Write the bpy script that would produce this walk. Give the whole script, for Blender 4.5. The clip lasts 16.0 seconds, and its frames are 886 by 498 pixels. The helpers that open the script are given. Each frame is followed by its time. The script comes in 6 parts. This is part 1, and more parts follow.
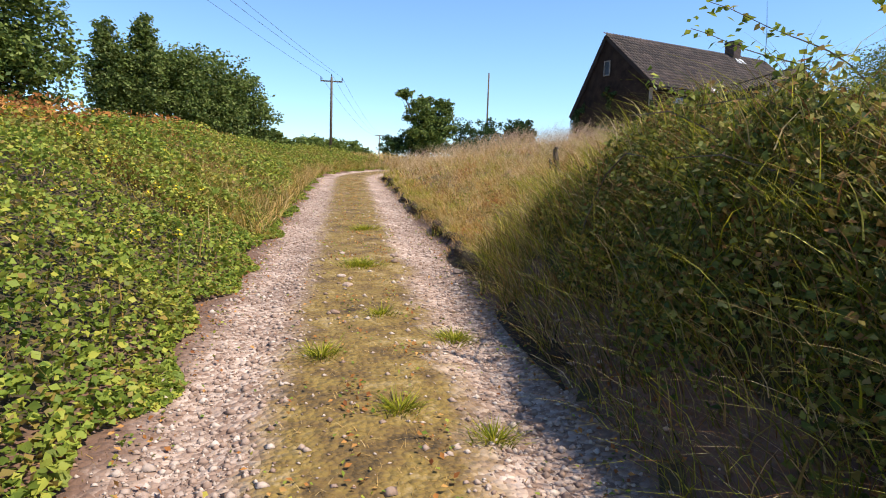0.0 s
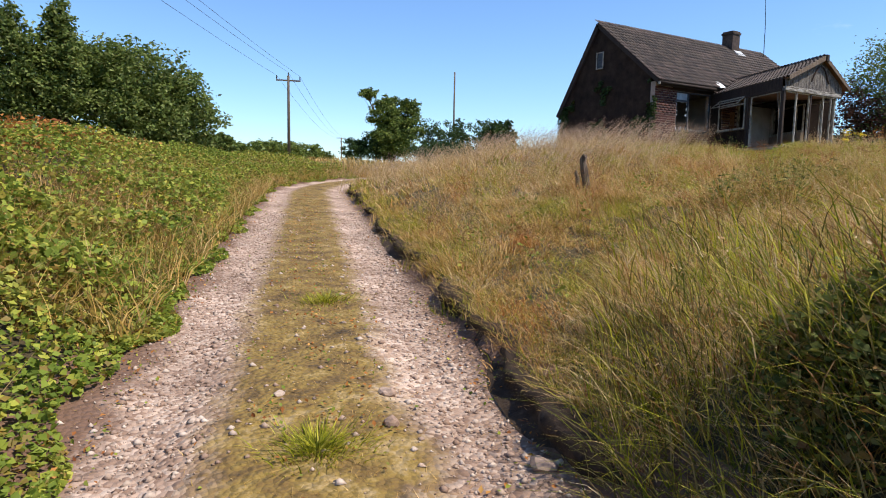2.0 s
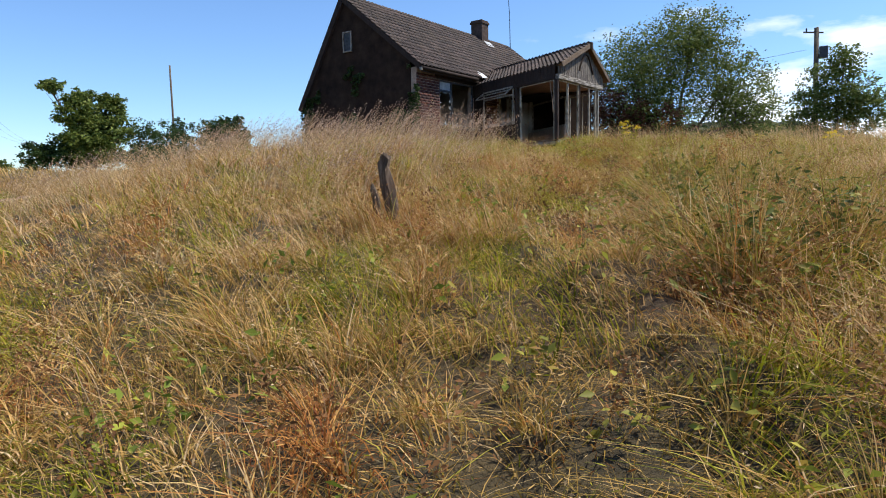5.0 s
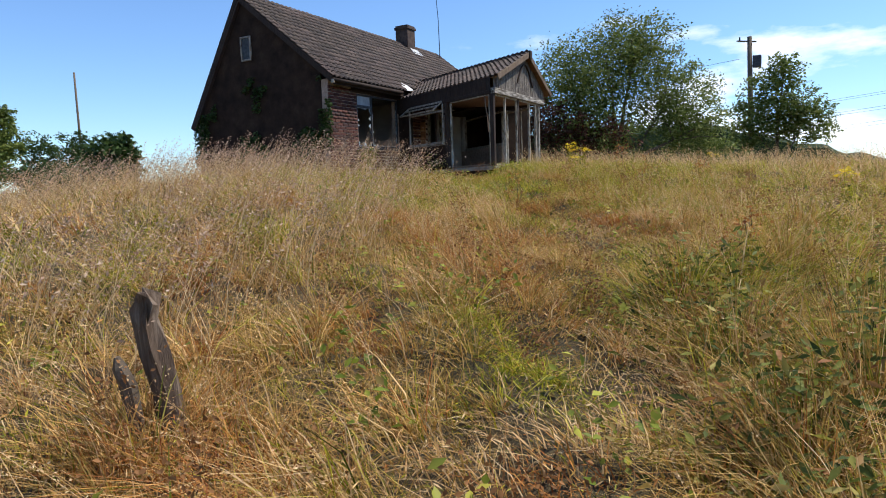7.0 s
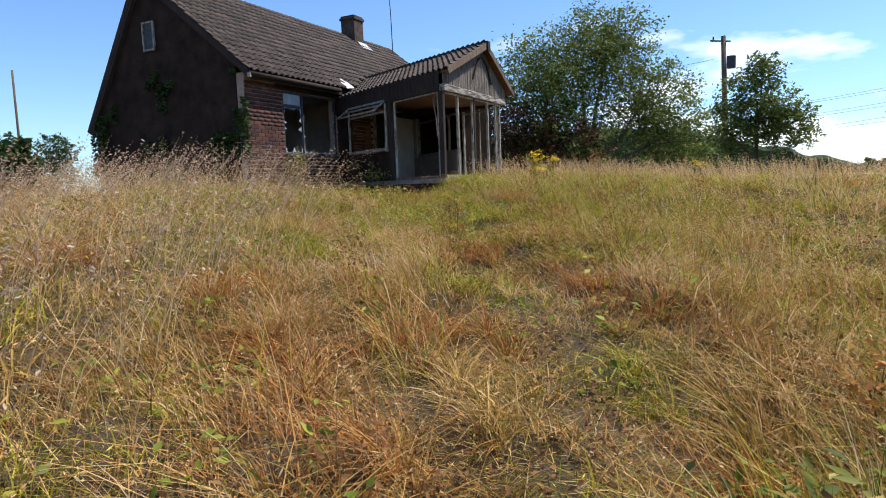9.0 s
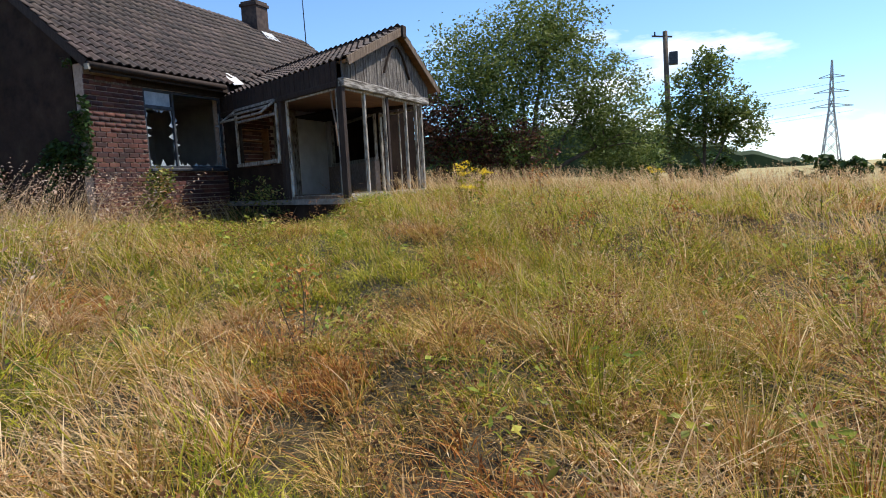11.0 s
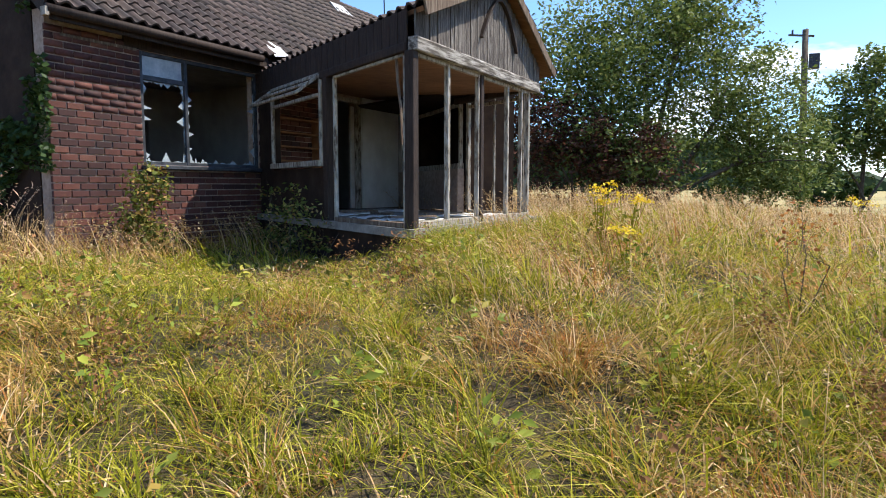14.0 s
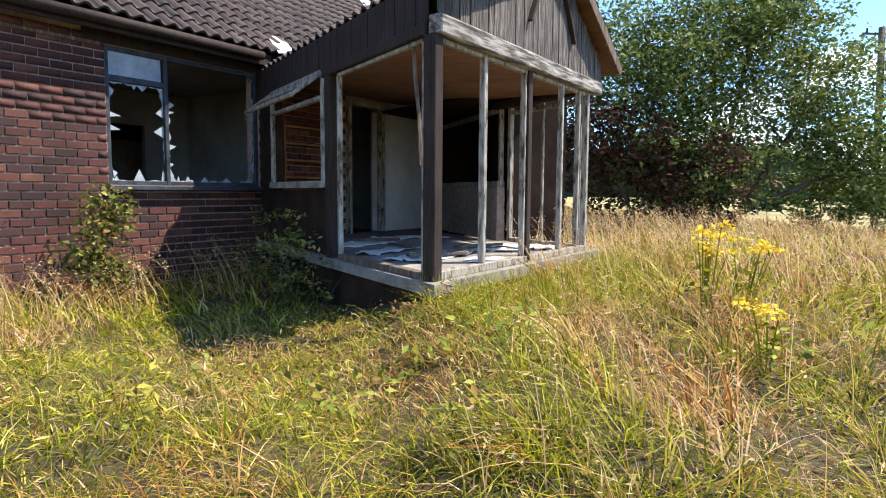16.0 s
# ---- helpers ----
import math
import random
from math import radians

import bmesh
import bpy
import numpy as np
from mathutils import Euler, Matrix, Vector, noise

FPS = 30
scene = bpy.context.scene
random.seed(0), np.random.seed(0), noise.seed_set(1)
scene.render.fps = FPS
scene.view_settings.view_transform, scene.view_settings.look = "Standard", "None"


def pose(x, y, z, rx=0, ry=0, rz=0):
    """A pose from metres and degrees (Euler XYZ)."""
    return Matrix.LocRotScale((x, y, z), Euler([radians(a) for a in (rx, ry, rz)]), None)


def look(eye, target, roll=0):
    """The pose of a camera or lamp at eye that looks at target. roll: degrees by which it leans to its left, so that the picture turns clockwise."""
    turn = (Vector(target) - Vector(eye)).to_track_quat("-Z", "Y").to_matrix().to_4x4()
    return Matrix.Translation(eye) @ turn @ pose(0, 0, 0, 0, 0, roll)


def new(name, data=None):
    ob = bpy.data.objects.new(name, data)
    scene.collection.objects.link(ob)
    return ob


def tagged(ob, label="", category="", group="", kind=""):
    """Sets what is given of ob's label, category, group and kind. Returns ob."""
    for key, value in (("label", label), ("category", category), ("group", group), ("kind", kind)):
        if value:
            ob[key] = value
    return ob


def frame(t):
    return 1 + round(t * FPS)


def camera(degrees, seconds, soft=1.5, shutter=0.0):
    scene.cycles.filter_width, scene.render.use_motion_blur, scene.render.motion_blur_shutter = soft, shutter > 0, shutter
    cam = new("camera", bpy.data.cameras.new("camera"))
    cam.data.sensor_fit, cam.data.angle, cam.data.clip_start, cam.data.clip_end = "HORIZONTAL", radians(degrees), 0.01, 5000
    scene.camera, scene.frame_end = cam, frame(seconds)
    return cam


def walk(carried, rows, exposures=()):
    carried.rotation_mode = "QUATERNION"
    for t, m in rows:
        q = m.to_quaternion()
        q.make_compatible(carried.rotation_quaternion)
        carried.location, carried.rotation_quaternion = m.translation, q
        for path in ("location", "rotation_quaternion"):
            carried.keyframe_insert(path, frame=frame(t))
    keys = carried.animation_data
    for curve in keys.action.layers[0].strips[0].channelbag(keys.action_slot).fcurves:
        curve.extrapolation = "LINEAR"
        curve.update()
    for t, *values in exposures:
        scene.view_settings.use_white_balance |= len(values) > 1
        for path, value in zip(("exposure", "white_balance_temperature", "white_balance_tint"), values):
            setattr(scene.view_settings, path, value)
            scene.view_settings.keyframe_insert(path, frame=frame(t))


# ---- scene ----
cam = camera(70.0, 16.0, soft=1.0)
# seconds, x, y, z, yaw, pitch, roll
ROWS = [
    (0.0, -0.172, 0.100, 1.486, -27.97, -6.64, -1.88),
    (0.5, 0.270, 1.192, 1.561, -28.24, -6.60, -1.81),
    (1.0, 0.687, 2.093, 1.676, -28.89, -6.59, -1.52),
    (1.5, 1.028, 3.062, 1.732, -30.12, -6.52, -1.37),
    (2.0, 1.329, 3.946, 1.800, -31.29, -6.44, -1.04),
    (2.5, 1.676, 4.792, 1.780, -32.99, -6.40, -0.61),
    (3.0, 2.002, 5.497, 1.902, -35.51, -6.33, -0.23),
    (5.5, 5.485, 8.874, 2.057, -57.47, -6.24, 1.66),
    (6.0, 6.250, 9.255, 2.407, -58.63, -6.15, 2.14),
    (6.5, 7.032, 9.581, 2.550, -59.74, -5.97, 2.08),
    (7.0, 7.606, 9.780, 2.692, -60.18, -5.87, 2.02),
    (7.5, 8.158, 9.982, 2.857, -60.41, -6.00, 2.19),
    (8.0, 9.034, 10.284, 2.846, -61.33, -5.80, 2.02),
    (10.5, 12.685, 11.086, 3.284, -65.94, -6.22, 2.98),
    (11.0, 13.572, 11.358, 3.334, -67.77, -6.10, 3.01),
    (11.5, 14.214, 11.544, 3.455, -68.31, -6.06, 2.91),
    (12.0, 14.874, 11.871, 3.535, -67.92, -5.79, 2.21),
    (12.5, 15.514, 12.231, 3.601, -66.20, -6.13, 1.55),
    (13.0, 15.963, 12.522, 3.687, -63.79, -6.27, 1.12),
    (13.5, 16.681, 12.958, 3.677, -61.76, -5.93, 0.33),
    (14.0, 17.354, 13.416, 3.600, -60.59, -5.65, -0.11),
    (14.5, 17.880, 13.744, 3.713, -58.99, -5.52, -0.38),
    (15.0, 18.337, 14.001, 3.721, -57.66, -5.39, -0.69),
    (15.5, 18.717, 14.112, 3.771, -57.01, -5.16, -0.59),
    (16.0, 19.120, 14.352, 3.841, -57.01, -5.12, -0.39),
]
EXPOSURES = [(0.0, 0.5), (1.5, 0.42), (3.0, 0.25), (5.5, 0.26), (8.0, 0.3), (11.0, 0.42), (14.5, 0.9), (16.0, 1.1)]
walk(cam, [(t, pose(x, y, z, 90 + pitch, roll, yaw)) for t, x, y, z, yaw, pitch, roll in ROWS], EXPOSURES)

# ---------------------------------------------------------------- light
SUN_DIR = Vector((0.66 * math.cos(radians(57)), -0.75 * math.cos(radians(57)), math.sin(radians(57)))).normalized()
world = bpy.data.worlds.new("world")
scene.world = world
world.use_nodes = True
wn = world.node_tree.nodes
wl = world.node_tree.links
sky = wn.new("ShaderNodeTexSky")
sky.sky_type = "NISHITA"
sky.sun_disc = False
sky.sun_elevation = radians(57)
sky.sun_rotation = math.atan2(SUN_DIR.x, SUN_DIR.y)
sky.air_density = 1.0
sky.dust_density = 0.1
sky.ozone_density = 1.4
# light cumulus in the lower sky
tc = wn.new("ShaderNodeTexCoord")
cmap = wn.new("ShaderNodeMapping")
cmap.inputs["Scale"].default_value = (1.0, 1.0, 3.2)
cloud = wn.new("ShaderNodeTexNoise")
cloud.inputs["Scale"].default_value = 3.3
cloud.inputs["Detail"].default_value = 7.0
cloud.inputs["Roughness"].default_value = 0.55
ramp = wn.new("ShaderNodeValToRGB")
ramp.color_ramp.elements[0].position = 0.56
ramp.color_ramp.elements[1].position = 0.70
cmix = wn.new("ShaderNodeMix")
cmix.data_type = "RGBA"
cmix.inputs[7].default_value = (8.5, 8.7, 9.0, 1)
bg = wn["Background"]
bg.inputs["Strength"].default_value = 0.14
wl.new(tc.outputs["Generated"], cmap.inputs["Vector"])
wl.new(cmap.outputs["Vector"], cloud.inputs["Vector"])
wl.new(cloud.outputs["Fac"], ramp.inputs["Fac"])
# clouds stand in the east and south only
csep = wn.new("ShaderNodeSeparateXYZ")
wl.new(tc.outputs["Generated"], csep.inputs[0])
east = wn.new("ShaderNodeMapRange")
east.inputs["From Min"].default_value, east.inputs["From Max"].default_value = 0.80, 0.98
wl.new(csep.outputs["X"], east.inputs["Value"])
cmul = wn.new("ShaderNodeMath")
cmul.operation = "MULTIPLY"
wl.new(ramp.outputs["Color"], cmul.inputs[0])
wl.new(east.outputs["Result"], cmul.inputs[1])
wl.new(cmul.outputs[0], cmix.inputs[0])
tint = wn.new("ShaderNodeMix")
tint.data_type, tint.blend_type = "RGBA", "MULTIPLY"
tint.inputs[0].default_value = 1.0
tint.inputs[7].default_value = (0.70, 0.89, 1.14, 1)
wl.new(sky.outputs["Color"], tint.inputs[6])
wl.new(tint.outputs[2], cmix.inputs[6])
wl.new(cmix.outputs[2], bg.inputs["Color"])

sun = new("sun", bpy.data.lights.new("sun", "SUN"))
sun.data.energy = 5.0
sun.data.angle = radians(0.55)
sun.data.color = (1.0, 0.95, 0.86)
sun.matrix_world = look((0, 0, 60), Vector((0, 0, 60)) - SUN_DIR)


# ---------------------------------------------------------------- materials
def material(name):
    m = bpy.data.materials.new(name)
    m.use_nodes = True
    n = m.node_tree.nodes
    return m, n, m.node_tree.links, n["Principled BSDF"]


def colour_ramp(n, stops):
    r = n.new("ShaderNodeValToRGB")
    e = r.color_ramp.elements
    while len(e) < len(stops):
        e.new(0.5)
    for el, (p, c) in zip(e, stops):
        el.position, el.color = p, (*c, 1)
    return r


def noise_tex(n, l, scale, detail=4.0, rough=0.6, coord="Object", stretch=None):
    t = n.new("ShaderNodeTexCoord")
    x = n.new("ShaderNodeTexNoise")
    x.inputs["Scale"].default_value, x.inputs["Detail"].default_value, x.inputs["Roughness"].default_value = scale, detail, rough
    if coord == "World":
        src = n.new("ShaderNodeNewGeometry").outputs["Position"]
    else:
        src = t.outputs[coord]
    if stretch:
        mp = n.new("ShaderNodeMapping")
        mp.inputs["Scale"].default_value = stretch
        l.new(src, mp.inputs["Vector"])
        src = mp.outputs["Vector"]
    l.new(src, x.inputs["Vector"])
    return x


def mixed(n, l, fac, a, b, blend="MIX"):
    m = n.new("ShaderNodeMix")
    m.data_type, m.blend_type = "RGBA", blend
    for sock, v in ((m.inputs[0], fac), (m.inputs[6], a), (m.inputs[7], b)):
        if isinstance(v, (int, float)):
            sock.default_value = v
        elif isinstance(v, tuple):
            sock.default_value = (*v, 1)
        else:
            l.new(v, sock)
    return m.outputs[2]


def bumped(n, l, bsdf, height, strength=0.4, distance=0.01):
    b = n.new("ShaderNodeBump")
    b.inputs["Strength"].default_value, b.inputs["Distance"].default_value = strength, distance
    l.new(height, b.inputs["Height"])
    l.new(b.outputs["Normal"], bsdf.inputs["Normal"])


def plain(name, stops, scale=6.0, rough=0.8, bump=0.3, metal=0.0, coarse=1.1, coord="Object", stretch=None):
    """A worn surface: colours from fine noise, stained by coarse noise."""
    m, n, l, b = material(name)
    a = noise_tex(n, l, scale, 6, 0.65, coord, stretch)
    r = colour_ramp(n, stops)
    l.new(a.outputs["Fac"], r.inputs["Fac"])
    c = noise_tex(n, l, coarse, 3, 0.6, coord)
    r2 = colour_ramp(n, [(0.3, (0.72, 0.7, 0.68)), (0.65, (1.05, 1.05, 1.05))])
    l.new(c.outputs["Fac"], r2.inputs["Fac"])
    l.new(mixed(n, l, 1.0, r.outputs["Color"], r2.outputs["Color"], "MULTIPLY"), b.inputs["Base Color"])
    b.inputs["Roughness"].default_value, b.inputs["Metallic"].default_value = rough, metal
    b.inputs["Specular IOR Level"].default_value = 0.2
    fine = noise_tex(n, l, scale * 4, 5, 0.7, coord, stretch)
    bumped(n, l, b, fine.outputs["Fac"], bump, 0.01)
    return m


def leafy(name, stops, patch_stops=None, patch_scale=0.35, lit=0.45, rough=0.55, patch_amount=0.6):
    """Leaves and blades: a colour for each blade, drifts of colour over the ground, light through the blade."""
    m, n, l, b = material(name)
    g = n.new("ShaderNodeNewGeometry")
    r = colour_ramp(n, stops)
    l.new(g.outputs["Random Per Island"], r.inputs["Fac"])
    col = r.outputs["Color"]
    if patch_stops:
        p = noise_tex(n, l, patch_scale, 5, 0.62, "World", (1, 1, 0.35))
        pr = colour_ramp(n, patch_stops)
        l.new(p.outputs["Fac"], pr.inputs["Fac"])
        col = mixed(n, l, patch_amount, col, pr.outputs["Color"])
    l.new(col, b.inputs["Base Color"])
    b.inputs["Roughness"].default_value = rough
    b.inputs["Specular IOR Level"].default_value = 0.14
    t = n.new("ShaderNodeBsdfTranslucent")
    l.new(col, t.inputs["Color"])
    ms = n.new("ShaderNodeMixShader")
    ms.inputs[0].default_value = lit
    l.new(b.outputs[0], ms.inputs[1])
    l.new(t.outputs[0], ms.inputs[2])
    l.new(ms.outputs[0], n["Material Output"].inputs["Surface"])
    return m


def per_piece(name, stops, rough=0.85, grain=30.0, bump=0.5, dirt=(0.55, 0.5, 0.47)):
    """Bricks and tiles: one colour for each piece, grain and grime over all."""
    m, n, l, b = material(name)
    o = n.new("ShaderNodeObjectInfo")
    g = n.new("ShaderNodeNewGeometry")
    add = n.new("ShaderNodeMath")
    add.operation = "ADD"
    fr = n.new("ShaderNodeMath")
    fr.operation = "FRACT"
    l.new(o.outputs["Random"], add.inputs[0])
    l.new(g.outputs["Random Per Island"], add.inputs[1])
    l.new(add.outputs[0], fr.inputs[0])
    r = colour_ramp(n, stops)
    l.new(fr.outputs[0], r.inputs["Fac"])
    a = noise_tex(n, l, grain, 6, 0.7, "World")
    gr = colour_ramp(n, [(0.3, (0.62, 0.6, 0.6)), (0.7, (1.12, 1.1, 1.08))])
    l.new(a.outputs["Fac"], gr.inputs["Fac"])
    c1 = mixed(n, l, 1.0, r.outputs["Color"], gr.outputs["Color"], "MULTIPLY")
    s = noise_tex(n, l, 0.9, 5, 0.65, "World")
    sr = colour_ramp(n, [(0.35, dirt), (0.6, (1, 1, 1))])
    l.new(s.outputs["Fac"], sr.inputs["Fac"])
    l.new(mixed(n, l, 1.0, c1, sr.outputs["Color"], "MULTIPLY"), b.inputs["Base Color"])
    b.inputs["Roughness"].default_value = rough
    bumped(n, l, b, a.outputs["Fac"], bump, 0.006)
    return m


GREENS = [(0.0, (0.045, 0.038, 0.01)), (0.3, (0.13, 0.095, 0.022)), (0.55, (0.50, 0.275, 0.075)), (0.8, (0.76, 0.46, 0.17)), (1.0, (0.93, 0.67, 0.36))]
DRIFTS = [(0.30, (0.26, 0.21, 0.03)), (0.43, (0.42, 0.28, 0.05)), (0.52, (0.52, 0.33, 0.095)), (0.60, (0.58, 0.37, 0.13)), (0.70, (0.46, 0.19, 0.065))]
M_GRASS = leafy("meadow_grass", GREENS, DRIFTS, 0.42, 0.3, 0.55, 0.4)
M_GRASS_GREEN = leafy("green_grass", [(0.0, (0.06, 0.075, 0.008)), (0.45, (0.25, 0.26, 0.016)), (0.8, (0.48, 0.43, 0.03)), (1.0, (0.70, 0.60, 0.12))], None, 1, 0.4, 0.5)
M_STRAW = leafy("dry_seed_heads", [(0.0, (0.34, 0.18, 0.075)), (0.5, (0.68, 0.44, 0.21)), (1.0, (0.86, 0.66, 0.39))], None, 1, 0.4, 0.7)
M_SORREL = leafy("brown_sorrel", [(0.0, (0.12, 0.06, 0.025)), (0.5, (0.26, 0.12, 0.045)), (1.0, (0.34, 0.17, 0.07))], None, 1, 0.3, 0.8)
M_RUST = leafy("rusty_sorrel", [(0.0, (0.22, 0.07, 0.025)), (0.6, (0.50, 0.20, 0.05)), (1.0, (0.66, 0.36, 0.11))], None, 1, 0.35, 0.7)
M_BRAMBLE = leafy("bramble_leaves", [(0.0, (0.06, 0.10, 0.016)), (0.35, (0.17, 0.23, 0.03)), (0.68, (0.36, 0.40, 0.06)), (0.82, (0.60, 0.55, 0.08)), (0.93, (0.36, 0.17, 0.05)), (1.0, (0.24, 0.13, 0.07))],
                  [(0.35, (0.10, 0.15, 0.02)), (0.52, (0.23, 0.26, 0.035)), (0.62, (0.36, 0.24, 0.06)), (0.7, (0.26, 0.12, 0.045))], 0.6, 0.35, 0.5, 0.4)
# darker copy of the bramble leaves, with the right bank's shade in its colours
M_SHADE_LEAF = leafy("shade_dark_leaves", [(0.0, (0.05, 0.07, 0.016)), (0.45, (0.15, 0.17, 0.035)), (0.75, (0.30, 0.29, 0.06)), (0.85, (0.30, 0.13, 0.05)), (1.0, (0.52, 0.46, 0.14))], None, 1, 0.35, 0.6)
# darker copy of the meadow grass, toned for the same shaded bank
M_SHADE_GRASS = leafy("bank_grass", [(0.0, (0.05, 0.05, 0.012)), (0.5, (0.16, 0.14, 0.035)), (0.85, (0.30, 0.22, 0.08)), (1.0, (0.55, 0.40, 0.19))], None, 1, 0.25, 0.55)
M_TREE = leafy("tree_leaves", [(0.0, (0.05, 0.08, 0.018)), (0.6, (0.13, 0.17, 0.035)), (1.0, (0.26, 0.29, 0.07))], None, 1, 0.3, 0.45)
M_WILLOW = leafy("silvery_leaves", [(0.0, (0.07, 0.10, 0.022)), (0.6, (0.15, 0.19, 0.04)), (1.0, (0.27, 0.29, 0.10))], None, 1, 0.36, 0.6)
M_COPPER = leafy("copper_leaves", [(0.0, (0.05, 0.035, 0.02)), (0.6, (0.11, 0.05, 0.03)), (1.0, (0.2, 0.08, 0.05))], None, 1, 0.3, 0.5)
M_DARKLEAF = leafy("dark_hedge_leaves", [(0.0, (0.025, 0.05, 0.015)), (1.0, (0.07, 0.11, 0.03))], None, 1, 0.25, 0.5)
M_YELLOW = leafy("ragwort_flowers", [(0.0, (0.72, 0.48, 0.02)), (1.0, (0.85, 0.66, 0.05))], None, 1, 0.3, 0.6)
M_BARK = plain("bark", [(0.3, (0.07, 0.05, 0.035)), (0.7, (0.19, 0.15, 0.11))], 9, 0.9, 0.8)
M_OLDWOOD = plain("weathered_brown_wood", [(0.3, (0.075, 0.045, 0.028)), (0.55, (0.19, 0.135, 0.095)), (0.75, (0.36, 0.29, 0.22))], 5, 0.85, 0.7, coord="World", stretch=(6, 6, 0.6))
M_BOARD = plain("grey_gable_boards", [(0.32, (0.035, 0.028, 0.024)), (0.5, (0.12, 0.1, 0.085)), (0.62, (0.26, 0.225, 0.19)), (0.75, (0.42, 0.38, 0.33))], 8, 0.85, 0.9, coord="World", stretch=(9, 9, 0.5))
M_PEEL = plain("peeling_grey_white_beam", [(0.34, (0.06, 0.047, 0.038)), (0.46, (0.15, 0.128, 0.105)), (0.55, (0.36, 0.325, 0.28)), (0.68, (0.55, 0.51, 0.45))], 6, 0.85, 0.9, coord="World", stretch=(0.5, 3, 5))
M_DARKWOOD = plain("dark_brown_stained_wood", [(0.3, (0.022, 0.014, 0.011)), (0.7, (0.065, 0.043, 0.032))], 6, 0.75, 0.5, coord="World", stretch=(6, 6, 0.7))
M_WHITEWOOD = plain("flaking_white_paint_on_wood", [(0.38, (0.10, 0.07, 0.05)), (0.48, (0.32, 0.28, 0.22)), (0.7, (0.56, 0.51, 0.44))], 7, 0.6, 0.5, coord="World", stretch=(3, 3, 0.8))
M_STEEL = plain("dark_grey_painted_steel", [(0.35, (0.03, 0.034, 0.042)), (0.7, (0.085, 0.09, 0.10))], 10, 0.5, 0.2)
M_PLASTER = plain("dingy_plaster", [(0.3, (0.46, 0.44, 0.41)), (0.7, (0.62, 0.60, 0.57))], 3, 0.9, 0.2)
M_WHITEPANEL = plain("off_white_painted_panel", [(0.3, (0.72, 0.71, 0.69)), (0.7, (0.84, 0.83, 0.80))], 2, 0.7, 0.1)
M_CEIL = plain("brown_ceiling_boards", [(0.3, (0.16, 0.08, 0.04)), (0.7, (0.30, 0.16, 0.085))], 4, 0.7, 0.3, coord="World", stretch=(5, 1, 1))
M_DARKROOM = plain("dingy_inner_wall", [(0.3, (0.34, 0.32, 0.30)), (0.7, (0.48, 0.46, 0.44))], 2, 0.9, 0.2)
M_MORTAR = plain("brown_mortar", [(0.3, (0.28, 0.2, 0.155)), (0.7, (0.52, 0.40, 0.32))], 14, 0.95, 0.6, coord="World")
M_BRICK = per_piece("red_brick", [(0.0, (0.055, 0.022, 0.02)), (0.3, (0.095, 0.03, 0.023)), (0.65, (0.13, 0.04, 0.028)), (0.9, (0.165, 0.055, 0.035)), (1.0, (0.21, 0.085, 0.055))])
# orange-brown brick, lightened for the daylight on the low inner wall
M_LITBRICK = per_piece("lit_orange_brick", [(0.0, (0.26, 0.12, 0.07)), (0.5, (0.38, 0.19, 0.11)), (1.0, (0.50, 0.28, 0.17))])
M_TILE = per_piece("brown_roof_tile", [(0.0, (0.04, 0.026, 0.022)), (0.5, (0.075, 0.046, 0.037)), (1.0, (0.125, 0.082, 0.065))], 0.8, 22, 0.5, (0.6, 0.62, 0.52))
M_CONCRETE = plain("stained_concrete", [(0.3, (0.17, 0.15, 0.125)), (0.7, (0.38, 0.345, 0.30))], 5, 0.9, 0.5, coord="World")
# near-black walling for gable, plinth and porch side
M_NEARBLACK = plain("near_black_walling", [(0.3, (0.018, 0.010, 0.007)), (0.55, (0.04, 0.023, 0.015)), (0.8, (0.06, 0.042, 0.024))], 3, 0.95, 0.5, coord="World")
M_METAL = plain("galvanised_steel", [(0.3, (0.32, 0.33, 0.34)), (0.7, (0.5, 0.51, 0.52))], 5, 0.5, 0.1, 0.7)
M_STONE = per_piece("track_stones", [(0.0, (0.30, 0.19, 0.13)), (0.5, (0.46, 0.33, 0.25)), (1.0, (0.64, 0.52, 0.42))], 0.9, 25, 0.5, (0.8, 0.76, 0.72))
M_CLOTH = plain("faded_debris_sheet", [(0.32, (0.42, 0.40, 0.38)), (0.6, (0.80, 0.77, 0.71))], 4, 0.9, 0.5)
M_WOODS = plain("far_woodland", [(0.3, (0.018, 0.032, 0.014)), (0.7, (0.05, 0.075, 0.03))], 0.12, 0.9, 0.9, coord="World", coarse=0.03)

# broken window glass
M_GLASS, gn, gl, gb = material("window_glass")
gb.inputs["Transmission Weight"].default_value = 1.0
gb.inputs["Roughness"].default_value = 0.02
gb.inputs["IOR"].default_value = 1.45
gb.inputs["Base Color"].default_value = (0.9, 0.95, 0.95, 1)

# earth under the meadow, darkened for the shade down between the tussocks
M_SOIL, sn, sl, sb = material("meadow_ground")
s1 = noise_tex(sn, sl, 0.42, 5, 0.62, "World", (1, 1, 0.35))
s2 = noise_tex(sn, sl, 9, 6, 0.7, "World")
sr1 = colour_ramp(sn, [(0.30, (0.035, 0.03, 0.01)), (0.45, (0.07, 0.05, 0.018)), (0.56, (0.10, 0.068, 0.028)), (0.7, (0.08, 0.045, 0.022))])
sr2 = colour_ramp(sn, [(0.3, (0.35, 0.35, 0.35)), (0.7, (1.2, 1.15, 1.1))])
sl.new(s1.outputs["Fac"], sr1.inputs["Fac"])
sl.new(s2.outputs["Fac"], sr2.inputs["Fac"])
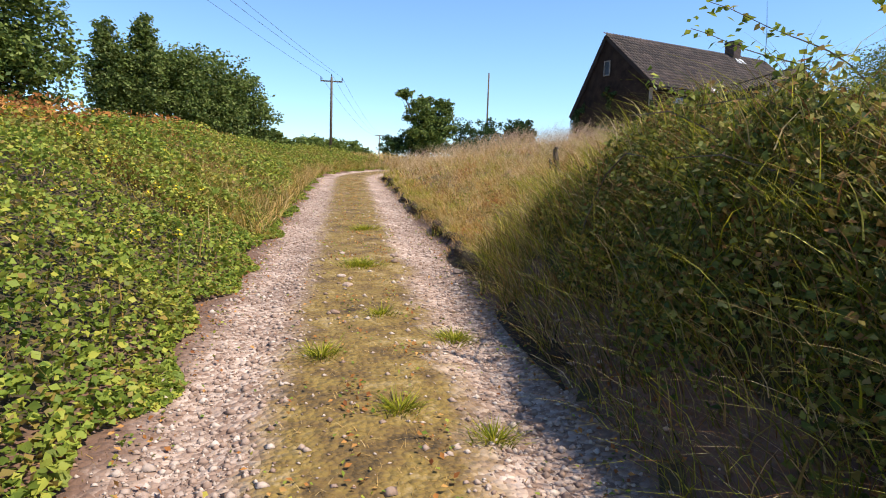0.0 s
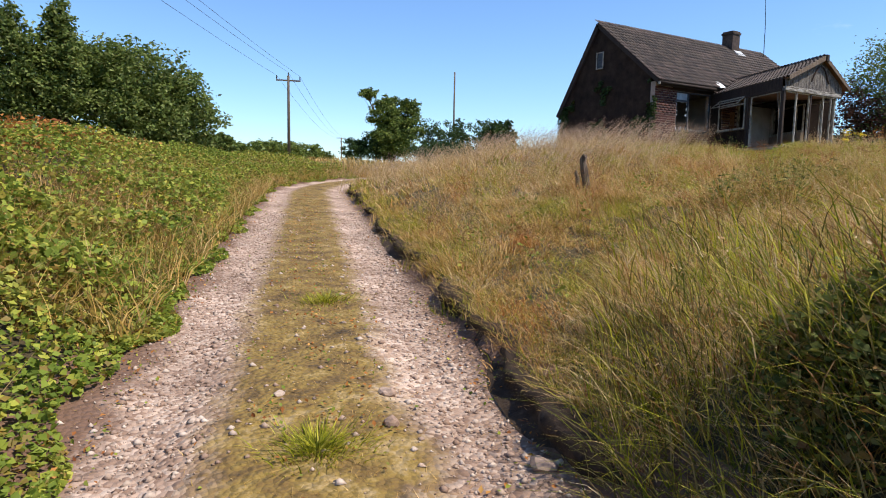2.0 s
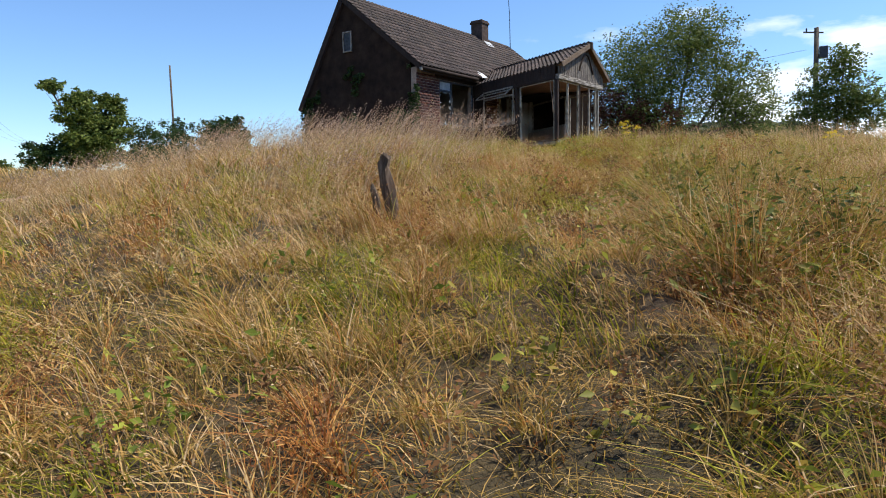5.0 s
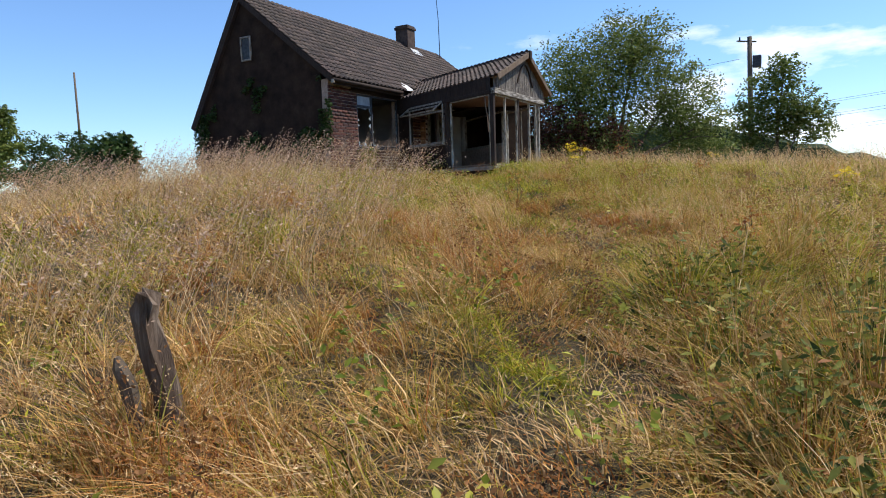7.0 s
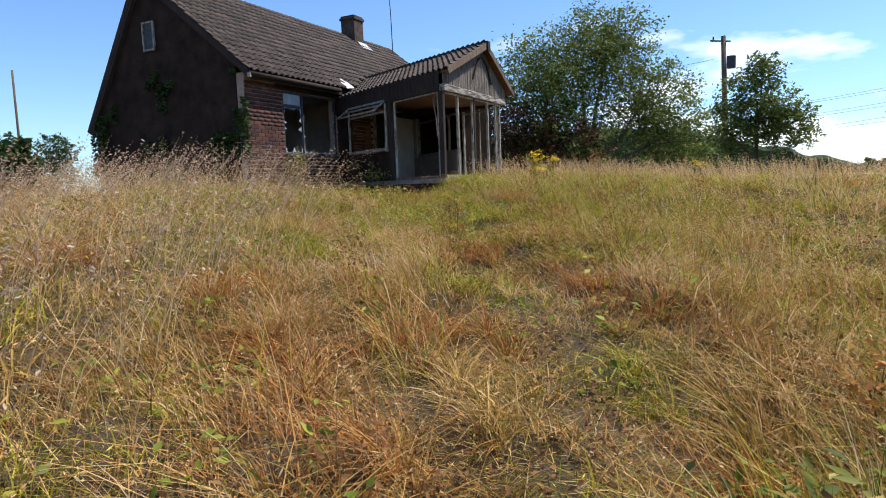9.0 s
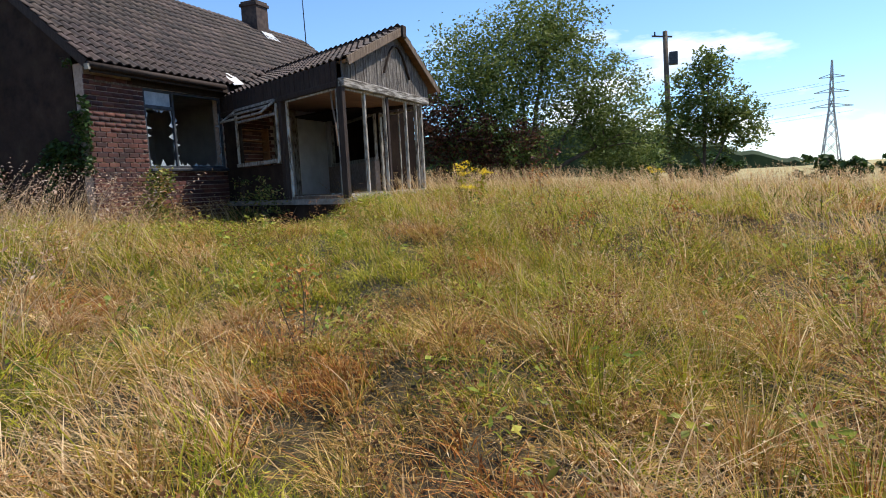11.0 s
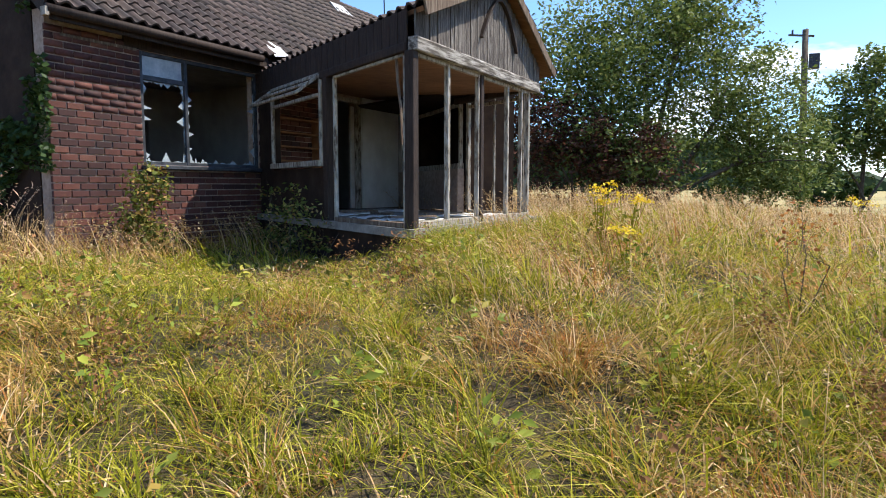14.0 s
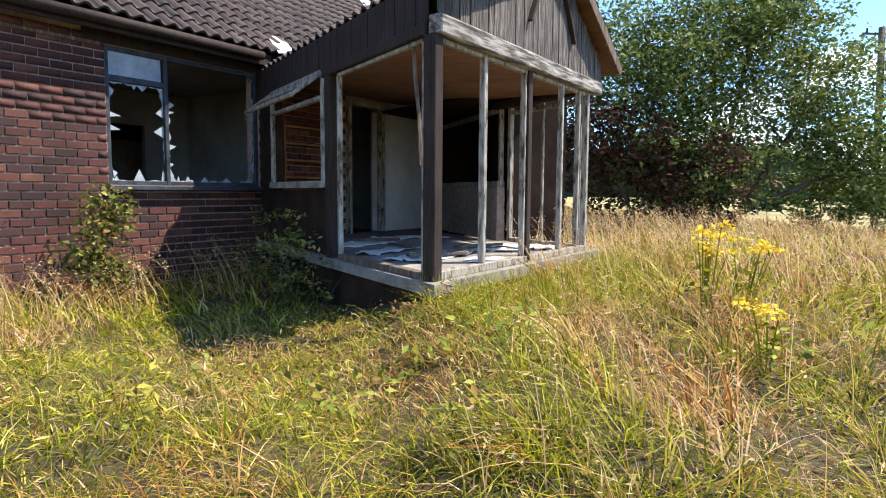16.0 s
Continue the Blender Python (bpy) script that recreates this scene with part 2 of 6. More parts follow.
# pale pasture in the next fields
spos = sn.new("ShaderNodeNewGeometry")
ssep = sn.new("ShaderNodeSeparateXYZ")
sl.new(spos.outputs["Position"], ssep.inputs[0])
smax = sn.new("ShaderNodeMath")
smax.operation = "MAXIMUM"
sl.new(ssep.outputs["X"], smax.inputs[0])
sl.new(ssep.outputs["Y"], smax.inputs[1])
sfar = sn.new("ShaderNodeMapRange")
sfar.inputs["From Min"].default_value, sfar.inputs["From Max"].default_value = 48.0, 62.0
sl.new(smax.outputs[0], sfar.inputs["Value"])
past = colour_ramp(sn, [(0.35, (0.22, 0.19, 0.06)), (0.55, (0.36, 0.28, 0.11)), (0.7, (0.30, 0.26, 0.08))])
s3 = noise_tex(sn, sl, 0.05, 6, 0.7, "World")
sl.new(s3.outputs["Fac"], past.inputs["Fac"])
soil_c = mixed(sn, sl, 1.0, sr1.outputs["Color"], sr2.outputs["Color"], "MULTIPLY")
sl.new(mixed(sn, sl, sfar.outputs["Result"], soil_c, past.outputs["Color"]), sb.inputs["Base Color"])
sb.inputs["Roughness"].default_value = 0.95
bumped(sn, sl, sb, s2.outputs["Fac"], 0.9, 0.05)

# the track: two gravel ruts with a mossy strip between
M_TRACK, tn, tl, tb = material("gravel_track")
uvn = tn.new("ShaderNodeUVMap")
sep = tn.new("ShaderNodeSeparateXYZ")
tl.new(uvn.outputs["UV"], sep.inputs[0])
wob = noise_tex(tn, tl, 1.3, 5, 0.65, "World")
wob2 = noise_tex(tn, tl, 7, 5, 0.7, "World")


def tmath(op, a, b):
    m = tn.new("ShaderNodeMath")
    m.operation = op
    for i, v in enumerate((a, b)):
        if isinstance(v, (int, float)):
            m.inputs[i].default_value = v
        else:
            tl.new(v, m.inputs[i])
    return m.outputs[0]


off = tmath("ADD", tmath("MULTIPLY", tmath("SUBTRACT", wob.outputs["Fac"], 0.5), 0.5), tmath("MULTIPLY", tmath("SUBTRACT", wob2.outputs["Fac"], 0.5), 0.32))
across = tmath("ABSOLUTE", tmath("ADD", sep.outputs["X"], off), 0.0)
strip = colour_ramp(tn, [(0.42, (1, 1, 1)), (0.66, (0, 0, 0))])
tl.new(across, strip.inputs["Fac"])
edge = colour_ramp(tn, [(0.78, (0, 0, 0)), (0.97, (1, 1, 1))])
tl.new(tmath("MULTIPLY", across, 0.8), edge.inputs["Fac"])
grit = tn.new("ShaderNodeTexVoronoi")
grit.inputs["Scale"].default_value = 26.0
gpos = tn.new("ShaderNodeNewGeometry")
tl.new(gpos.outputs["Position"], grit.inputs["Vector"])
gcol = tn.new("ShaderNodeSeparateColor")
tl.new(grit.outputs["Color"], gcol.inputs[0])
gr = colour_ramp(tn, [(0.0, (0.27, 0.165, 0.11)), (0.5, (0.47, 0.325, 0.235)), (1.0, (0.64, 0.49, 0.385))])
tl.new(gcol.outputs[0], gr.inputs["Fac"])
gshade = colour_ramp(tn, [(0.35, (0.55, 0.50, 0.47)), (0.65, (1.05, 1.03, 1.02))])
tl.new(wob.outputs["Fac"], gshade.inputs["Fac"])
gravel = mixed(tn, tl, 1.0, gr.outputs["Color"], gshade.outputs["Color"], "MULTIPLY")
mossn = noise_tex(tn, tl, 3.2, 9, 0.78, "World")
moss = colour_ramp(tn, [(0.34, (0.045, 0.026, 0.008)), (0.45, (0.15, 0.085, 0.022)), (0.55, (0.23, 0.145, 0.03)), (0.66, (0.36, 0.25, 0.12))])
tl.new(mossn.outputs["Fac"], moss.inputs["Fac"])
body = mixed(tn, tl, strip.outputs["Color"], gravel, moss.outputs["Color"])
tl.new(mixed(tn, tl, edge.outputs["Color"], body, (0.15, 0.08, 0.048)), tb.inputs["Base Color"])
tb.inputs["Roughness"].default_value = 0.95
bumped(tn, tl, tb, tmath("SUBTRACT", wob2.outputs["Fac"], tmath("MULTIPLY", grit.outputs["Distance"], 0.8)), 0.9, 0.03)


# ---------------------------------------------------------------- building blocks
ORIGIN = {}


def thing(name, at, label, category, group="", kind=""):
    e = new(name)
    e.location = at
    ORIGIN[e.name] = Vector(at)
    return tagged(e, label, category, group, kind)


def root(ob):
    while ob.parent:
        ob = ob.parent
    return ob


def part(name, bm, mat, parent=None, label="", smooth=False):
    """One mesh object out of a bmesh in world metres, under a thing or a part."""
    me = bpy.data.meshes.new(name)
    if parent is not None:
        bmesh.ops.translate(bm, verts=bm.verts, vec=-ORIGIN.get(root(parent).name, Vector()))
    bm.normal_update()
    bm.to_mesh(me)
    bm.free()
    me.materials.append(mat)
    if smooth:
        for p in me.polygons:
            p.use_smooth = True
    ob = new(name, me)
    if parent is not None:
        ob.parent = parent
    if label:
        ob["label"] = label
    return ob


def box(bm, c, s, rot=None, bevel=0.0):
    """A box at centre c of sizes s, turned by rot degrees about z or by a matrix."""
    m = rot if isinstance(rot, Matrix) else Matrix.Rotation(radians(rot or 0), 4, "Z")
    g = bmesh.ops.create_cube(bm, size=1, matrix=Matrix.Translation(c) @ m @ Matrix.Diagonal((*s, 1)))
    if bevel:
        es = {e for v in g["verts"] for e in v.link_edges}
        bmesh.ops.bevel(bm, geom=list(es), offset=bevel, segments=1, affect="EDGES")
    return bm


def beam(bm, a, b, w, h, bevel=0.0, up=(0, 0, 1)):
    """A squared timber from a to b."""
    a, b = Vector(a), Vector(b)
    d = (b - a).normalized()
    side = d.cross(Vector(up))
    if side.length < 1e-4:
        side = d.cross(Vector((0.9, 0.42, 0)))
    side.normalize()
    top = side.cross(d)
    m = Matrix((side, d, top)).transposed().to_4x4()
    return box(bm, (a + b) / 2, (w, (b - a).length, h), m, bevel)


def slab(bm, corners, thick, up=(0, 0, 1)):
    """A plate: corners of its face, thickened against up."""
    up = Vector(up).normalized()
    top = [bm.verts.new(Vector(c)) for c in corners]
    low = [bm.verts.new(Vector(c) - up * thick) for c in corners]
    bm.faces.new(top)
    bm.faces.new(low[::-1])
    n = len(top)
    for i in range(n):
        bm.faces.new((top[i], low[i], low[(i + 1) % n], top[(i + 1) % n]))
    bmesh.ops.recalc_face_normals(bm, faces=bm.faces[:])
    return bm


def tube(bm, pts, radii, sides=7):
    """A tapered round limb through points."""
    rings = []
    for i, p in enumerate(pts):
        p = Vector(p)
        d = (Vector(pts[min(i + 1, len(pts) - 1)]) - Vector(pts[max(i - 1, 0)])).normalized()
        a = d.orthogonal().normalized()
        b = d.cross(a)
        rings.append([bm.verts.new(p + radii[i] * (math.cos(q) * a + math.sin(q) * b)) for q in [2 * math.pi * k / sides for k in range(sides)]])
    for r0, r1 in zip(rings, rings[1:]):
        for k in range(sides):
            bm.faces.new((r0[k], r0[(k + 1) % sides], r1[(k + 1) % sides], r1[k]))
    bm.faces.new(rings[0][::-1])
    bm.faces.new(rings[-1])
    return bm


def mesh_np(name, verts, faces, mat, parent=None, smooth=False):
    """A mesh out of arrays: verts (n, 3), faces (m, 3 or 4) of vertex numbers, in world metres."""
    verts = np.asarray(verts, dtype=np.float32)
    if parent is not None:
        verts = verts - np.array(ORIGIN.get(root(parent).name, Vector()), dtype=np.float32)
    faces = [np.asarray(f, dtype=np.int32) for f in (faces if isinstance(faces, (list, tuple)) else [faces])]
    me = bpy.data.meshes.new(name)
    me.vertices.add(len(verts))
    me.vertices.foreach_set("co", verts.ravel())
    loops = np.concatenate([f.ravel() for f in faces])
    sizes = np.concatenate([np.full(len(f), f.shape[1], dtype=np.int32) for f in faces])
    starts = np.concatenate([[0], np.cumsum(sizes)[:-1]]).astype(np.int32)
    me.loops.add(len(loops))
    me.loops.foreach_set("vertex_index", loops)
    me.polygons.add(len(sizes))
    me.polygons.foreach_set("loop_start", starts)
    me.update(calc_edges=True)
    me.validate()
    if smooth:
        me.polygons.foreach_set("use_smooth", np.ones(len(sizes), dtype=bool))
    me.materials.append(mat)
    ob = new(name, me)
    if parent is not None:
        ob.parent = parent
    return ob


# ---------------------------------------------------------------- the lie of the land
D = np.array([0.332, 0.943])
R = np.array([0.943, -0.332])


def smooth(x, a, b):
    t = np.clip((x - a) / (b - a), 0, 1)
    return t * t * (3 - 2 * t)


def su(x, y):
    """Metres along the track and to its right; the track bends right far off."""
    s = x * D[0] + y * D[1]
    u = x * R[0] + y * R[1] + 0.05
    return s, u - 0.035 * np.clip(s - 24, 0, 40) ** 2


def wavy(x, y, k):
    return np.sin(1.3 * k * x + 0.7) * np.sin(1.1 * k * y + 1.9) + 0.5 * np.sin(2.9 * k * x + 1.2 * k * y) + 0.4 * np.sin(2.3 * k * y - 1.7 * k * x + 2.0)


FX = np.array([-500, 3.0, 5.0, 6.3, 7.6, 9.0, 12.6, 15.0, 19.0, 23.0, 30.0, 45.0, 80.0, 2500.0])
FZ = np.array([0.4, 0.5, 0.68, 0.9, 1.17, 1.4, 1.82, 2.06, 2.36, 2.86, 3.0, 2.9, 1.6, -40.0])


def height(x, y):
    """The ground's height at x, y."""
    x, y = np.asarray(x, dtype=float), np.asarray(y, dtype=float)
    s, u = su(x, y)
    track = 0.065 + 0.049 * np.clip(s, -60, 34)
    ypath = 9.3 + 0.36 * (x - 6.3)
    field = np.interp(x, FX, FZ) + 0.78 * (1 - smooth(s, 5, 8)) * smooth(s, -6, 0) + 0.045 * np.clip(y - ypath, -30, 7) - 0.05 * np.clip(y - ypath - 7, 0, 45) + 0.05 * wavy(x, y, 0.9) + 0.05 * wavy(y, x, 2.3) + 0.04 * wavy(x, y, 4.9)
    # the brow between the trodden way and the house
    field = field + 0.32 * smooth(y - ypath, 1, 4) * (1 - smooth(y - ypath, 9, 15)) * smooth(x, 9.5, 14)
    # a level shelf round the house
    near = smooth(x, 17, 22) * (1 - smooth(x, 34, 42)) * smooth(y, 13, 16.5) * (1 - smooth(y, 29, 36))
    px = x - 0.46 * (y - 17.15)
    shelf = 2.6 + 0.36 * smooth(px + 0.5 * (17.15 - y), 22.1, 23.5) + 0.16 * (1 - smooth(x, 20.3, 22.0))
    field = field * (1 - near) + near * (shelf + 0.03 * wavy(x, y, 0.8) + 0.02 * wavy(y, x, 3.1))
    right = smooth(u, 1.15, 2.15 + 1.25 * smooth(s, 6, 11))
    left = smooth(-u, 1.25, 4.6)
    z = track * (1 - right) + np.maximum(field, track + 0.05) * right
    z = z + 0.15 * smooth(u, 1.2, 1.42) * (1 - smooth(u, 2.2, 3.4))
    z = z + left * (1.15 * (1 - 0.72 * smooth(s, 14, 42)) + 0.03 * np.clip(-u - 4.6, 0, 30) + 0.10 * wavy(x, y, 0.6))
    on_track = (1 - right) * (1 - left)
    rut = np.exp(-((np.abs(u) - 0.85) / 0.28) ** 2)
    z = z - on_track * 0.05 * rut + on_track * 0.012 * wavy(x, y, 2.3)
    return z


def spaced(a, b, step, far):
    core = np.arange(a, b, step)
    k = np.geomspace(step, far, 34)
    return np.concatenate([(a - np.cumsum(k))[::-1], core, core[-1] + np.cumsum(k)])


gx, gy = spaced(-9, 42, 0.3, 260), spaced(-5, 42, 0.3, 260)
GX, GY = np.meshgrid(gx, gy)
s_, u_ = su(GX, GY)
GZ = height(GX, GY) - 0.05 * ((np.abs(u_) < 1.5) & (s_ < 48))
nx, ny = len(gx), len(gy)
ii = (np.arange(ny - 1)[:, None] * nx + np.arange(nx - 1)[None, :]).ravel()
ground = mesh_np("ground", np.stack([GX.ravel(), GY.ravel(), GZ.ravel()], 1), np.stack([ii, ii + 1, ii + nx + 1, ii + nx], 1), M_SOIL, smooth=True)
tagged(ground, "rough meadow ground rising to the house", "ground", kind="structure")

# track surface
ts, tu = np.arange(-4, 46, 0.12), np.linspace(-1.62, 1.55, 34)
TS, TU = np.meshgrid(ts, tu, indexing="ij")
bend = TU - 0.05 + 0.035 * np.clip(TS - 24, 0, 40) ** 2
TX, TY = TS * D[0] + bend * R[0], TS * D[1] + bend * R[1]
tz = height(TX, TY) + 0.004
jj = (np.arange(len(ts) - 1)[:, None] * len(tu) + np.arange(len(tu) - 1)[None, :]).ravel()
tf = np.stack([jj, jj + 1, jj + len(tu) + 1, jj + len(tu)], 1)
track = mesh_np("road", np.stack([TX.ravel(), TY.ravel(), tz.ravel()], 1), tf[:, ::-1], M_TRACK, smooth=True)
tagged(track, "pale gravel farm track with a mossy middle strip", "track", kind="structure")
uv = track.data.uv_layers.new(name="UVMap")
li = np.zeros(len(track.data.loops), dtype=np.int32)
track.data.loops.foreach_get("vertex_index", li)
uv.data.foreach_set("uv", np.stack([TU.ravel()[li], TS.ravel()[li]], 1).astype(np.float32).ravel())

# raw lip of earth along the right rut, overhung by the turf
ls = np.arange(3.5, 27, 0.06)
prof = ((1.16, -0.03, 0), (1.24, 0.03, 0), (1.29, 0.10, 1), (1.27, 0.17, 1), (1.31, 0.23, 1), (1.42, 0.22, 0.6), (1.75, 0.10, 0))
lv = []
for q_, (pu, pz_, wob_) in enumerate(prof):
    sway = 0.05 * np.sin(2.3 * ls + 0.8) + 0.03 * np.sin(6.1 * ls) + 0.02 * np.sin(15.7 * ls + 2.0 * q_)
    uu = pu + 0.10 * wavy(ls, ls * 0.3, 0.7) * 0.5 + wob_ * sway - 0.05 + 0.035 * np.clip(ls - 24, 0, 40) ** 2
    xx, yy = ls * D[0] + uu * R[0], ls * D[1] + uu * R[1]
    tz_ = 0.065 + 0.049 * ls
    grow = np.clip(0.62 + 0.34 * np.sin(0.9 * ls + 1.0) * np.sin(0.37 * ls) + 0.22 * np.sin(2.7 * ls) * np.sin(1.3 * ls), 0.12, 1.1)
    zz_ = tz_ + pz_ * grow + 0.012 * wob_ * np.sin(19 * ls + q_)
    lv.append(np.stack([xx, yy, zz_ if q_ < 6 else np.maximum(height(xx, yy) - 0.03, tz_)], 1))
lv = np.stack(lv, 1)
kk_ = (np.arange(len(ls) - 1)[:, None] * len(prof) + np.arange(len(prof) - 1)[None, :]).ravel()
M_EARTH = plain("raw_dark_earth", [(0.3, (0.022, 0.014, 0.009)), (0.6, (0.07, 0.044, 0.027)), (0.8, (0.13, 0.085, 0.055))], 9, 0.95, 0.9, coord="World")
lip = mesh_np("earth_bank", lv.reshape(-1, 3), np.stack([kk_, kk_ + len(prof), kk_ + len(prof) + 1, kk_ + 1], 1), M_EARTH, smooth=True)
tagged(lip, "raw dark earth edge beside the gravel track", "earth bank", kind="structure")


# ---------------------------------------------------------------- the house
GX0, WY, FLOOR = 21.9, 21.62, 3.1            # gable wall, front wall, floor level
RX1, BY = 34.0, 27.15                         # far end, back wall
EAVE, RIDGE, RY, BEAVE = 5.76, 8.55, 24.88, 4.85
SK = 0.48                                    # the porch runs back askew: metres of x for each metre of y
house = thing("house", (26.0, 24.0, 2.3), "derelict red brick bungalow with a brown tiled roof", "house")


def wall_panel(bm, x0, x1, z0, z1, y0, y1):
    box(bm, ((x0 + x1) / 2, (y0 + y1) / 2, (z0 + z1) / 2), (x1 - x0, y1 - y0, z1 - z0))


WX0, WX1, WZ0, WZ1 = 23.2, 25.42, 3.9, 5.5    # front window
DX0, DX1 = 27.3, 28.25                        # door in the porch
bm = bmesh.new()
XB, ZB = (GX0 + 0.02, WX0, WX1, DX0, DX1, RX1), (2.2, 3.1, WZ0, 5.35, WZ1, 5.78)
grid_ = {(x, z): bm.verts.new((x, WY + 0.002, z)) for x in XB for z in ZB}
for x0, x1 in zip(XB, XB[1:]):
    for z0, z1 in zip(ZB, ZB[1:]):
        if (x0 == WX0 and WZ0 <= z0 < WZ1) or (x0 == DX0 and 3.1 <= z0 < 5.35):
            continue
        bm.faces.new((grid_[x0, z0], grid_[x1, z0], grid_[x1, z1], grid_[x0, z1]))
ext = bmesh.ops.extrude_face_region(bm, geom=bm.faces[:])
bmesh.ops.translate(bm, verts=[v for v in ext["geom"] if isinstance(v, bmesh.types.BMVert)], vec=(0, 0.248, 0))
bmesh.ops.delete(bm, geom=[v for v in bm.verts if not v.link_faces], context="VERTS")
bmesh.ops.recalc_face_normals(bm, faces=bm.faces[:])
front = part("wall_front", bm, M_MORTAR, house, "red brick front wall")
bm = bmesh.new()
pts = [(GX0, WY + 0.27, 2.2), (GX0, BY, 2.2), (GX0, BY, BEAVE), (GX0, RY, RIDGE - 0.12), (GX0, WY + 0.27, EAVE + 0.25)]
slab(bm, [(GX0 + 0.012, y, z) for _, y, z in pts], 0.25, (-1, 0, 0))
gable = part("wall_gable", bm, M_NEARBLACK, house, "near-black render on the gable wall")
bm = bmesh.new()
slab(bm, [(RX1, y, z) for _, y, z in pts], 0.25, (1, 0, 0))
part("wall_end", bm, M_MORTAR, house)
bm = bmesh.new()
wall_panel(bm, GX0, RX1, 2.2, BEAVE, BY - 0.25, BY)
part("wall_back", bm, M_MORTAR, house)
# rooms inside
bm = bmesh.new()
wall_panel(bm, GX0 + 0.26, RX1 - 0.26, 2.9, 3.08, WY + 0.26, BY - 0.26)
part("floor", bm, M_DARKWOOD, house)
bm = bmesh.new()
wall_panel(bm, GX0 + 0.26, RX1 - 0.26, 5.62, 5.66, WY + 0.27, 26.4)
part("ceiling", bm, M_DARKROOM, house)
for a in ((GX0 + 0.3, 25.1, 3.08, 5.6, 25.2, 25.3), (25.9, 26.8, 3.08, 5.6, 25.2, 25.3), (25.1, 25.9, 5.0, 5.6, 25.2, 25.3), (26.8, 26.9, 3.08, 5.6, WY + 0.27, 25.2), (29.2, 29.3, 3.08, 5.6, WY + 0.27, 25.2)):
    bm = bmesh.new()
    wall_panel(bm, *a)
    part("inner_wall", bm, M_DARKROOM, house)
# gable window
bm = bmesh.new()
for z in (6.66, 7.34):
    box(bm, (GX0 - 0.02, 24.72, z), (0.06, 0.42, 0.045), bevel=0.005)
for y in (24.53, 24.91):
    box(bm, (GX0 - 0.02, y, 7.0), (0.06, 0.045, 0.68), bevel=0.005)
gw = part("gable_window_frame", bm, M_WHITEWOOD, house, "small white-painted attic window frame")
bm = bmesh.new()
box(bm, (GX0 - 0.005, 24.72, 7.0), (0.02, 0.36, 0.64))
part("pane", bm, M_STEEL, gw)

# front steel window, glass broken out
bm = bmesh.new()
FW = 0.055
for x in (WX0 + FW / 2, 23.98, WX1 - FW / 2):
    box(bm, (x, WY + 0.05, (WZ0 + WZ1) / 2), (FW, 0.07, WZ1 - WZ0), bevel=0.006)
for z in (WZ0 + FW / 2, WZ1 - FW / 2):
    box(bm, ((WX0 + WX1) / 2, WY + 0.052, z), (WX1 - WX0 - 0.01, 0.06, FW), bevel=0.006)
box(bm, (23.6, WY + 0.05, 5.14), (0.72, 0.06, 0.07), bevel=0.006)
wframe = part("window_frame", bm, M_STEEL, house, "dark grey steel window frame")
bm = bmesh.new()
box(bm, ((WX0 + WX1) / 2, WY - 0.02, WZ0 - 0.03), (WX1 - WX0 + 0.1, 0.2, 0.06), bevel=0.01)
part("window_sill", bm, M_STEEL, house, "dark window sill")
bm = bmesh.new()
box(bm, ((WX0 + WX1) / 2, WY - 0.004, WZ1 + 0.09), (WX1 - WX0 + 0.5, 0.03, 0.17), bevel=0.01)
part("lintel", bm, M_DARKWOOD, house, "dark lintel over the window")
bm = bmesh.new()
box(bm, (22.62, WY - 0.01, 5.49), (1.05, 0.03, 0.035))
part("trim", bm, M_OLDWOOD, house, "pale batten under the gutter")
random.seed(5)


def shards(x0, x1, z0, z1, y, n, size, sides="lrbt"):
    """Jagged glass left round the edges of a frame."""
    for side in sides:
        ln = (z1 - z0) if side in "lr" else (x1 - x0)
        k = 0.0
        while k < ln - 0.02:
            w = random.uniform(0.03, 0.2)
            d = 0.008 + size * random.random() ** 2.2
            if random.random() < 0.28:
                k += w
                continue
            c0, c1 = k, min(k + w, ln)
            if side == "l":
                p = [(x0, y, z0 + c0), (x0, y, z0 + c1), (x0 + d, y, z0 + (c0 + c1) / 2 + random.uniform(-0.03, 0.03))]
            elif side == "r":
                p = [(x1, y, z0 + c0), (x1, y, z0 + c1), (x1 - d, y, z0 + (c0 + c1) / 2 + random.uniform(-0.03, 0.03))]
            elif side == "b":
                p = [(x0 + c0, y, z0), (x0 + c1, y, z0), (x0 + (c0 + c1) / 2, y, z0 + d)]
            else:
                p = [(x0 + c0, y, z1), (x0 + c1, y, z1), (x0 + (c0 + c1) / 2, y, z1 - d * 0.7)]
            part("glass_shard", slab(bmesh.new(), p, 0.004, (0, -1, 0)), M_SHARD, wframe)
            k += w * random.uniform(0.7, 1.0)


# the sky's reflection in the glass is painted as an opaque pale blue-grey
M_SHARD = plain("sky_pale_broken_glass", [(0.3, (0.28, 0.33, 0.37)), (0.7, (0.5, 0.55, 0.58))], 8, 0.12, 0.1)
shards(WX0 + FW, 23.95, WZ0 + FW, 5.1, WY + 0.05, 20, 0.15)
shards(24.01, WX1 - FW, WZ0 + FW, WZ1 - FW, WY + 0.05, 20, 0.15, "lr")
shards(24.01, WX1 - FW, WZ0 + FW, WZ1 - FW, WY + 0.05, 20, 0.12, "b")
bm = bmesh.new()
box(bm, (23.6, WY + 0.05, 5.31), (0.66, 0.006, 0.27))
part("pane", bm, M_SHARD, wframe, "top pane coloured like reflected sky")

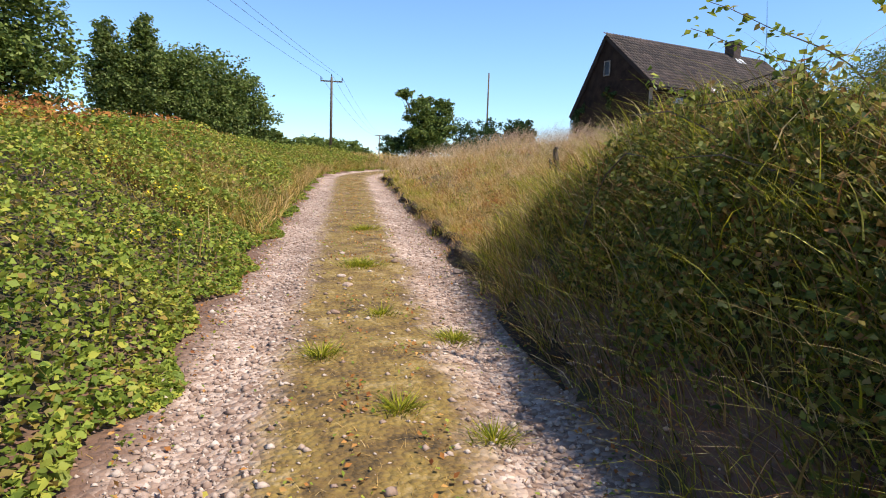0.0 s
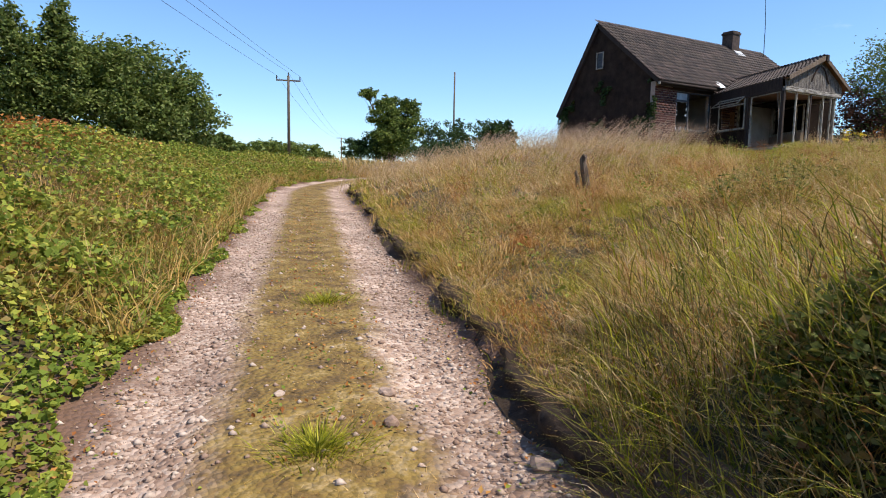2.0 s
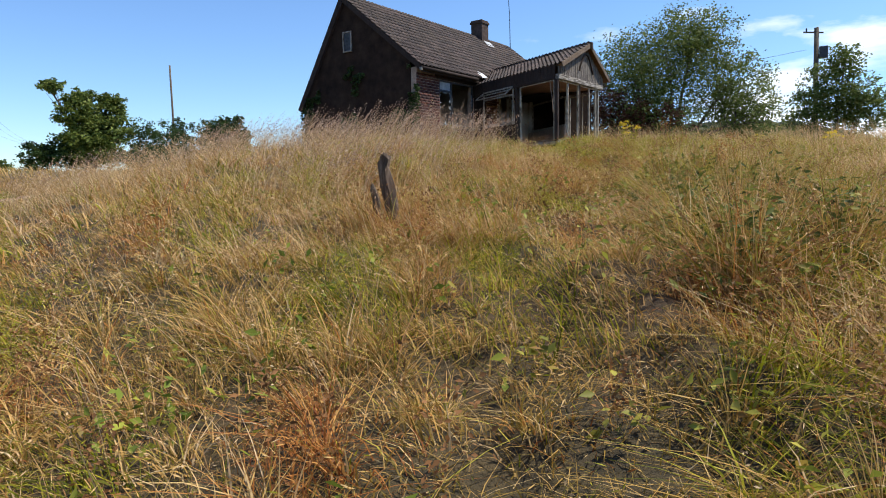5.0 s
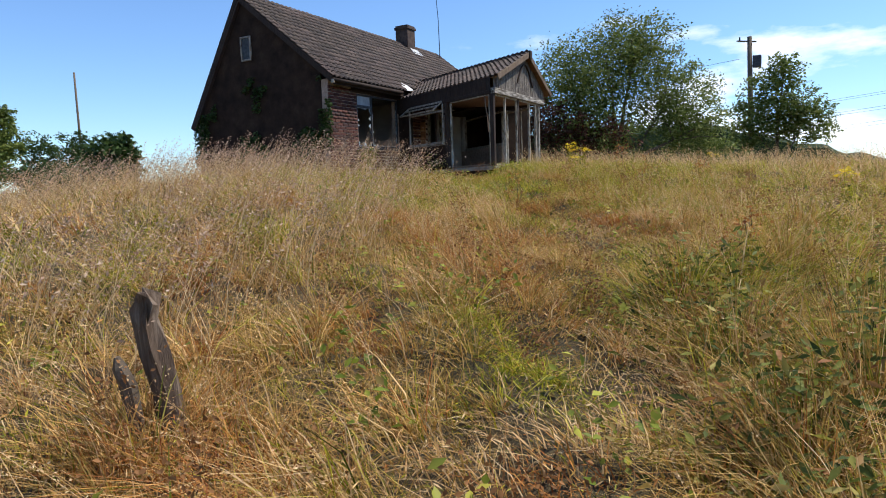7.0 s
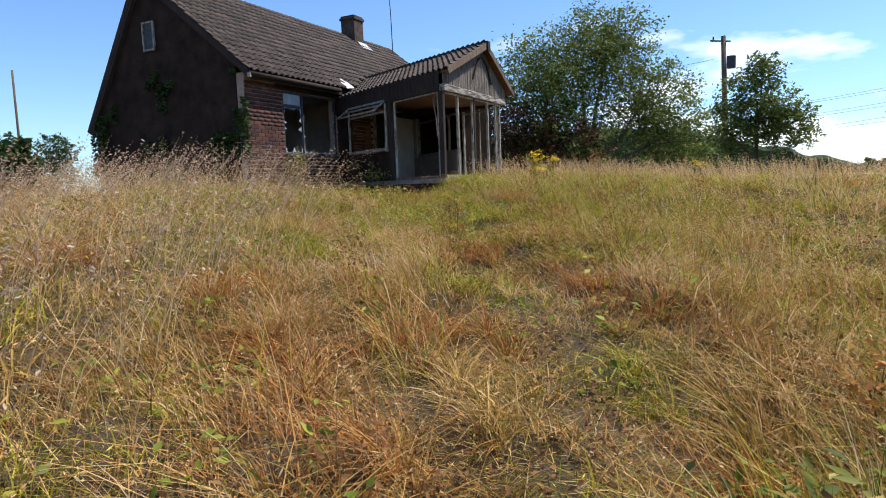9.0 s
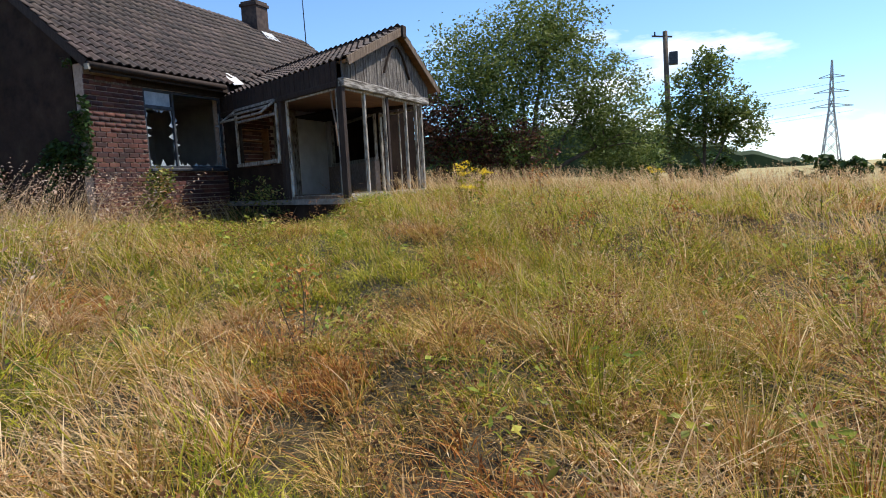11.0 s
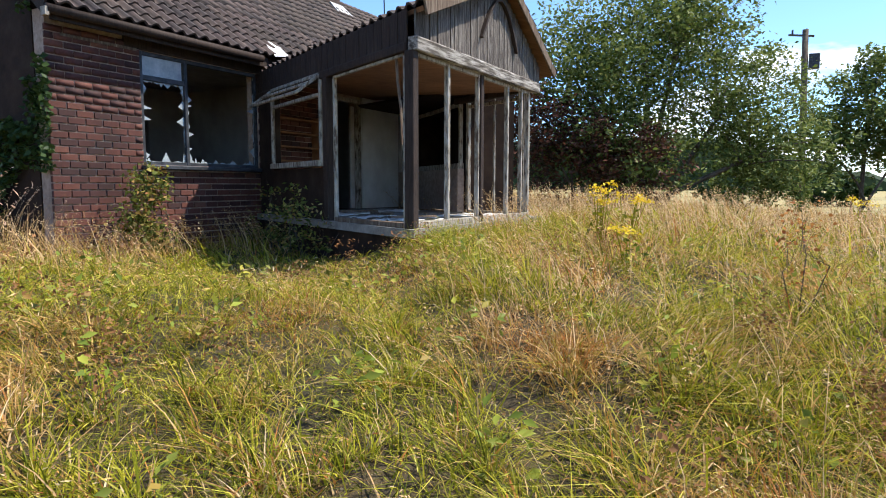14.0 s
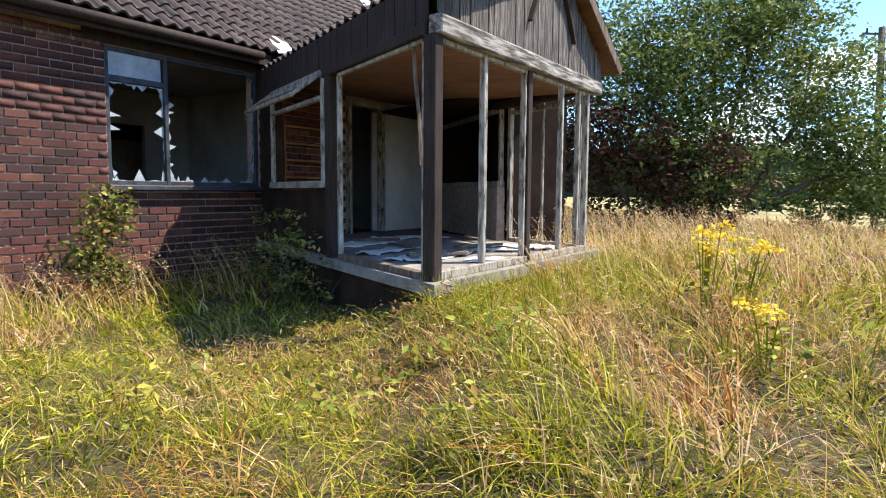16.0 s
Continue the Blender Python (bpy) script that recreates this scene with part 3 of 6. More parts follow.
# roof planes
OV = 0.24
fs = (RIDGE - EAVE) / (RY - (WY - 0.12))
bm = bmesh.new()
slab(bm, [(GX0 - 0.1, WY - OV, EAVE - 0.02), (RX1 + 0.12, WY - OV, EAVE - 0.02), (RX1 + 0.12, RY, RIDGE), (GX0 - 0.1, RY, RIDGE)], 0.1, (0, -fs, 1))
part("roof_front", bm, M_DARKWOOD, house, "underside boards of the front roof slope")
bm = bmesh.new()
slab(bm, [(GX0 - 0.1, RY, RIDGE), (RX1 + 0.12, RY, RIDGE), (RX1 + 0.12, BY + 0.15, BEAVE - 0.1), (GX0 - 0.1, BY + 0.15, BEAVE - 0.1)], 0.12, (0, 1.4, 1))
part("roof_back", bm, M_TILE, house, "brown tiled back slope")
bm = bmesh.new()
box(bm, ((GX0 + 25.4) / 2, WY - OV - 0.005, EAVE - 0.09), (25.4 - GX0 + 0.1, 0.03, 0.16), bevel=0.005)
part("fascia", bm, M_DARKWOOD, house, "dark eaves board")
bm = bmesh.new()
tube(bm, [(GX0 - 0.12, WY - OV - 0.07, EAVE - 0.06), (25.25, WY - OV - 0.07, EAVE - 0.06)], [0.06, 0.06], 8)
part("gutter", bm, M_DARKWOOD, house, "black gutter", True)
bm = bmesh.new()
box(bm, (GX0 - 0.13, WY - OV - 0.06, EAVE - 0.1), (0.05, 0.1, 0.1))
part("gutter_end", bm, M_WHITEWOOD, house, "white gutter end")
# verge boards on the gable
bm = bmesh.new()
beam(bm, (GX0 - 0.1, WY - OV, EAVE - 0.02), (GX0 - 0.1, RY, RIDGE), 0.03, 0.14)
beam(bm, (GX0 - 0.1, RY, RIDGE), (GX0 - 0.1, BY + 0.15, BEAVE - 0.1), 0.03, 0.14)
part("bargeboard", bm, M_DARKWOOD, house, "dark verge board")
# chimney
M_SOOT = plain("sooty_brick", [(0.3, (0.04, 0.03, 0.028)), (0.7, (0.11, 0.075, 0.06))], 8, 0.9, 0.5)
bm = bmesh.new()
box(bm, (31.15, RY, RIDGE + 0.25), (0.6, 0.6, 1.0), bevel=0.01)
box(bm, (31.15, RY, RIDGE + 0.78), (0.68, 0.68, 0.1), bevel=0.01)
box(bm, (31.15, RY, RIDGE + 0.86), (0.6, 0.6, 0.08), bevel=0.01)
chimney = part("chimney", bm, M_SOOT, house, "squat dark brick chimney")
bm = bmesh.new()
slab(bm, [(30.95, RY - 0.62, RIDGE - 0.36), (31.6, RY - 0.62, RIDGE - 0.36), (31.55, RY - 0.31, RIDGE - 0.06), (31.0, RY - 0.31, RIDGE - 0.06)], 0.03, (0, -1, 1))
part("flashing", bm, M_METAL, chimney, "pale lead flashing")
bm = bmesh.new()
for i in range(40):
    x = GX0 - 0.05 + i * 0.303
    tube(bm, [(x, RY, RIDGE + 0.0), (x + 0.3, RY, RIDGE + 0.015 * (i % 2))], [0.11, 0.11], 8)
part("ridge_tiles", bm, M_TILE, house, "half-round ridge tiles")
bm = bmesh.new()
tube(bm, [(33.6, 24.6, RIDGE - 0.3), (33.55, 24.6, RIDGE + 1.6), (33.4, 24.65, RIDGE + 3.4)], [0.022, 0.018, 0.01], 5)
aerial = part("aerial_mast", bm, M_STEEL, house, "thin bare aerial mast")

# ---------------------------------------------------------------- the porch
PY, PX0, PX1 = 17.15, 23.29, 26.72
PF, PB = 3.13, 5.06                             # floor and underside of the beam
porch = thing("porch", (25.5, 18.5, 2.4), "weathered timber porch with empty glazing frames", "porch")


def sx(y, x0=PX0):
    return x0 + SK * (y - PY)


SIDE = Vector((SK, 1, 0)).normalized()
SIDEROT = math.degrees(math.atan2(-SK, 1))
bm = bmesh.new()
slab(bm, [(PX0 - 0.16, PY - 0.12, PF), (PX1 + 0.3, PY - 0.12, PF), (sx(WY - 0.01, PX1) + 0.1, WY - 0.01, PF), (sx(WY - 0.01) - 0.1, WY - 0.01, PF)], 0.1)
part("porch_floor", bm, M_CONCRETE, porch, "stained concrete floor slab")
bm = bmesh.new()
slab(bm, [(PX0 - 0.06, PY - 0.04, PF - 0.101), (PX1 + 0.2, PY - 0.04, PF - 0.101), (sx(WY - 0.01, PX1) + 0.05, WY - 0.01, PF - 0.101), (sx(WY - 0.01) - 0.05, WY - 0.01, PF - 0.101)], 0.7)
part("plinth", bm, M_NEARBLACK, porch, "dark masonry plinth")
# sill timbers on the slab edge
bm = bmesh.new()
beam(bm, (PX0 + 0.08, PY + 0.03, PF + 0.035), (PX1 - 0.02, PY + 0.03, PF + 0.035), 0.09, 0.07, 0.006)
part("front_sill", bm, M_WHITEWOOD, porch, "flaking white bottom rail")
bm = bmesh.new()
beam(bm, (sx(PY + 0.12), PY + 0.12, PF + 0.03), (sx(18.85), 18.85, PF + 0.03), 0.09, 0.06, 0.006)
part("side_sill", bm, M_OLDWOOD, porch)


def post(x, y, w, z0, z1, mat, name="post", label="", rot=SIDEROT, d=None):
    bm = bmesh.new()
    box(bm, (x, y, (z0 + z1) / 2), (w, d or w, z1 - z0), rot, 0.007)
    return part(name, bm, mat, porch, label)


post(PX0 + 0.02, PY + 0.02, 0.115, PF - 0.02, PB, M_DARKWOOD, label="dark brown corner post", rot=0)
post(25.02, PY + 0.03, 0.09, PF, PB, M_DARKWOOD, label="dark brown middle post", rot=0)
post(PX1 - 0.03, PY + 0.03, 0.07, PF, PB, M_WHITEWOOD, label="weathered end post", rot=0)
post(sx(19.07), 19.07, 0.13, PF - 0.02, PB, M_DARKWOOD, label="dark brown side post")
post(sx(18.9) + 0.01, 18.9, 0.05, PF, PB - 0.03, M_WHITEWOOD, "jamb", "flaking white jamb")
post(sx(17.28), 17.28, 0.04, PF, PB - 0.03, M_WHITEWOOD, "jamb")
for x, w in ((24.13, 0.06), (24.94, 0.035), (25.9, 0.055), (26.42, 0.045)):
    post(x, PY + 0.03, w, PF + 0.07, PB, M_WHITEWOOD, "mullion", "flaking white glazing bar", 0, 0.06)
bm = bmesh.new()
beam(bm, (PX0 + 0.08, PY + 0.03, PB - 0.02), (PX1 - 0.06, PY + 0.03, PB - 0.02), 0.05, 0.035)
part("head_rail", bm, M_WHITEWOOD, porch)
bm = bmesh.new()
beam(bm, (sx(17.3), 17.3, PB - 0.02), (sx(18.9), 18.9, PB - 0.02), 0.04, 0.03)
part("side_head_rail", bm, M_WHITEWOOD, porch)
# beams
bm = bmesh.new()
beam(bm, (PX0 - 0.02, PY - 0.02, PB + 0.075), (PX1 + 0.22, PY - 0.02, PB + 0.075), 0.13, 0.15, 0.012)
part("front_beam", bm, M_PEEL, porch, "peeling grey-white front beam")
bm = bmesh.new()
beam(bm, (sx(PY + 0.05), PY + 0.05, PB + 0.05), (sx(WY), WY, PB + 0.05), 0.11, 0.1, 0.01)
part("side_beam", bm, M_DARKWOOD, porch)
bm = bmesh.new()
beam(bm, (sx(PY + 0.05, PX1), PY + 0.05, PB + 0.05), (sx(18.9, PX1), 18.9, PB + 0.05), 0.11, 0.1, 0.01)
part("far_side_beam", bm, M_DARKWOOD, porch)
# dark boards on the side above the openings
PEAVE, PAPEX, PAX = 5.5, 6.4, 25.45
PRX, PRZ = 27.27, 5.41                         # outer foot of the right slope
y = PY + 0.06
random.seed(8)
while y < WY - 0.1:
    bm = bmesh.new()
    box(bm, (sx(y + 0.08) - 0.03, y + 0.08, PB + 0.26), (0.02 + random.uniform(0, 0.008), 0.172, 0.36), SIDEROT, 0.003)
    part("side_board", bm, M_DARKWOOD, porch)
    y += 0.165
# gable boards
GL, GR = (PX0 - 0.05, PEAVE - 0.04), (PRX - 0.1, PRZ)
x = PX0 + 0.0
while x < PX1 + 0.25:
    w = random.uniform(0.075, 0.115)
    xc = x + w / 2
    top = PEAVE + (PAPEX - PEAVE) * (xc - GL[0]) / (PAX - GL[0]) if xc < PAX else GR[1] + (PAPEX - GR[1]) * (GR[0] - xc) / (GR[0] - PAX)
    if top - 0.06 > PB + 0.2:
        bm = bmesh.new()
        box(bm, (xc, PY - 0.03 + random.uniform(-0.008, 0.004), (PB + 0.13 + top - 0.05) / 2), (w - 0.008, 0.02, top - 0.05 - PB - 0.13), None, 0.002)
        part("gable_board", bm, M_BOARD, porch)
    x += w
bm = bmesh.new()
arc = [(24.85 + 1.15 * k / 8, PY - 0.06, 5.35 + 0.75 * math.sin(math.pi * (k + 0.6) / 9.2)) for k in range(9)]
for a, b in zip(arc, arc[1:]):
    beam(bm, a, b, 0.03, 0.07, 0, (0, -1, 0.01))
part("curved_brace", bm, M_DARKWOOD, porch, "dark curved timber on the gable")
# porch roof
RF, RB = 16.98, 22.75
slope_l = Vector((PX0 - 0.05, RF, PEAVE)), Vector((PAX, RF, PAPEX))
bm = bmesh.new()
back = Vector((SK * (RB - RF), RB - RF, 0))
slab(bm, [slope_l[0], slope_l[1], slope_l[1] + back, slope_l[0] + back * 0.86], 0.05, (-0.4, 0, 1))
part("roof_deck", bm, M_CEIL, porch, "brown roof boards of the porch")
bm = bmesh.new()
slab(bm, [slope_l[1], Vector((PRX, RF, PRZ)), Vector((PRX, RF, PRZ)) + back * 0.86, slope_l[1] + back], 0.05, (0.4, 0, 1))
part("roof_deck", bm, M_CEIL, porch)
bm = bmesh.new()
beam(bm, slope_l[0] + Vector((0, -0.03, -0.03)), slope_l[1] + Vector((0, -0.03, -0.03)), 0.03, 0.15, 0.004)
part("bargeboard", bm, M_OLDWOOD, porch, "weathered verge board")
bm = bmesh.new()
beam(bm, slope_l[1] + Vector((0, -0.03, -0.03)), Vector((PRX, RF - 0.03, PRZ - 0.03)), 0.03, 0.13, 0.004)
part("bargeboard", bm, M_OLDWOOD, porch)
bm = bmesh.new()
box(bm, (PAX + 0.05, RF - 0.06, PAPEX - 0.03), (0.16, 0.05, 0.24), None, 0.01)
part("finial_block", bm, M_DARKWOOD, porch)
bm = bmesh.new()
slab(bm, [(PX0 + 0.1, PY + 0.06, PB + 0.03), (PX1 - 0.05, PY + 0.06, PB + 0.03), (sx(WY, PX1) - 0.05, WY, PB + 0.42), (sx(WY) + 0.1, WY, PB + 0.42)], 0.02)
part("ceiling", bm, M_CEIL, porch, "stained brown board ceiling")
# low wall and window beyond the side post
bm = bmesh.new()
y0, y1 = 19.15, WY - 0.02
slab(bm, [(sx(y0), y0, 2.3), (sx(y1), y1, 2.3), (sx(y1), y1, 3.86), (sx(y0), y0, 3.86)], 0.12, (-1, SK, 0))
# the shade on this brick is put into a near-black colour
part("side_wall", bm, M_NEARBLACK, porch, "low brick side wall in shade-dark colour")


def side_bar(y0, z0, y1, z1, w=0.048, d=0.06, push=0.03, x0=PX0):
    bm = bmesh.new()
    beam(bm, (sx(y0, x0) - push, y0, z0), (sx(y1, x0) - push, y1, z1), d if abs(z1 - z0) < 0.3 else w, w if abs(z1 - z0) < 0.3 else d, 0.005)
    return bm


VY0, VY1 = 19.26, 20.95
side_window = part("side_window", side_bar(VY0, 3.92, VY1, 3.92, 0.08, 0.12), M_WHITEWOOD, porch, "white-painted side window with an open top light")
for args in ((VY1, 3.92, VY1, 5.1), (VY0, 3.92, VY0, 5.1)):
    part("stile", side_bar(*args), M_WHITEWOOD, side_window)
part("transom", side_bar(VY0, 4.86, VY1, 4.86), M_WHITEWOOD, side_window)
part("head", side_bar(VY0, 5.13, VY1, 5.13), M_WHITEWOOD, side_window)
# the top-hung light stands open
OUTW = Vector((-1, SK, 0)).normalized()


def vent_pt(y, k):
    top = Vector((sx(y) - 0.05, y, 5.12))
    return top + (OUTW * 0.34 + Vector((0, 0, -0.26))) * k


bm = bmesh.new()
for a, b in ((vent_pt(VY0, 0), vent_pt(VY1, 0)), (vent_pt(VY0, 1), vent_pt(VY1, 1)), (vent_pt(VY0, 0), vent_pt(VY0, 1)), (vent_pt(VY1, 0), vent_pt(VY1, 1)), (vent_pt(VY0, 0.45), vent_pt(VY1, 0.45))):
    beam(bm, a, b, 0.045, 0.04, 0.004)
part("open_light", bm, M_WHITEWOOD, side_window, "white top-hung light propped open")
# wall between that window and the house, shade in its near-black colour too
bm = bmesh.new()
slab(bm, [(sx(VY1 + 0.04), VY1 + 0.04, 3.86), (sx(y1), y1, 3.86), (sx(y1), y1, PB), (sx(VY1 + 0.04), VY1 + 0.04, PB)], 0.12, (-1, SK, 0))
part("side_wall", bm, M_NEARBLACK, porch)
# far side: brick to a sill, a window, then an open glazed bay
QX = PX1 + 0.05
FE, FW = Vector((sx(18.72, QX), 18.72, 0)), Vector((29.9, WY, 0))
FL = (FW - FE).length
FD = (FW - FE).normalized()
FN = Vector((FD.y, -FD.x, 0))                    # away from the porch
FROT = math.degrees(math.atan2(FD.y, FD.x))


def far_pt(q, z, out=0.0):
    return FE + FD * q + FN * out + Vector((0, 0, z))


def far_bar(q0, z0, q1, z1, w=0.06, d=0.07):
    bm = bmesh.new()
    beam(bm, far_pt(q0, z0, -0.04), far_pt(q1, z1, -0.04), w, d, 0.005, (0, 0, 1) if abs(z1 - z0) < 0.3 else tuple(FN))
    return bm


bm = bmesh.new()
slab(bm, [far_pt(0, PF), far_pt(FL, PF), far_pt(FL, 3.92), far_pt(0, 3.92)], 0.12, tuple(FN))
low_wall = part("far_side_wall", bm, M_MORTAR, porch, "low brick wall under the inner window")
bm = bmesh.new()
for c_ in range(8):
    for k in range(17):
        q = 0.12 + 0.236 * k + (0.118 if c_ % 2 else 0)
        if q < FL - 0.12:
            box(bm, far_pt(q, PF + 0.055 + 0.0935 * c_, -0.004), (0.222, 0.035, 0.08), FROT)
tagged(part("low_brickwork", bm, M_LITBRICK, low_wall), kind="stuff")
bm = bmesh.new()
slab(bm, [far_pt(3.3, 3.92), far_pt(FL, 3.92), far_pt(FL, PB + 0.3), far_pt(3.3, PB + 0.3)], 0.12, tuple(FN))
part("far_side_wall", bm, M_PLASTER, porch)
inner = part("inner_window", far_bar(0.05, 3.97, 3.3, 3.97, 0.12, 0.09), M_WHITEWOOD, porch, "white-framed inner window with no glass")
for q in (0.06, 0.75, 3.25):
    part("stile", far_bar(q, 3.97, q, 5.06), M_WHITEWOOD, inner)
part("head", far_bar(0.05, 5.06, 3.3, 5.06), M_WHITEWOOD, inner)
post(sx(18.6, QX), 18.6, 0.07, PF, PB, M_WHITEWOOD, "jamb")
post(sx(17.3, QX), 17.3, 0.06, PF, PB, M_WHITEWOOD, "jamb")
post(sx(17.95, QX), 17.95, 0.035, PF, PB, M_WHITEWOOD, "mullion")
part("far_bottom_rail", side_bar(17.3, PF + 0.03, 18.6, PF + 0.03, 0.06, 0.07, 0.0, QX), M_WHITEWOOD, porch)
part("far_head_rail", side_bar(17.3, PB - 0.07, 18.6, PB - 0.07, 0.05, 0.06, 0.0, QX), M_WHITEWOOD, porch)
# door frame and the white panel
bm = bmesh.new()
for x in (DX0 + 0.03, DX1 - 0.03):
    box(bm, (x, WY - 0.02, (3.13 + 5.35) / 2), (0.07, 0.12, 2.22), None, 0.005)
box(bm, ((DX0 + DX1) / 2, WY - 0.02, 5.35), (DX1 - DX0, 0.12, 0.07), None, 0.005)
part("door_frame", bm, M_WHITEWOOD, porch, "white door frame standing open")
bm = bmesh.new()
box(bm, (DX1 - 0.17, WY + 0.03, 4.2), (0.12, 0.04, 2.1), None, 0.004)
part("door_edge", bm, M_PLASTER, porch)
bm = bmesh.new()
box(bm, (29.4, WY - 0.03, 4.36), (2.16, 0.05, 2.46), None, 0.004)
part("white_panel", bm, M_WHITEPANEL, porch, "plain off-white wall panel")
# a loose strip hanging from the head of the porch
bm = bmesh.new()
for a, b in zip([(sx(17.45), 17.45, PB), (sx(17.42), 17.42, PB - 0.3), (sx(17.36), 17.36, PB - 0.6)], [(sx(17.42), 17.42, PB - 0.3), (sx(17.36), 17.36, PB - 0.6), (sx(17.33), 17.33, PB - 1.0)]):
    beam(bm, a, b, 0.03, 0.012)
part("loose_strip", bm, M_OLDWOOD, porch, "warped strip of timber hanging loose")
# shelf slats and brick seen through the side window
bm = bmesh.new()
for c_ in range(26):
    for k in range(7):
        xx = 25.62 + 0.236 * k + (0.118 if c_ % 2 else 0)
        if xx < 27.05:
            box(bm, (xx + 0.11, WY + 0.0, 3.16 + 0.0935 * c_), (0.224, 0.04, 0.081))
tagged(part("inner_brickwork", bm, M_BRICK, porch, "red brick wall inside the porch"), kind="stuff")
M_SHELF = plain("orange_brown_shelf_wood", [(0.3, (0.24, 0.10, 0.04)), (0.7, (0.42, 0.2, 0.09))], 5, 0.7, 0.3)
shelf = thing("wall_shelf", (26.2, WY - 0.1, 4.0), "orange-brown slatted wooden shelf on the porch wall", "shelf")
for z in (4.05, 4.3, 4.55, 4.8):
    bm = bmesh.new()
    box(bm, (26.25, WY - 0.12, z), (1.1, 0.2, 0.03), None, 0.004)
    part("slat", bm, M_SHELF, shelf)
for x in (25.72, 26.78):
    bm = bmesh.new()
    box(bm, (x, WY - 0.12, 4.4), (0.03, 0.2, 0.95), None, 0.004)
    part("side", bm, M_SHELF, shelf)
# dark box added behind the inner window to block the bright view through it
bm = bmesh.new()
off_ = FN * 0.95
a, b_ = far_pt(0, PF - 0.4), far_pt(FL, PF - 0.4)
inside = Vector((sx(WY, QX) - 0.7, WY + 0.02, PF - 0.4))
bm.free()
for p0, p1 in ((a + off_, b_ + off_), (a + off_ * 0.09, a + off_), (b_ + off_ * 0.09, b_ + off_)):
    bm = bmesh.new()
    beam(bm, p0 + Vector((0, 0, 1.25)), p1 + Vector((0, 0, 1.25)), 0.1, 2.6)
    part("dark_backing_wall", bm, M_NEARBLACK, house, "dark wall added behind the inner window")
# cover added over the box to keep sun off the white panel
bm = bmesh.new()
slab(bm, [a - FN * 0.3 + Vector((0, 0, 2.56)), a + off_ + Vector((0, 0, 2.56)), b_ + off_ + FD * 0.1 + Vector((0, 0, 2.56)), b_ + FD * 0.1 + Vector((0, 0, 2.56)), inside + Vector((0, 0, 2.56))], 0.05)
part("dark_backing_cover", bm, M_NEARBLACK, house, "flat dark cover over the added backing walls")


# ---------------------------------------------------------------- plants
rng = np.random.default_rng(11)
LINE = np.array([(-0.2, 0.1), (2.0, 5.5), (5.5, 8.9), (9.0, 10.3), (12.6, 11.1), (15.5, 12.3), (19.1, 14.4)])   # the way trodden through the meadow


def from_path(x, y):
    p = np.stack([x, y], -1)
    best = np.full(len(x), 1e9)
    for a, b in zip(LINE, LINE[1:]):
        d = b - a
        t = np.clip(((p - a) @ d) / (d @ d + 1e-9), 0, 1)
        best = np.minimum(best, np.linalg.norm(p - a - t[:, None] * d, axis=1))
    return best


def blades(name, x, y, h, w, lean, mat, parent=None, heading=None, segs=3, z=None, curl=1.7):
    """Many bent tapering blades as one mesh."""
    n = len(x)
    z = height(x, y) - 0.02 if z is None else z
    a = rng.uniform(0, 2 * np.pi, n) if heading is None else heading
    face = rng.uniform(0, 2 * np.pi, n)
    lx, ly = np.cos(a) * lean * h, np.sin(a) * lean * h
    fx, fy = np.cos(face) * w / 2, np.sin(face) * w / 2
    drop = 0.28 * np.minimum(lean, 1.6)
    vs = []
    for k in range(segs):
        t = k / segs
        f = 1 - t ** 1.5
        cx, cy, cz = x + lx * t ** curl, y + ly * t ** curl, z + h * t * (1 - drop * t)
        vs += [np.stack([cx - fx * f, cy - fy * f, cz], 1), np.stack([cx + fx * f, cy + fy * f, cz], 1)]
    vs.append(np.stack([x + lx, y + ly, z + h * (1 - drop)], 1))
    V = np.stack(vs, 1)
    m = V.shape[1]
    base = np.arange(n)[:, None] * m
    quads = np.concatenate([base + np.array([2 * k, 2 * k + 1, 2 * k + 3, 2 * k + 2]) for k in range(segs - 1)])
    tris = base + np.array([m - 3, m - 2, m - 1])
    return mesh_np(name, V.reshape(-1, 3), [quads, tris], mat, parent)


def leaves(name, p, size, mat, parent=None, up=0.5, long=1.5):
    """Many folded leaves at the points p, as one mesh."""
    n = len(p)
    d = rng.normal(size=(n, 3))
    d[:, 2] *= 0.6
    d /= np.linalg.norm(d, axis=1)[:, None]
    nrm = rng.normal(size=(n, 3))
    nrm[:, 2] = np.abs(nrm[:, 2]) + up
    side = np.cross(d, nrm)
    side /= np.linalg.norm(side, axis=1)[:, None] + 1e-9
    nrm = np.cross(side, d)
    s = (np.asarray(size) * rng.uniform(0.6, 1.25, n))[:, None]
    tip, tail = p + d * s * long / 2, p - d * s * long / 2
    mid = p + d * s * 0.08 * long
    l, r = mid + side * s * 0.5 + nrm * s * 0.16, mid - side * s * 0.5 + nrm * s * 0.16
    V = np.stack([tail, l, tip, r], 1).reshape(-1, 3)
    b = np.arange(n)[:, None] * 4
    return mesh_np(name, V, np.concatenate([b + np.array([0, 2, 1]), b + np.array([0, 3, 2])]), mat, parent)


def scatter(x0, x1, y0, y1, per_m2):
    n = int((x1 - x0) * (y1 - y0) * per_m2)
    return rng.uniform(x0, x1, n), rng.uniform(y0, y1, n)


def in_house(x, y):
    inside = (x > GX0 - 0.1) & (x < RX1 + 0.1) & (y > WY - 0.12) & (y < BY + 0.1)
    px = x - SK * (y - PY)
    return inside | ((px > PX0 - 0.2) & (px < PX1 + 0.35) & (y > PY - 0.18) & (y < WY))


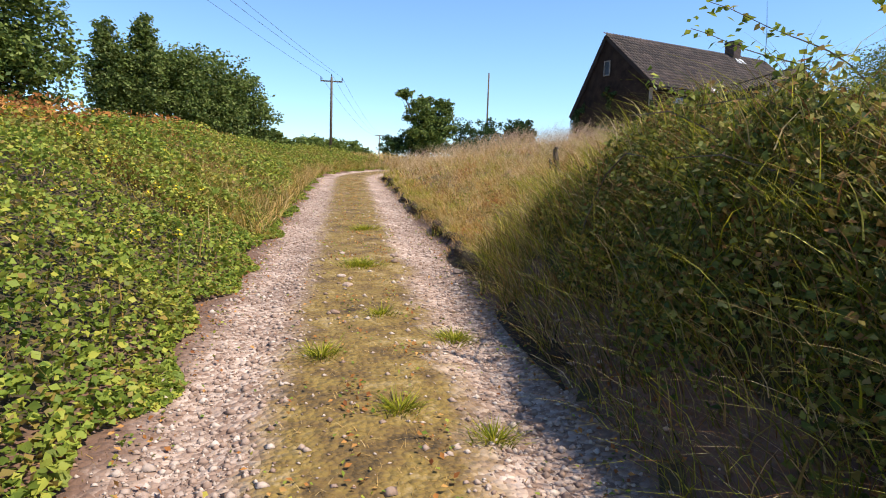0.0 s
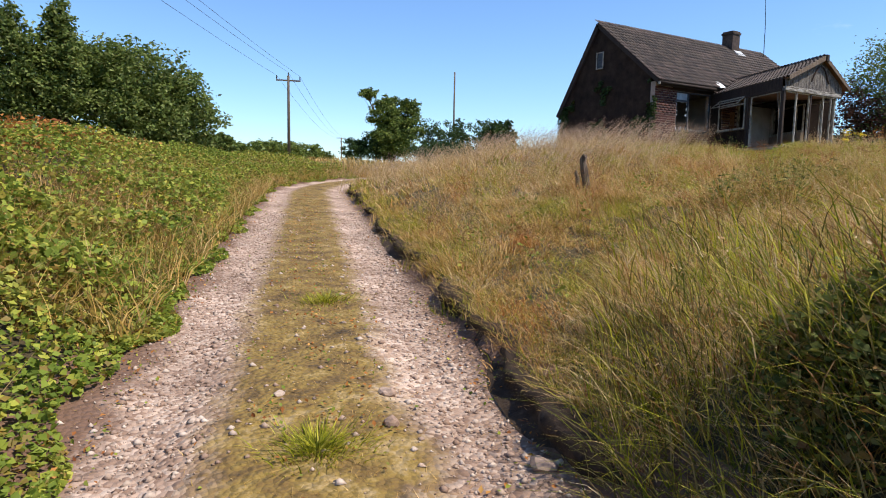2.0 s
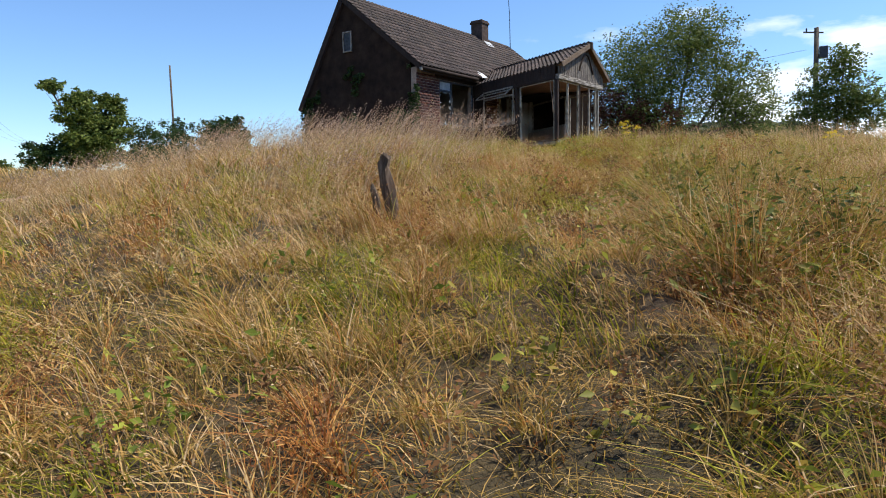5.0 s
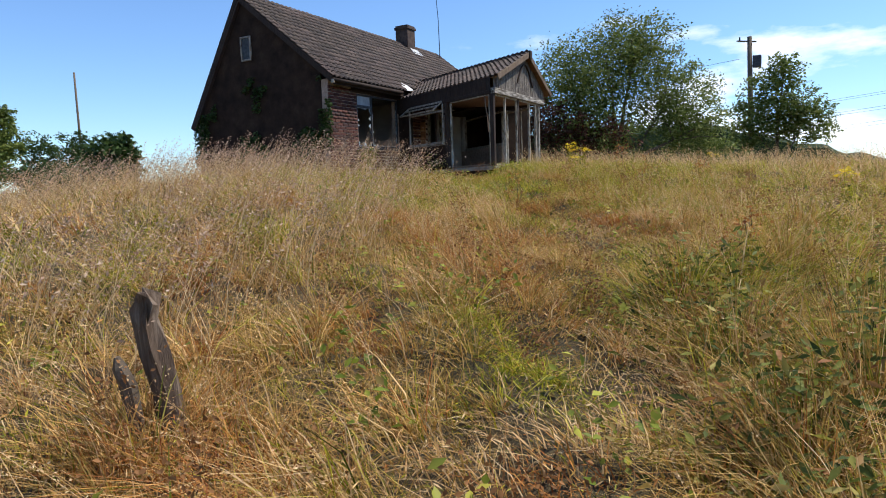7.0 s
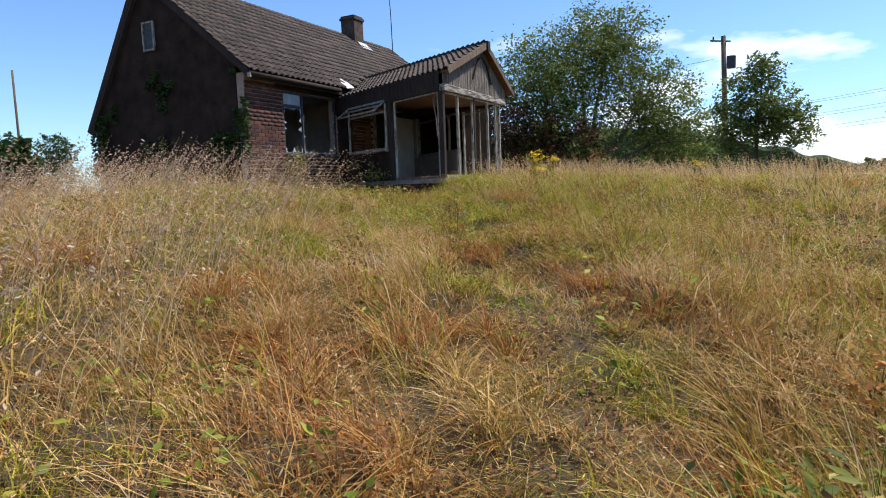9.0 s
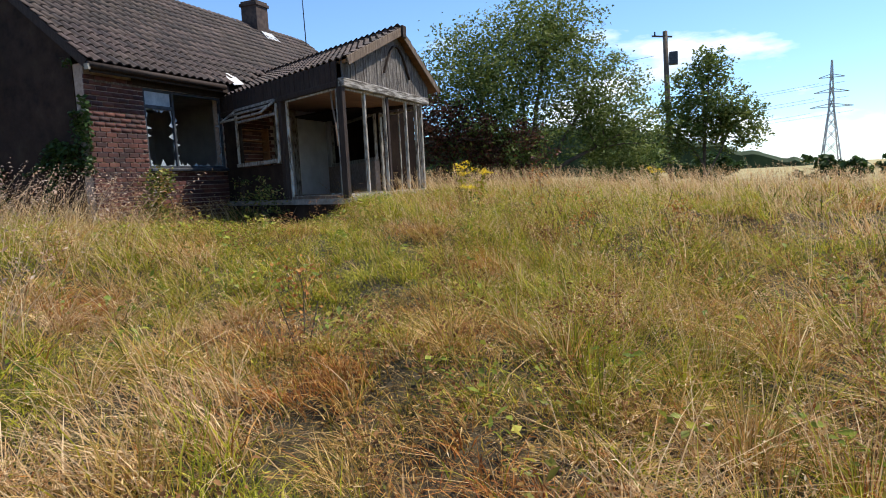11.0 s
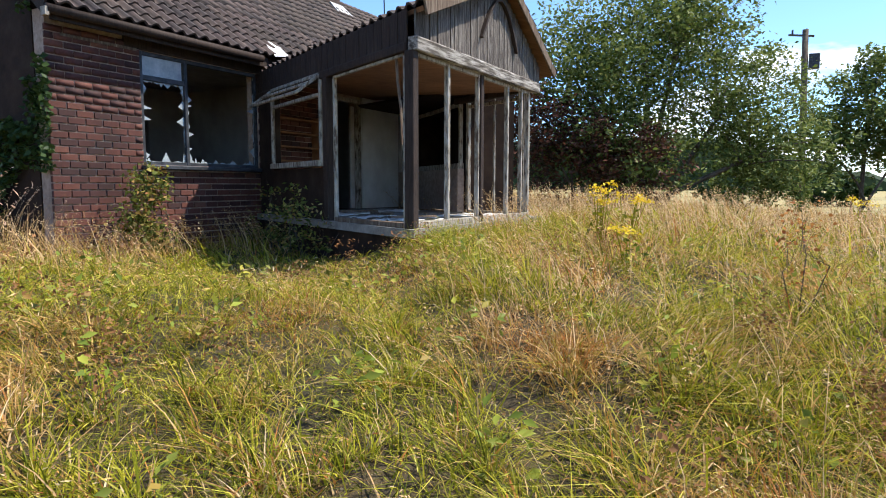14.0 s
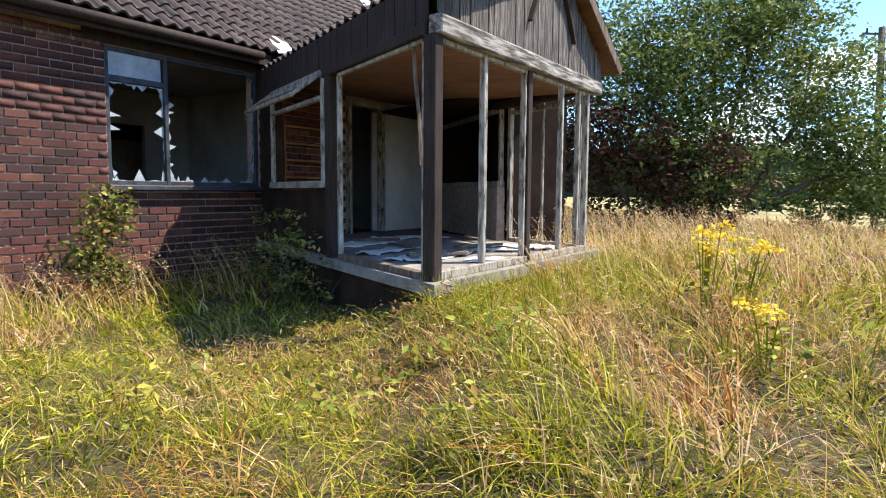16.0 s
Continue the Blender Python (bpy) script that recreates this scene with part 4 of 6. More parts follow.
def clumpy(x, y, k=1.7):
    return 0.5 + 0.5 * np.sin(k * x + 2.1 * np.sin(0.8 * k * y + 1)) * np.sin(k * 1.13 * y + 1.7 * np.sin(0.9 * k * x))


def yard_of(x, y):
    """The short green turf before the house."""
    return smooth(x, 17.8, 20.0) * (1 - smooth(np.abs(y - (17.2 + 0.25 * (x - 20))), 1.3, 2.5)) * (1 - smooth(x, 23.6, 24.6))


WIND = math.radians(150)
GRASSES = ((M_GRASS, "meadow_grass", "long dry straw-coloured meadow grass"), (M_GRASS_GREEN, "green_grass", "long fresh green meadow grass"),
           (M_RUST, "sorrel", "rusty brown dock and sorrel among the grass"), (M_STRAW, "bleached_grass", "pale bleached grass lying over"))


def gappy(x, y):
    """How much grows here: hollows between the tussocks stay thin."""
    return 0.16 + 0.34 * smooth(x, 14, 18) + (0.84 - 0.34 * smooth(x, 14, 18)) * smooth(clumpy(x, y, 3.6) + 0.25 * clumpy(y, x, 8.3), 0.2, 0.42)


def sort_of(x, y, q):
    """Which grass grows here: drifts of straw, green, rusty and bleached growth with frayed edges."""
    a = np.sin(2.0 * x + 1.6 * np.sin(1.4 * y + 0.4)) * np.sin(2.3 * y + 1.4 * np.sin(1.7 * x + 2.2)) + 0.4 * np.sin(4.1 * x - 3.3 * y)
    b = np.sin(1.05 * x + 2.4 + 1.5 * np.sin(1.2 * y)) * np.sin(1.2 * y + 0.9 + 1.3 * np.sin(0.8 * x)) + 0.35 * np.sin(2.7 * y + 2.9 * x)
    a, b = a + (q - 0.5) * 0.9, b + (np.mod(q * 7.31, 1) - 0.5) * 0.9
    lush = 0.75 * smooth(x, 14.5, 19.5)
    return np.where(a > 0.52 - lush, 1, np.where(a < -0.85 - 0.25 * smooth(x, 16, 19), 2, np.where(b > 0.45, 3, 0)))


def sown(x, y, h, w, lean, heading, which, segs):
    for k, (mat, nm, label) in enumerate(GRASSES):
        sel = which == k
        if sel.sum() > 20:
            tagged(blades(nm, x[sel], y[sel], h[sel], w[sel], lean[sel], mat, None, heading[sel], segs), label, "grass", kind="stuff")


# thin cover everywhere, thicker beside the path
X, Y = scatter(2.5, 36, 0, 34, 760)
s, u = su(X, Y)
d = from_path(X, Y)
keep_p = np.where(d < 2.6, 0.55, np.where(d < 5.5, 0.36, np.where(d < 9, 0.13, 0.04))) * (1 + 0.7 * smooth(X, 14, 18))
ok = (u > 1.25 + 0.15 * np.sin(3 * s)) & (rng.random(len(X)) < keep_p * np.where(d < 6, gappy(X, Y), 1)) & ~in_house(X, Y) & (s > 1)
X, Y, d, u = X[ok], Y[ok], d[ok], u[ok]
n = len(X)
yard = yard_of(X, Y)
tall = (0.17 + 0.25 * clumpy(X, Y, 1.1) ** 1.3) * np.where(d < 0.7, 0.6, 1.0) * np.where(u < 3.0, 0.8, 1.0) * (1 - 0.45 * yard)
H = tall * rng.uniform(0.5, 1.3, n)
W = np.where(d < 5.5, rng.uniform(0.005, 0.012, n), rng.uniform(0.012, 0.026, n)) * np.where(d > 9, 1.7, 1)
roll_ = rng.random(n)
drift = np.sin(0.9 * X + 1.3 * np.sin(0.7 * Y)) * np.sin(1.1 * Y + 1.1 * np.sin(0.8 * X))
which = np.where(rng.random(n) < 0.5 * yard, 1, sort_of(X, Y, roll_))
which = np.where(rng.random(n) < 0.75, which, rng.choice(np.array([0, 0, 1, 3]), n))
H = H * (0.3 + 1.15 * clumpy(X, Y, 2.9))
swirl = 1.3 * np.sin(1.9 * X + 1.2 * np.sin(1.6 * Y)) + 0.9 * np.sin(2.3 * Y + 0.7)
sown(X, Y, H, W, rng.uniform(0.2, 1.7, n), WIND + swirl + rng.normal(0, 0.7, n), which, 2)

# tussocks: sheaves of blades leaning out from one root
TX_, TY_ = scatter(2.5, 34, 0, 32, 16)
s, u = su(TX_, TY_)
d = from_path(TX_, TY_)
p = np.where(d < 2.6, 0.95, np.where(d < 5.5, 0.6, np.where(d < 9, 0.35, 0.14)))
ok = (u > 1.3) & (rng.random(len(TX_)) < p * np.where(d < 6, gappy(TX_, TY_), 1)) & ~in_house(TX_, TY_) & (s > 1.5) & ~((d < 0.3) & (rng.random(len(TX_)) < 0.6))
TX_, TY_, d, u = TX_[ok], TY_[ok], d[ok], u[ok]
count = np.where(d < 2.6, 48, np.where(d < 5.5, 30, 14))
i = np.repeat(np.arange(len(TX_)), count)
n = len(i)
yard = yard_of(TX_, TY_)
th = (0.17 + 0.32 * rng.random(len(TX_)) ** 1.6 + 0.12 * clumpy(TX_, TY_, 0.9)) * np.where(d < 0.7, 0.6, 1.0) * (1 - 0.5 * yard) * np.where(u < 2.6, 0.75, 1)
drift = np.sin(0.9 * TX_ + 1.3 * np.sin(0.7 * TY_)) * np.sin(1.1 * TY_ + 1.1 * np.sin(0.8 * TX_))
q = rng.random(len(TX_))
kind_ = np.where(rng.random(len(TX_)) < 0.45 * yard, 1, sort_of(TX_, TY_, q))
ang = rng.uniform(0, 2 * np.pi, n)
rad = np.abs(rng.normal(0, 0.07, n)) * np.where(d[i] > 5.5, 2, 1)
hh = th[i] * rng.uniform(0.45, 1.15, n)
ww = np.where(d[i] < 2.6, rng.uniform(0.0035, 0.008, n), np.where(d[i] < 5.5, rng.uniform(0.007, 0.014, n), rng.uniform(0.016, 0.034, n)))
lay = WIND + 1.2 * np.sin(1.7 * TX_[i] + 1.1 * TY_[i]) + 0.6 * np.sin(2.9 * TY_[i])
comb = np.arctan2(np.sin(ang) + 0.8 * np.sin(lay), np.cos(ang) + 0.8 * np.cos(lay))
sown(TX_[i] + rad * np.cos(ang), TY_[i] + rad * np.sin(ang), hh, ww * np.where(d[i] < 2.6, 1.35, 1.0), 0.3 + 1.9 * rng.random(n), comb + rng.normal(0, 0.5, n), np.where(rng.random(n) < 0.68, kind_[i], rng.integers(0, 4, n)), 3)

# matted low growth between the tussocks, and the short turf before the house
X, Y = scatter(4, 25, 7, 21.5, 900)
s, u = su(X, Y)
d = from_path(X, Y)
ok = (u > 1.3) & (rng.random(len(X)) < np.where(d < 2.2, 1.0, np.where(d < 4.5, 0.3, 0.06)) + 0.5 * yard_of(X, Y)) & ~in_house(X, Y) & (rng.random(len(X)) < 0.3 + 0.7 * gappy(X, Y))
X, Y = X[ok], Y[ok]
n = len(X)
yard = yard_of(X, Y)
q = rng.random(n)
which = np.where(rng.random(n) < 0.5 * yard, 1, sort_of(X, Y, q))
sown(X, Y, rng.uniform(0.06, 0.2, n), rng.uniform(0.004, 0.009, n), rng.uniform(0.5, 2.4, n), rng.uniform(0, 6.28, n), which, 2)

# tall stalks with seed heads
X, Y = scatter(3.5, 34, 2, 32, 30)
s, u = su(X, Y)
d = from_path(X, Y)
ok = (u > 1.9) & ~in_house(X, Y) & (s > 3) & (rng.random(len(X)) < np.where(d < 0.8, 0.12, np.where(d < 6, 0.75, 0.9))) & (yard_of(X, Y) < 0.3)
X, Y, d = X[ok], Y[ok], d[ok]
n = len(X)
H = rng.uniform(0.34, 0.8, n) * np.where(d < 1.2, 0.7, 1)
lean = rng.uniform(0.15, 0.8, n)
a = WIND + rng.normal(0, 0.6, n)
far = np.where(d > 6, 2.2, 1.0)
tagged(blades("seed_stalk", X, Y, H, 0.0045 * far, lean, M_STRAW, None, a, 3), "dry grass stalks gone to seed", "grass", kind="stuff")
Z = height(X, Y) - 0.02
P = []
for k in range(12):
    t = 0.70 + 0.028 * k
    P.append(np.stack([X + np.cos(a) * lean * H * t ** 1.7, Y + np.sin(a) * lean * H * t ** 1.7, Z + H * t * (1 - 0.28 * lean * t)], 1))
P = np.concatenate(P) + rng.normal(0, 0.011, (12 * n, 3))
tagged(leaves("seed_head", P, np.tile(0.007 * far ** 0.6, 12), M_STRAW, None, 0.2, 2.6), "feathery dry grass seed heads", "grass", kind="stuff")

# frayed bits of leaf, husk and stem through the whole stand
X, Y = scatter(3, 27, 4, 22, 1050)
s, u = su(X, Y)
d = from_path(X, Y)
ok = (u > 1.5) & ~in_house(X, Y) & (s > 4) & (rng.random(len(X)) < np.where(d < 2.4, 1.0, np.where(d < 5, 0.5, 0.12)) * gappy(X, Y))
X, Y, d = X[ok], Y[ok], d[ok]
n = len(X)
stand = (0.12 + 0.34 * clumpy(X, Y, 2.9) * (0.4 + 0.6 * clumpy(X, Y, 1.1))) * np.where(d < 0.7, 0.7, 1.0) * (1 - 0.4 * yard_of(X, Y))
P = np.stack([X, Y, height(X, Y) + stand * (0.15 + 0.95 * rng.random(n))], 1)
kind_ = np.where(rng.random(n) < 0.6, sort_of(X, Y, rng.random(n)), rng.choice(np.array([0, 1, 2, 3]), n, p=[0.45, 0.25, 0.1, 0.2]))
for k, (mat, nm, label) in enumerate(GRASSES):
    sel = kind_ == k
    tagged(leaves(nm, P[sel], np.where(d[sel] < 2.4, 0.0055, 0.009), mat, None, 0.3, 7.0), label + ", frayed", "grass", kind="stuff")

# short growth on the middle strip and the edges of the track
S_, U_ = rng.uniform(-2, 30, 60000), rng.normal(0.03, 0.30, 60000)
U_ = np.where(rng.random(60000) < 0.25, np.where(rng.random(60000) < 0.5, rng.uniform(0.98, 1.4, 60000), rng.uniform(-1.5, -1.0, 60000)), U_)
ok = (clumpy(S_, 3 * U_, 2.6) + rng.random(60000) * 0.55 > 0.66)
S_, U_ = S_[ok], U_[ok] - 0.05 + 0.035 * np.clip(S_[ok] - 24, 0, 40) ** 2
X, Y = S_ * D[0] + U_ * R[0], S_ * D[1] + U_ * R[1]
n = len(X)
tagged(blades("verge_grass", X, Y, rng.uniform(0.02, 0.075, n), rng.uniform(0.003, 0.007, n), rng.uniform(0.4, 2.0, n), M_GRASS, None, None, 2), "short trampled grass on the track's middle", "grass", kind="stuff")
for cs, cu, rr, m in ((7.3, -0.02, 0.22, 900), (4.6, 0.62, 0.14, 420), (4.2, -0.35, 0.12, 320), (3.3, 0.1, 0.11, 300), (10.4, 0.1, 0.25, 600), (3.0, 0.55, 0.1, 260), (5.2, 0.1, 0.1, 200)):
    a, r = rng.uniform(0, 2 * np.pi, m), np.abs(rng.normal(0, rr * 0.6, m))
    x, y = cs * D[0] + cu * R[0] + r * np.cos(a), cs * D[1] + cu * R[1] + r * np.sin(a)
    tagged(blades("grass_tuft", x, y, rng.uniform(0.05, 0.14, m), rng.uniform(0.005, 0.01, m), rng.uniform(0.4, 1.6, m), M_GRASS_GREEN, None, a, 3), "small green tuft on the track", "grass tuft", "tufts on the track")

# creeping weeds on the strip and fallen leaves along the edges
S_ = 2 + 22 * rng.random(9000) ** 1.3
side_ = rng.random(9000)
U_ = np.where(side_ < 0.45, rng.normal(0.02, 0.3, 9000), np.where(side_ < 0.75, rng.normal(-1.2, 0.14, 9000), rng.normal(1.2, 0.14, 9000))) - 0.05
ok = clumpy(S_, 2.4 * U_, 3.1) + 0.4 * rng.random(9000) > 0.7
S_, U_ = S_[ok], U_[ok]
P = np.stack([S_ * D[0] + U_ * R[0], S_ * D[1] + U_ * R[1], np.zeros(len(S_))], 1)
P[:, 2] = height(P[:, 0], P[:, 1]) + rng.uniform(0.012, 0.035, len(S_))
half = len(P) // 2
tagged(leaves("creeping_weeds", P[:half], 0.022, M_BRAMBLE, None, 1.6, 1.3), "small creeping weeds on the track", "weeds", kind="stuff")
tagged(leaves("fallen_leaves", P[half:], 0.022, M_RUST, None, 1.6, 1.5), "dry brown leaf litter on the track", "leaf litter", kind="stuff")

# brambles over the left bank
S_, U_ = -3 + 37 * rng.random(235000) ** 1.35, -1.22 - 8.2 * rng.random(235000) ** 1.3
near = np.where(S_ < 12, 1.0, 0.55) * np.where(U_ > -5, 1.0, 0.45)
ok = rng.random(len(S_)) < near
S_, U_ = S_[ok], U_[ok] - 0.05
U_ = U_ + 0.1 * np.sin(2.1 * S_) + 0.07 * np.sin(5.3 * S_ + 1) + 0.035 * np.clip(S_ - 24, 0, 40) ** 2
X, Y = S_ * D[0] + U_ * R[0], S_ * D[1] + U_ * R[1]
edge_ = np.clip((-su(X, Y)[1] - 1.2) / 0.8, 0, 1)
mound = edge_ * (0.2 + 0.4 * clumpy(X, Y, 1.5) ** 1.2 + 0.10 * clumpy(X, Y, 4.1))
P = np.stack([X, Y, height(X, Y) + 0.02 + mound * (1 - rng.random(len(X)) ** 2.2 * 0.7)], 1)
size = np.where(S_ < 9, 0.045, 0.065)
tagged(leaves("bramble_bank", P, size, M_BRAMBLE, None, 0.9, 1.25), "green brambles with rusty tips over the bank", "brambles", kind="stuff")
X, Y = scatter(-9, 3, -2, 30, 60)
s, u = su(X, Y)
ok = (u < -1.5) & (u > -10) & (rng.random(len(X)) < 0.25 + 0.6 * (s > 10))
X, Y = X[ok], Y[ok]
tagged(blades("bank_grass", X, Y, rng.uniform(0.3, 0.75, len(X)), rng.uniform(0.006, 0.016, len(X)), rng.uniform(0.1, 0.8, len(X)), M_GRASS, None, None, 2), "dry grass stalks among the brambles", "grass", kind="stuff")
S_ = rng.uniform(9, 40, 26000)
U_ = -rng.uniform(1.3, 3.4, 26000) - 0.05 + 0.035 * np.clip(S_ - 24, 0, 40) ** 2
X, Y = S_ * D[0] + U_ * R[0], S_ * D[1] + U_ * R[1]
tagged(blades("bank_grass", X, Y, rng.uniform(0.2, 0.6, len(X)), rng.uniform(0.01, 0.022, len(X)), rng.uniform(0.2, 1.0, len(X)), M_GRASS, None, None, 2), "pale grass along the lane's grassy verge", "grass", kind="stuff")
X, Y = scatter(-9, 4, 11, 30, 150)
Zt = height(X, Y) + rng.uniform(0.15, 0.75, len(X)) * (0.5 + 0.6 * clumpy(X, Y, 0.8))
ok = su(X, Y)[1] < -4.0
tagged(leaves("withered_brambles", np.stack([X, Y, Zt], 1)[ok], 0.07, M_RUST, None, 0.5, 1.5), "withered reddish brambles along the bank top", "brambles", kind="stuff")

# bramble thicket over the right bank
N_ = 100000
A = rng.uniform(0, 2 * np.pi, N_)
C_ = rng.integers(0, 6, N_)
CX = np.array([3.2, 3.75, 4.3, 2.7, 4.2, 5.3])[C_]
CY = np.array([2.0, 3.3, 4.7, 0.7, 0.9, 3.0])[C_]
RAD = np.array([1.1, 1.05, 0.95, 1.0, 1.6, 1.6])[C_]
HT = np.array([0.8, 0.65, 0.45, 0.85, 1.15, 0.75])[C_]
v = rng.normal(size=(N_, 3))
v /= np.linalg.norm(v, axis=1)[:, None]
v[:, 2] = np.abs(v[:, 2]) ** 0.7
v *= (0.72 + 0.34 * rng.random(N_) ** 1.2)[:, None]
X, Y = CX + v[:, 0] * RAD, CY + v[:, 1] * RAD
bump_ = 0.8 + 0.35 * clumpy(X + v[:, 2], Y, 2.6)
P = np.stack([X, Y, height(X, Y) + v[:, 2] * HT * bump_ + rng.normal(0, 0.05, N_)], 1)
ok = (su(X, Y)[1] > 1.3) & (from_path(X, Y) > 1.25)
P = P[ok]
tagged(leaves("bramble_thicket", P, 0.034, M_SHADE_LEAF, None, 0.4, 1.35), "tangled bramble thicket on the steep bank", "brambles", kind="stuff")
bm = bmesh.new()
random.seed(3)
for k in range(36):
    c = random.choice((0, 1, 3, 4, 5))
    x0 = (3.2, 3.75, 4.3, 2.7, 4.2, 5.3)[c] + random.uniform(-0.8, 0.8)
    y0 = (2.0, 3.3, 4.7, 0.7, 0.9, 3.0)[c] + random.uniform(-0.8, 0.8)
    a = random.uniform(0, 6.28)
    hgt = random.uniform(0.6, 1.2)
    reach = random.uniform(0.5, 1.3)
    z0 = float(height(x0, y0))
    arcs = [(x0 + reach * t * math.cos(a), y0 + reach * t * math.sin(a), z0 + hgt * (1.9 * t - 1.15 * t * t)) for t in (0, 0.25, 0.5, 0.75, 1.0)]
    if all(su(px_, py_)[1] > 1.3 for px_, py_, _ in arcs):
        tube(bm, arcs, [0.008, 0.007, 0.006, 0.005, 0.003], 4)
tagged(part("bramble_stems", bm, M_BARK), "arching brown bramble stems", "brambles", kind="stuff")
Q = P[rng.choice(len(P), 26000)]
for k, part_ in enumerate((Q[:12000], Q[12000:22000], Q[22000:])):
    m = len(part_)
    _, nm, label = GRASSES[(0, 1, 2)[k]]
    # straw grass takes its shade-darkened copy in the thicket
    mat = (M_SHADE_GRASS, M_GRASS_GREEN, M_SORREL)[k]
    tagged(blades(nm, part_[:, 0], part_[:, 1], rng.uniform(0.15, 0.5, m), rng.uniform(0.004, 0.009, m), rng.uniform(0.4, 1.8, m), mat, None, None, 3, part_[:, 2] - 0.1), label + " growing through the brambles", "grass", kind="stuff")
X, Y = scatter(1.0, 8, -1, 9.5, 700)
s, u = su(X, Y)
ok = (u > 1.2) & (u < 3.3) & (s > -1) & (s < 8.5) & (from_path(X, Y) > 0.6)
X, Y, u = X[ok], Y[ok], u[ok]
n = len(X)
lift = np.clip(u - 1.3, 0, 1.0) * 0.75 * rng.random(n)
q = rng.random(n)
toward = math.atan2(0.332, -0.943)
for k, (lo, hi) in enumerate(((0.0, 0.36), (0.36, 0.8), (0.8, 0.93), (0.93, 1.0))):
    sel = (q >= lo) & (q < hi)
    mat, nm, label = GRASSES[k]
    # on the bank face too, straw grass is the copy darkened for shade
    mat = (M_SHADE_GRASS, M_GRASS_GREEN, M_SORREL, M_STRAW)[k]
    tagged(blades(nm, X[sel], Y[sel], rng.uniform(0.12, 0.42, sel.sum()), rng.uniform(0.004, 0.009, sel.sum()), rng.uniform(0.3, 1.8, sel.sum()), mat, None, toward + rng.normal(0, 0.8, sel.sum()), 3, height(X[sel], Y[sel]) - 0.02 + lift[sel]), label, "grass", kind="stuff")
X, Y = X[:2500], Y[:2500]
tagged(blades("bank_grass", X, Y, rng.uniform(0.25, 0.7, len(X)), rng.uniform(0.005, 0.012, len(X)), rng.uniform(0.3, 1.3, len(X)), M_SHADE_GRASS, None, math.pi + 0.4 + rng.normal(0, 0.8, len(X)), 3), "long grass hanging over the bank's foot", "grass", kind="stuff")


# turf hanging over the earth lip
S_ = rng.uniform(5.5, 27, 17000)
U_ = 1.31 + 0.5 * rng.random(17000) ** 1.2 + 0.05 * np.sin(2.3 * S_ + 0.8) - 0.05 + 0.035 * np.clip(S_ - 24, 0, 40) ** 2
X, Y = S_ * D[0] + U_ * R[0], S_ * D[1] + U_ * R[1]
n = len(X)
which = np.where(rng.random(n) < 0.5, 0, 1)
for k in (0, 1):
    sel = which == k
    tagged(blades(GRASSES[k][1], X[sel], Y[sel], rng.uniform(0.05, 0.17, sel.sum()), rng.uniform(0.004, 0.008, sel.sum()), rng.uniform(0.3, 2.0, sel.sum()), GRASSES[k][0], None, toward + rng.normal(0, 1.7, sel.sum()), 3, np.maximum(0.065 + 0.049 * S_[sel] + 0.09, height(X[sel], Y[sel]) - 0.02)), "turf hanging over the track's earth edge", "grass", kind="stuff")
# long bramble sprays arching over the thicket
random.seed(14)
for x0, y0, x1, y1, z1 in ((3.7, 2.0, 2.95, 2.75, 2.5), (3.9, 2.3, 3.2, 3.1, 2.45), (3.4, 1.2, 2.75, 1.75, 2.3), (4.1, 2.9, 3.5, 3.7, 2.2), (3.8, 1.6, 3.3, 2.1, 2.6)):
    z0 = float(height(x0, y0)) + 0.6
    spray = thing("bramble_spray", (x0, y0, z0), "long arching bramble spray with small leaves", "bramble", "bramble sprays")
    arcs = [Vector((x0 + (x1 - x0) * t, y0 + (y1 - y0) * t, z0 + (z1 - z0) * (2 * t - t * t) + 0.05 * math.sin(7 * t))) for t in [k / 10 for k in range(11)]]
    bm = bmesh.new()
    tube(bm, arcs, [0.006 - 0.0004 * k for k in range(11)], 5)
    part("stem", bm, M_BARK, spray)
    P_ = np.repeat(np.array([a[:] for a in arcs[3:]]), 7, 0) + rng.normal(0, 0.035, (56, 3))
    tagged(leaves("foliage", P_, 0.042, M_BRAMBLE, spray, 0.6, 1.4), kind="stuff")


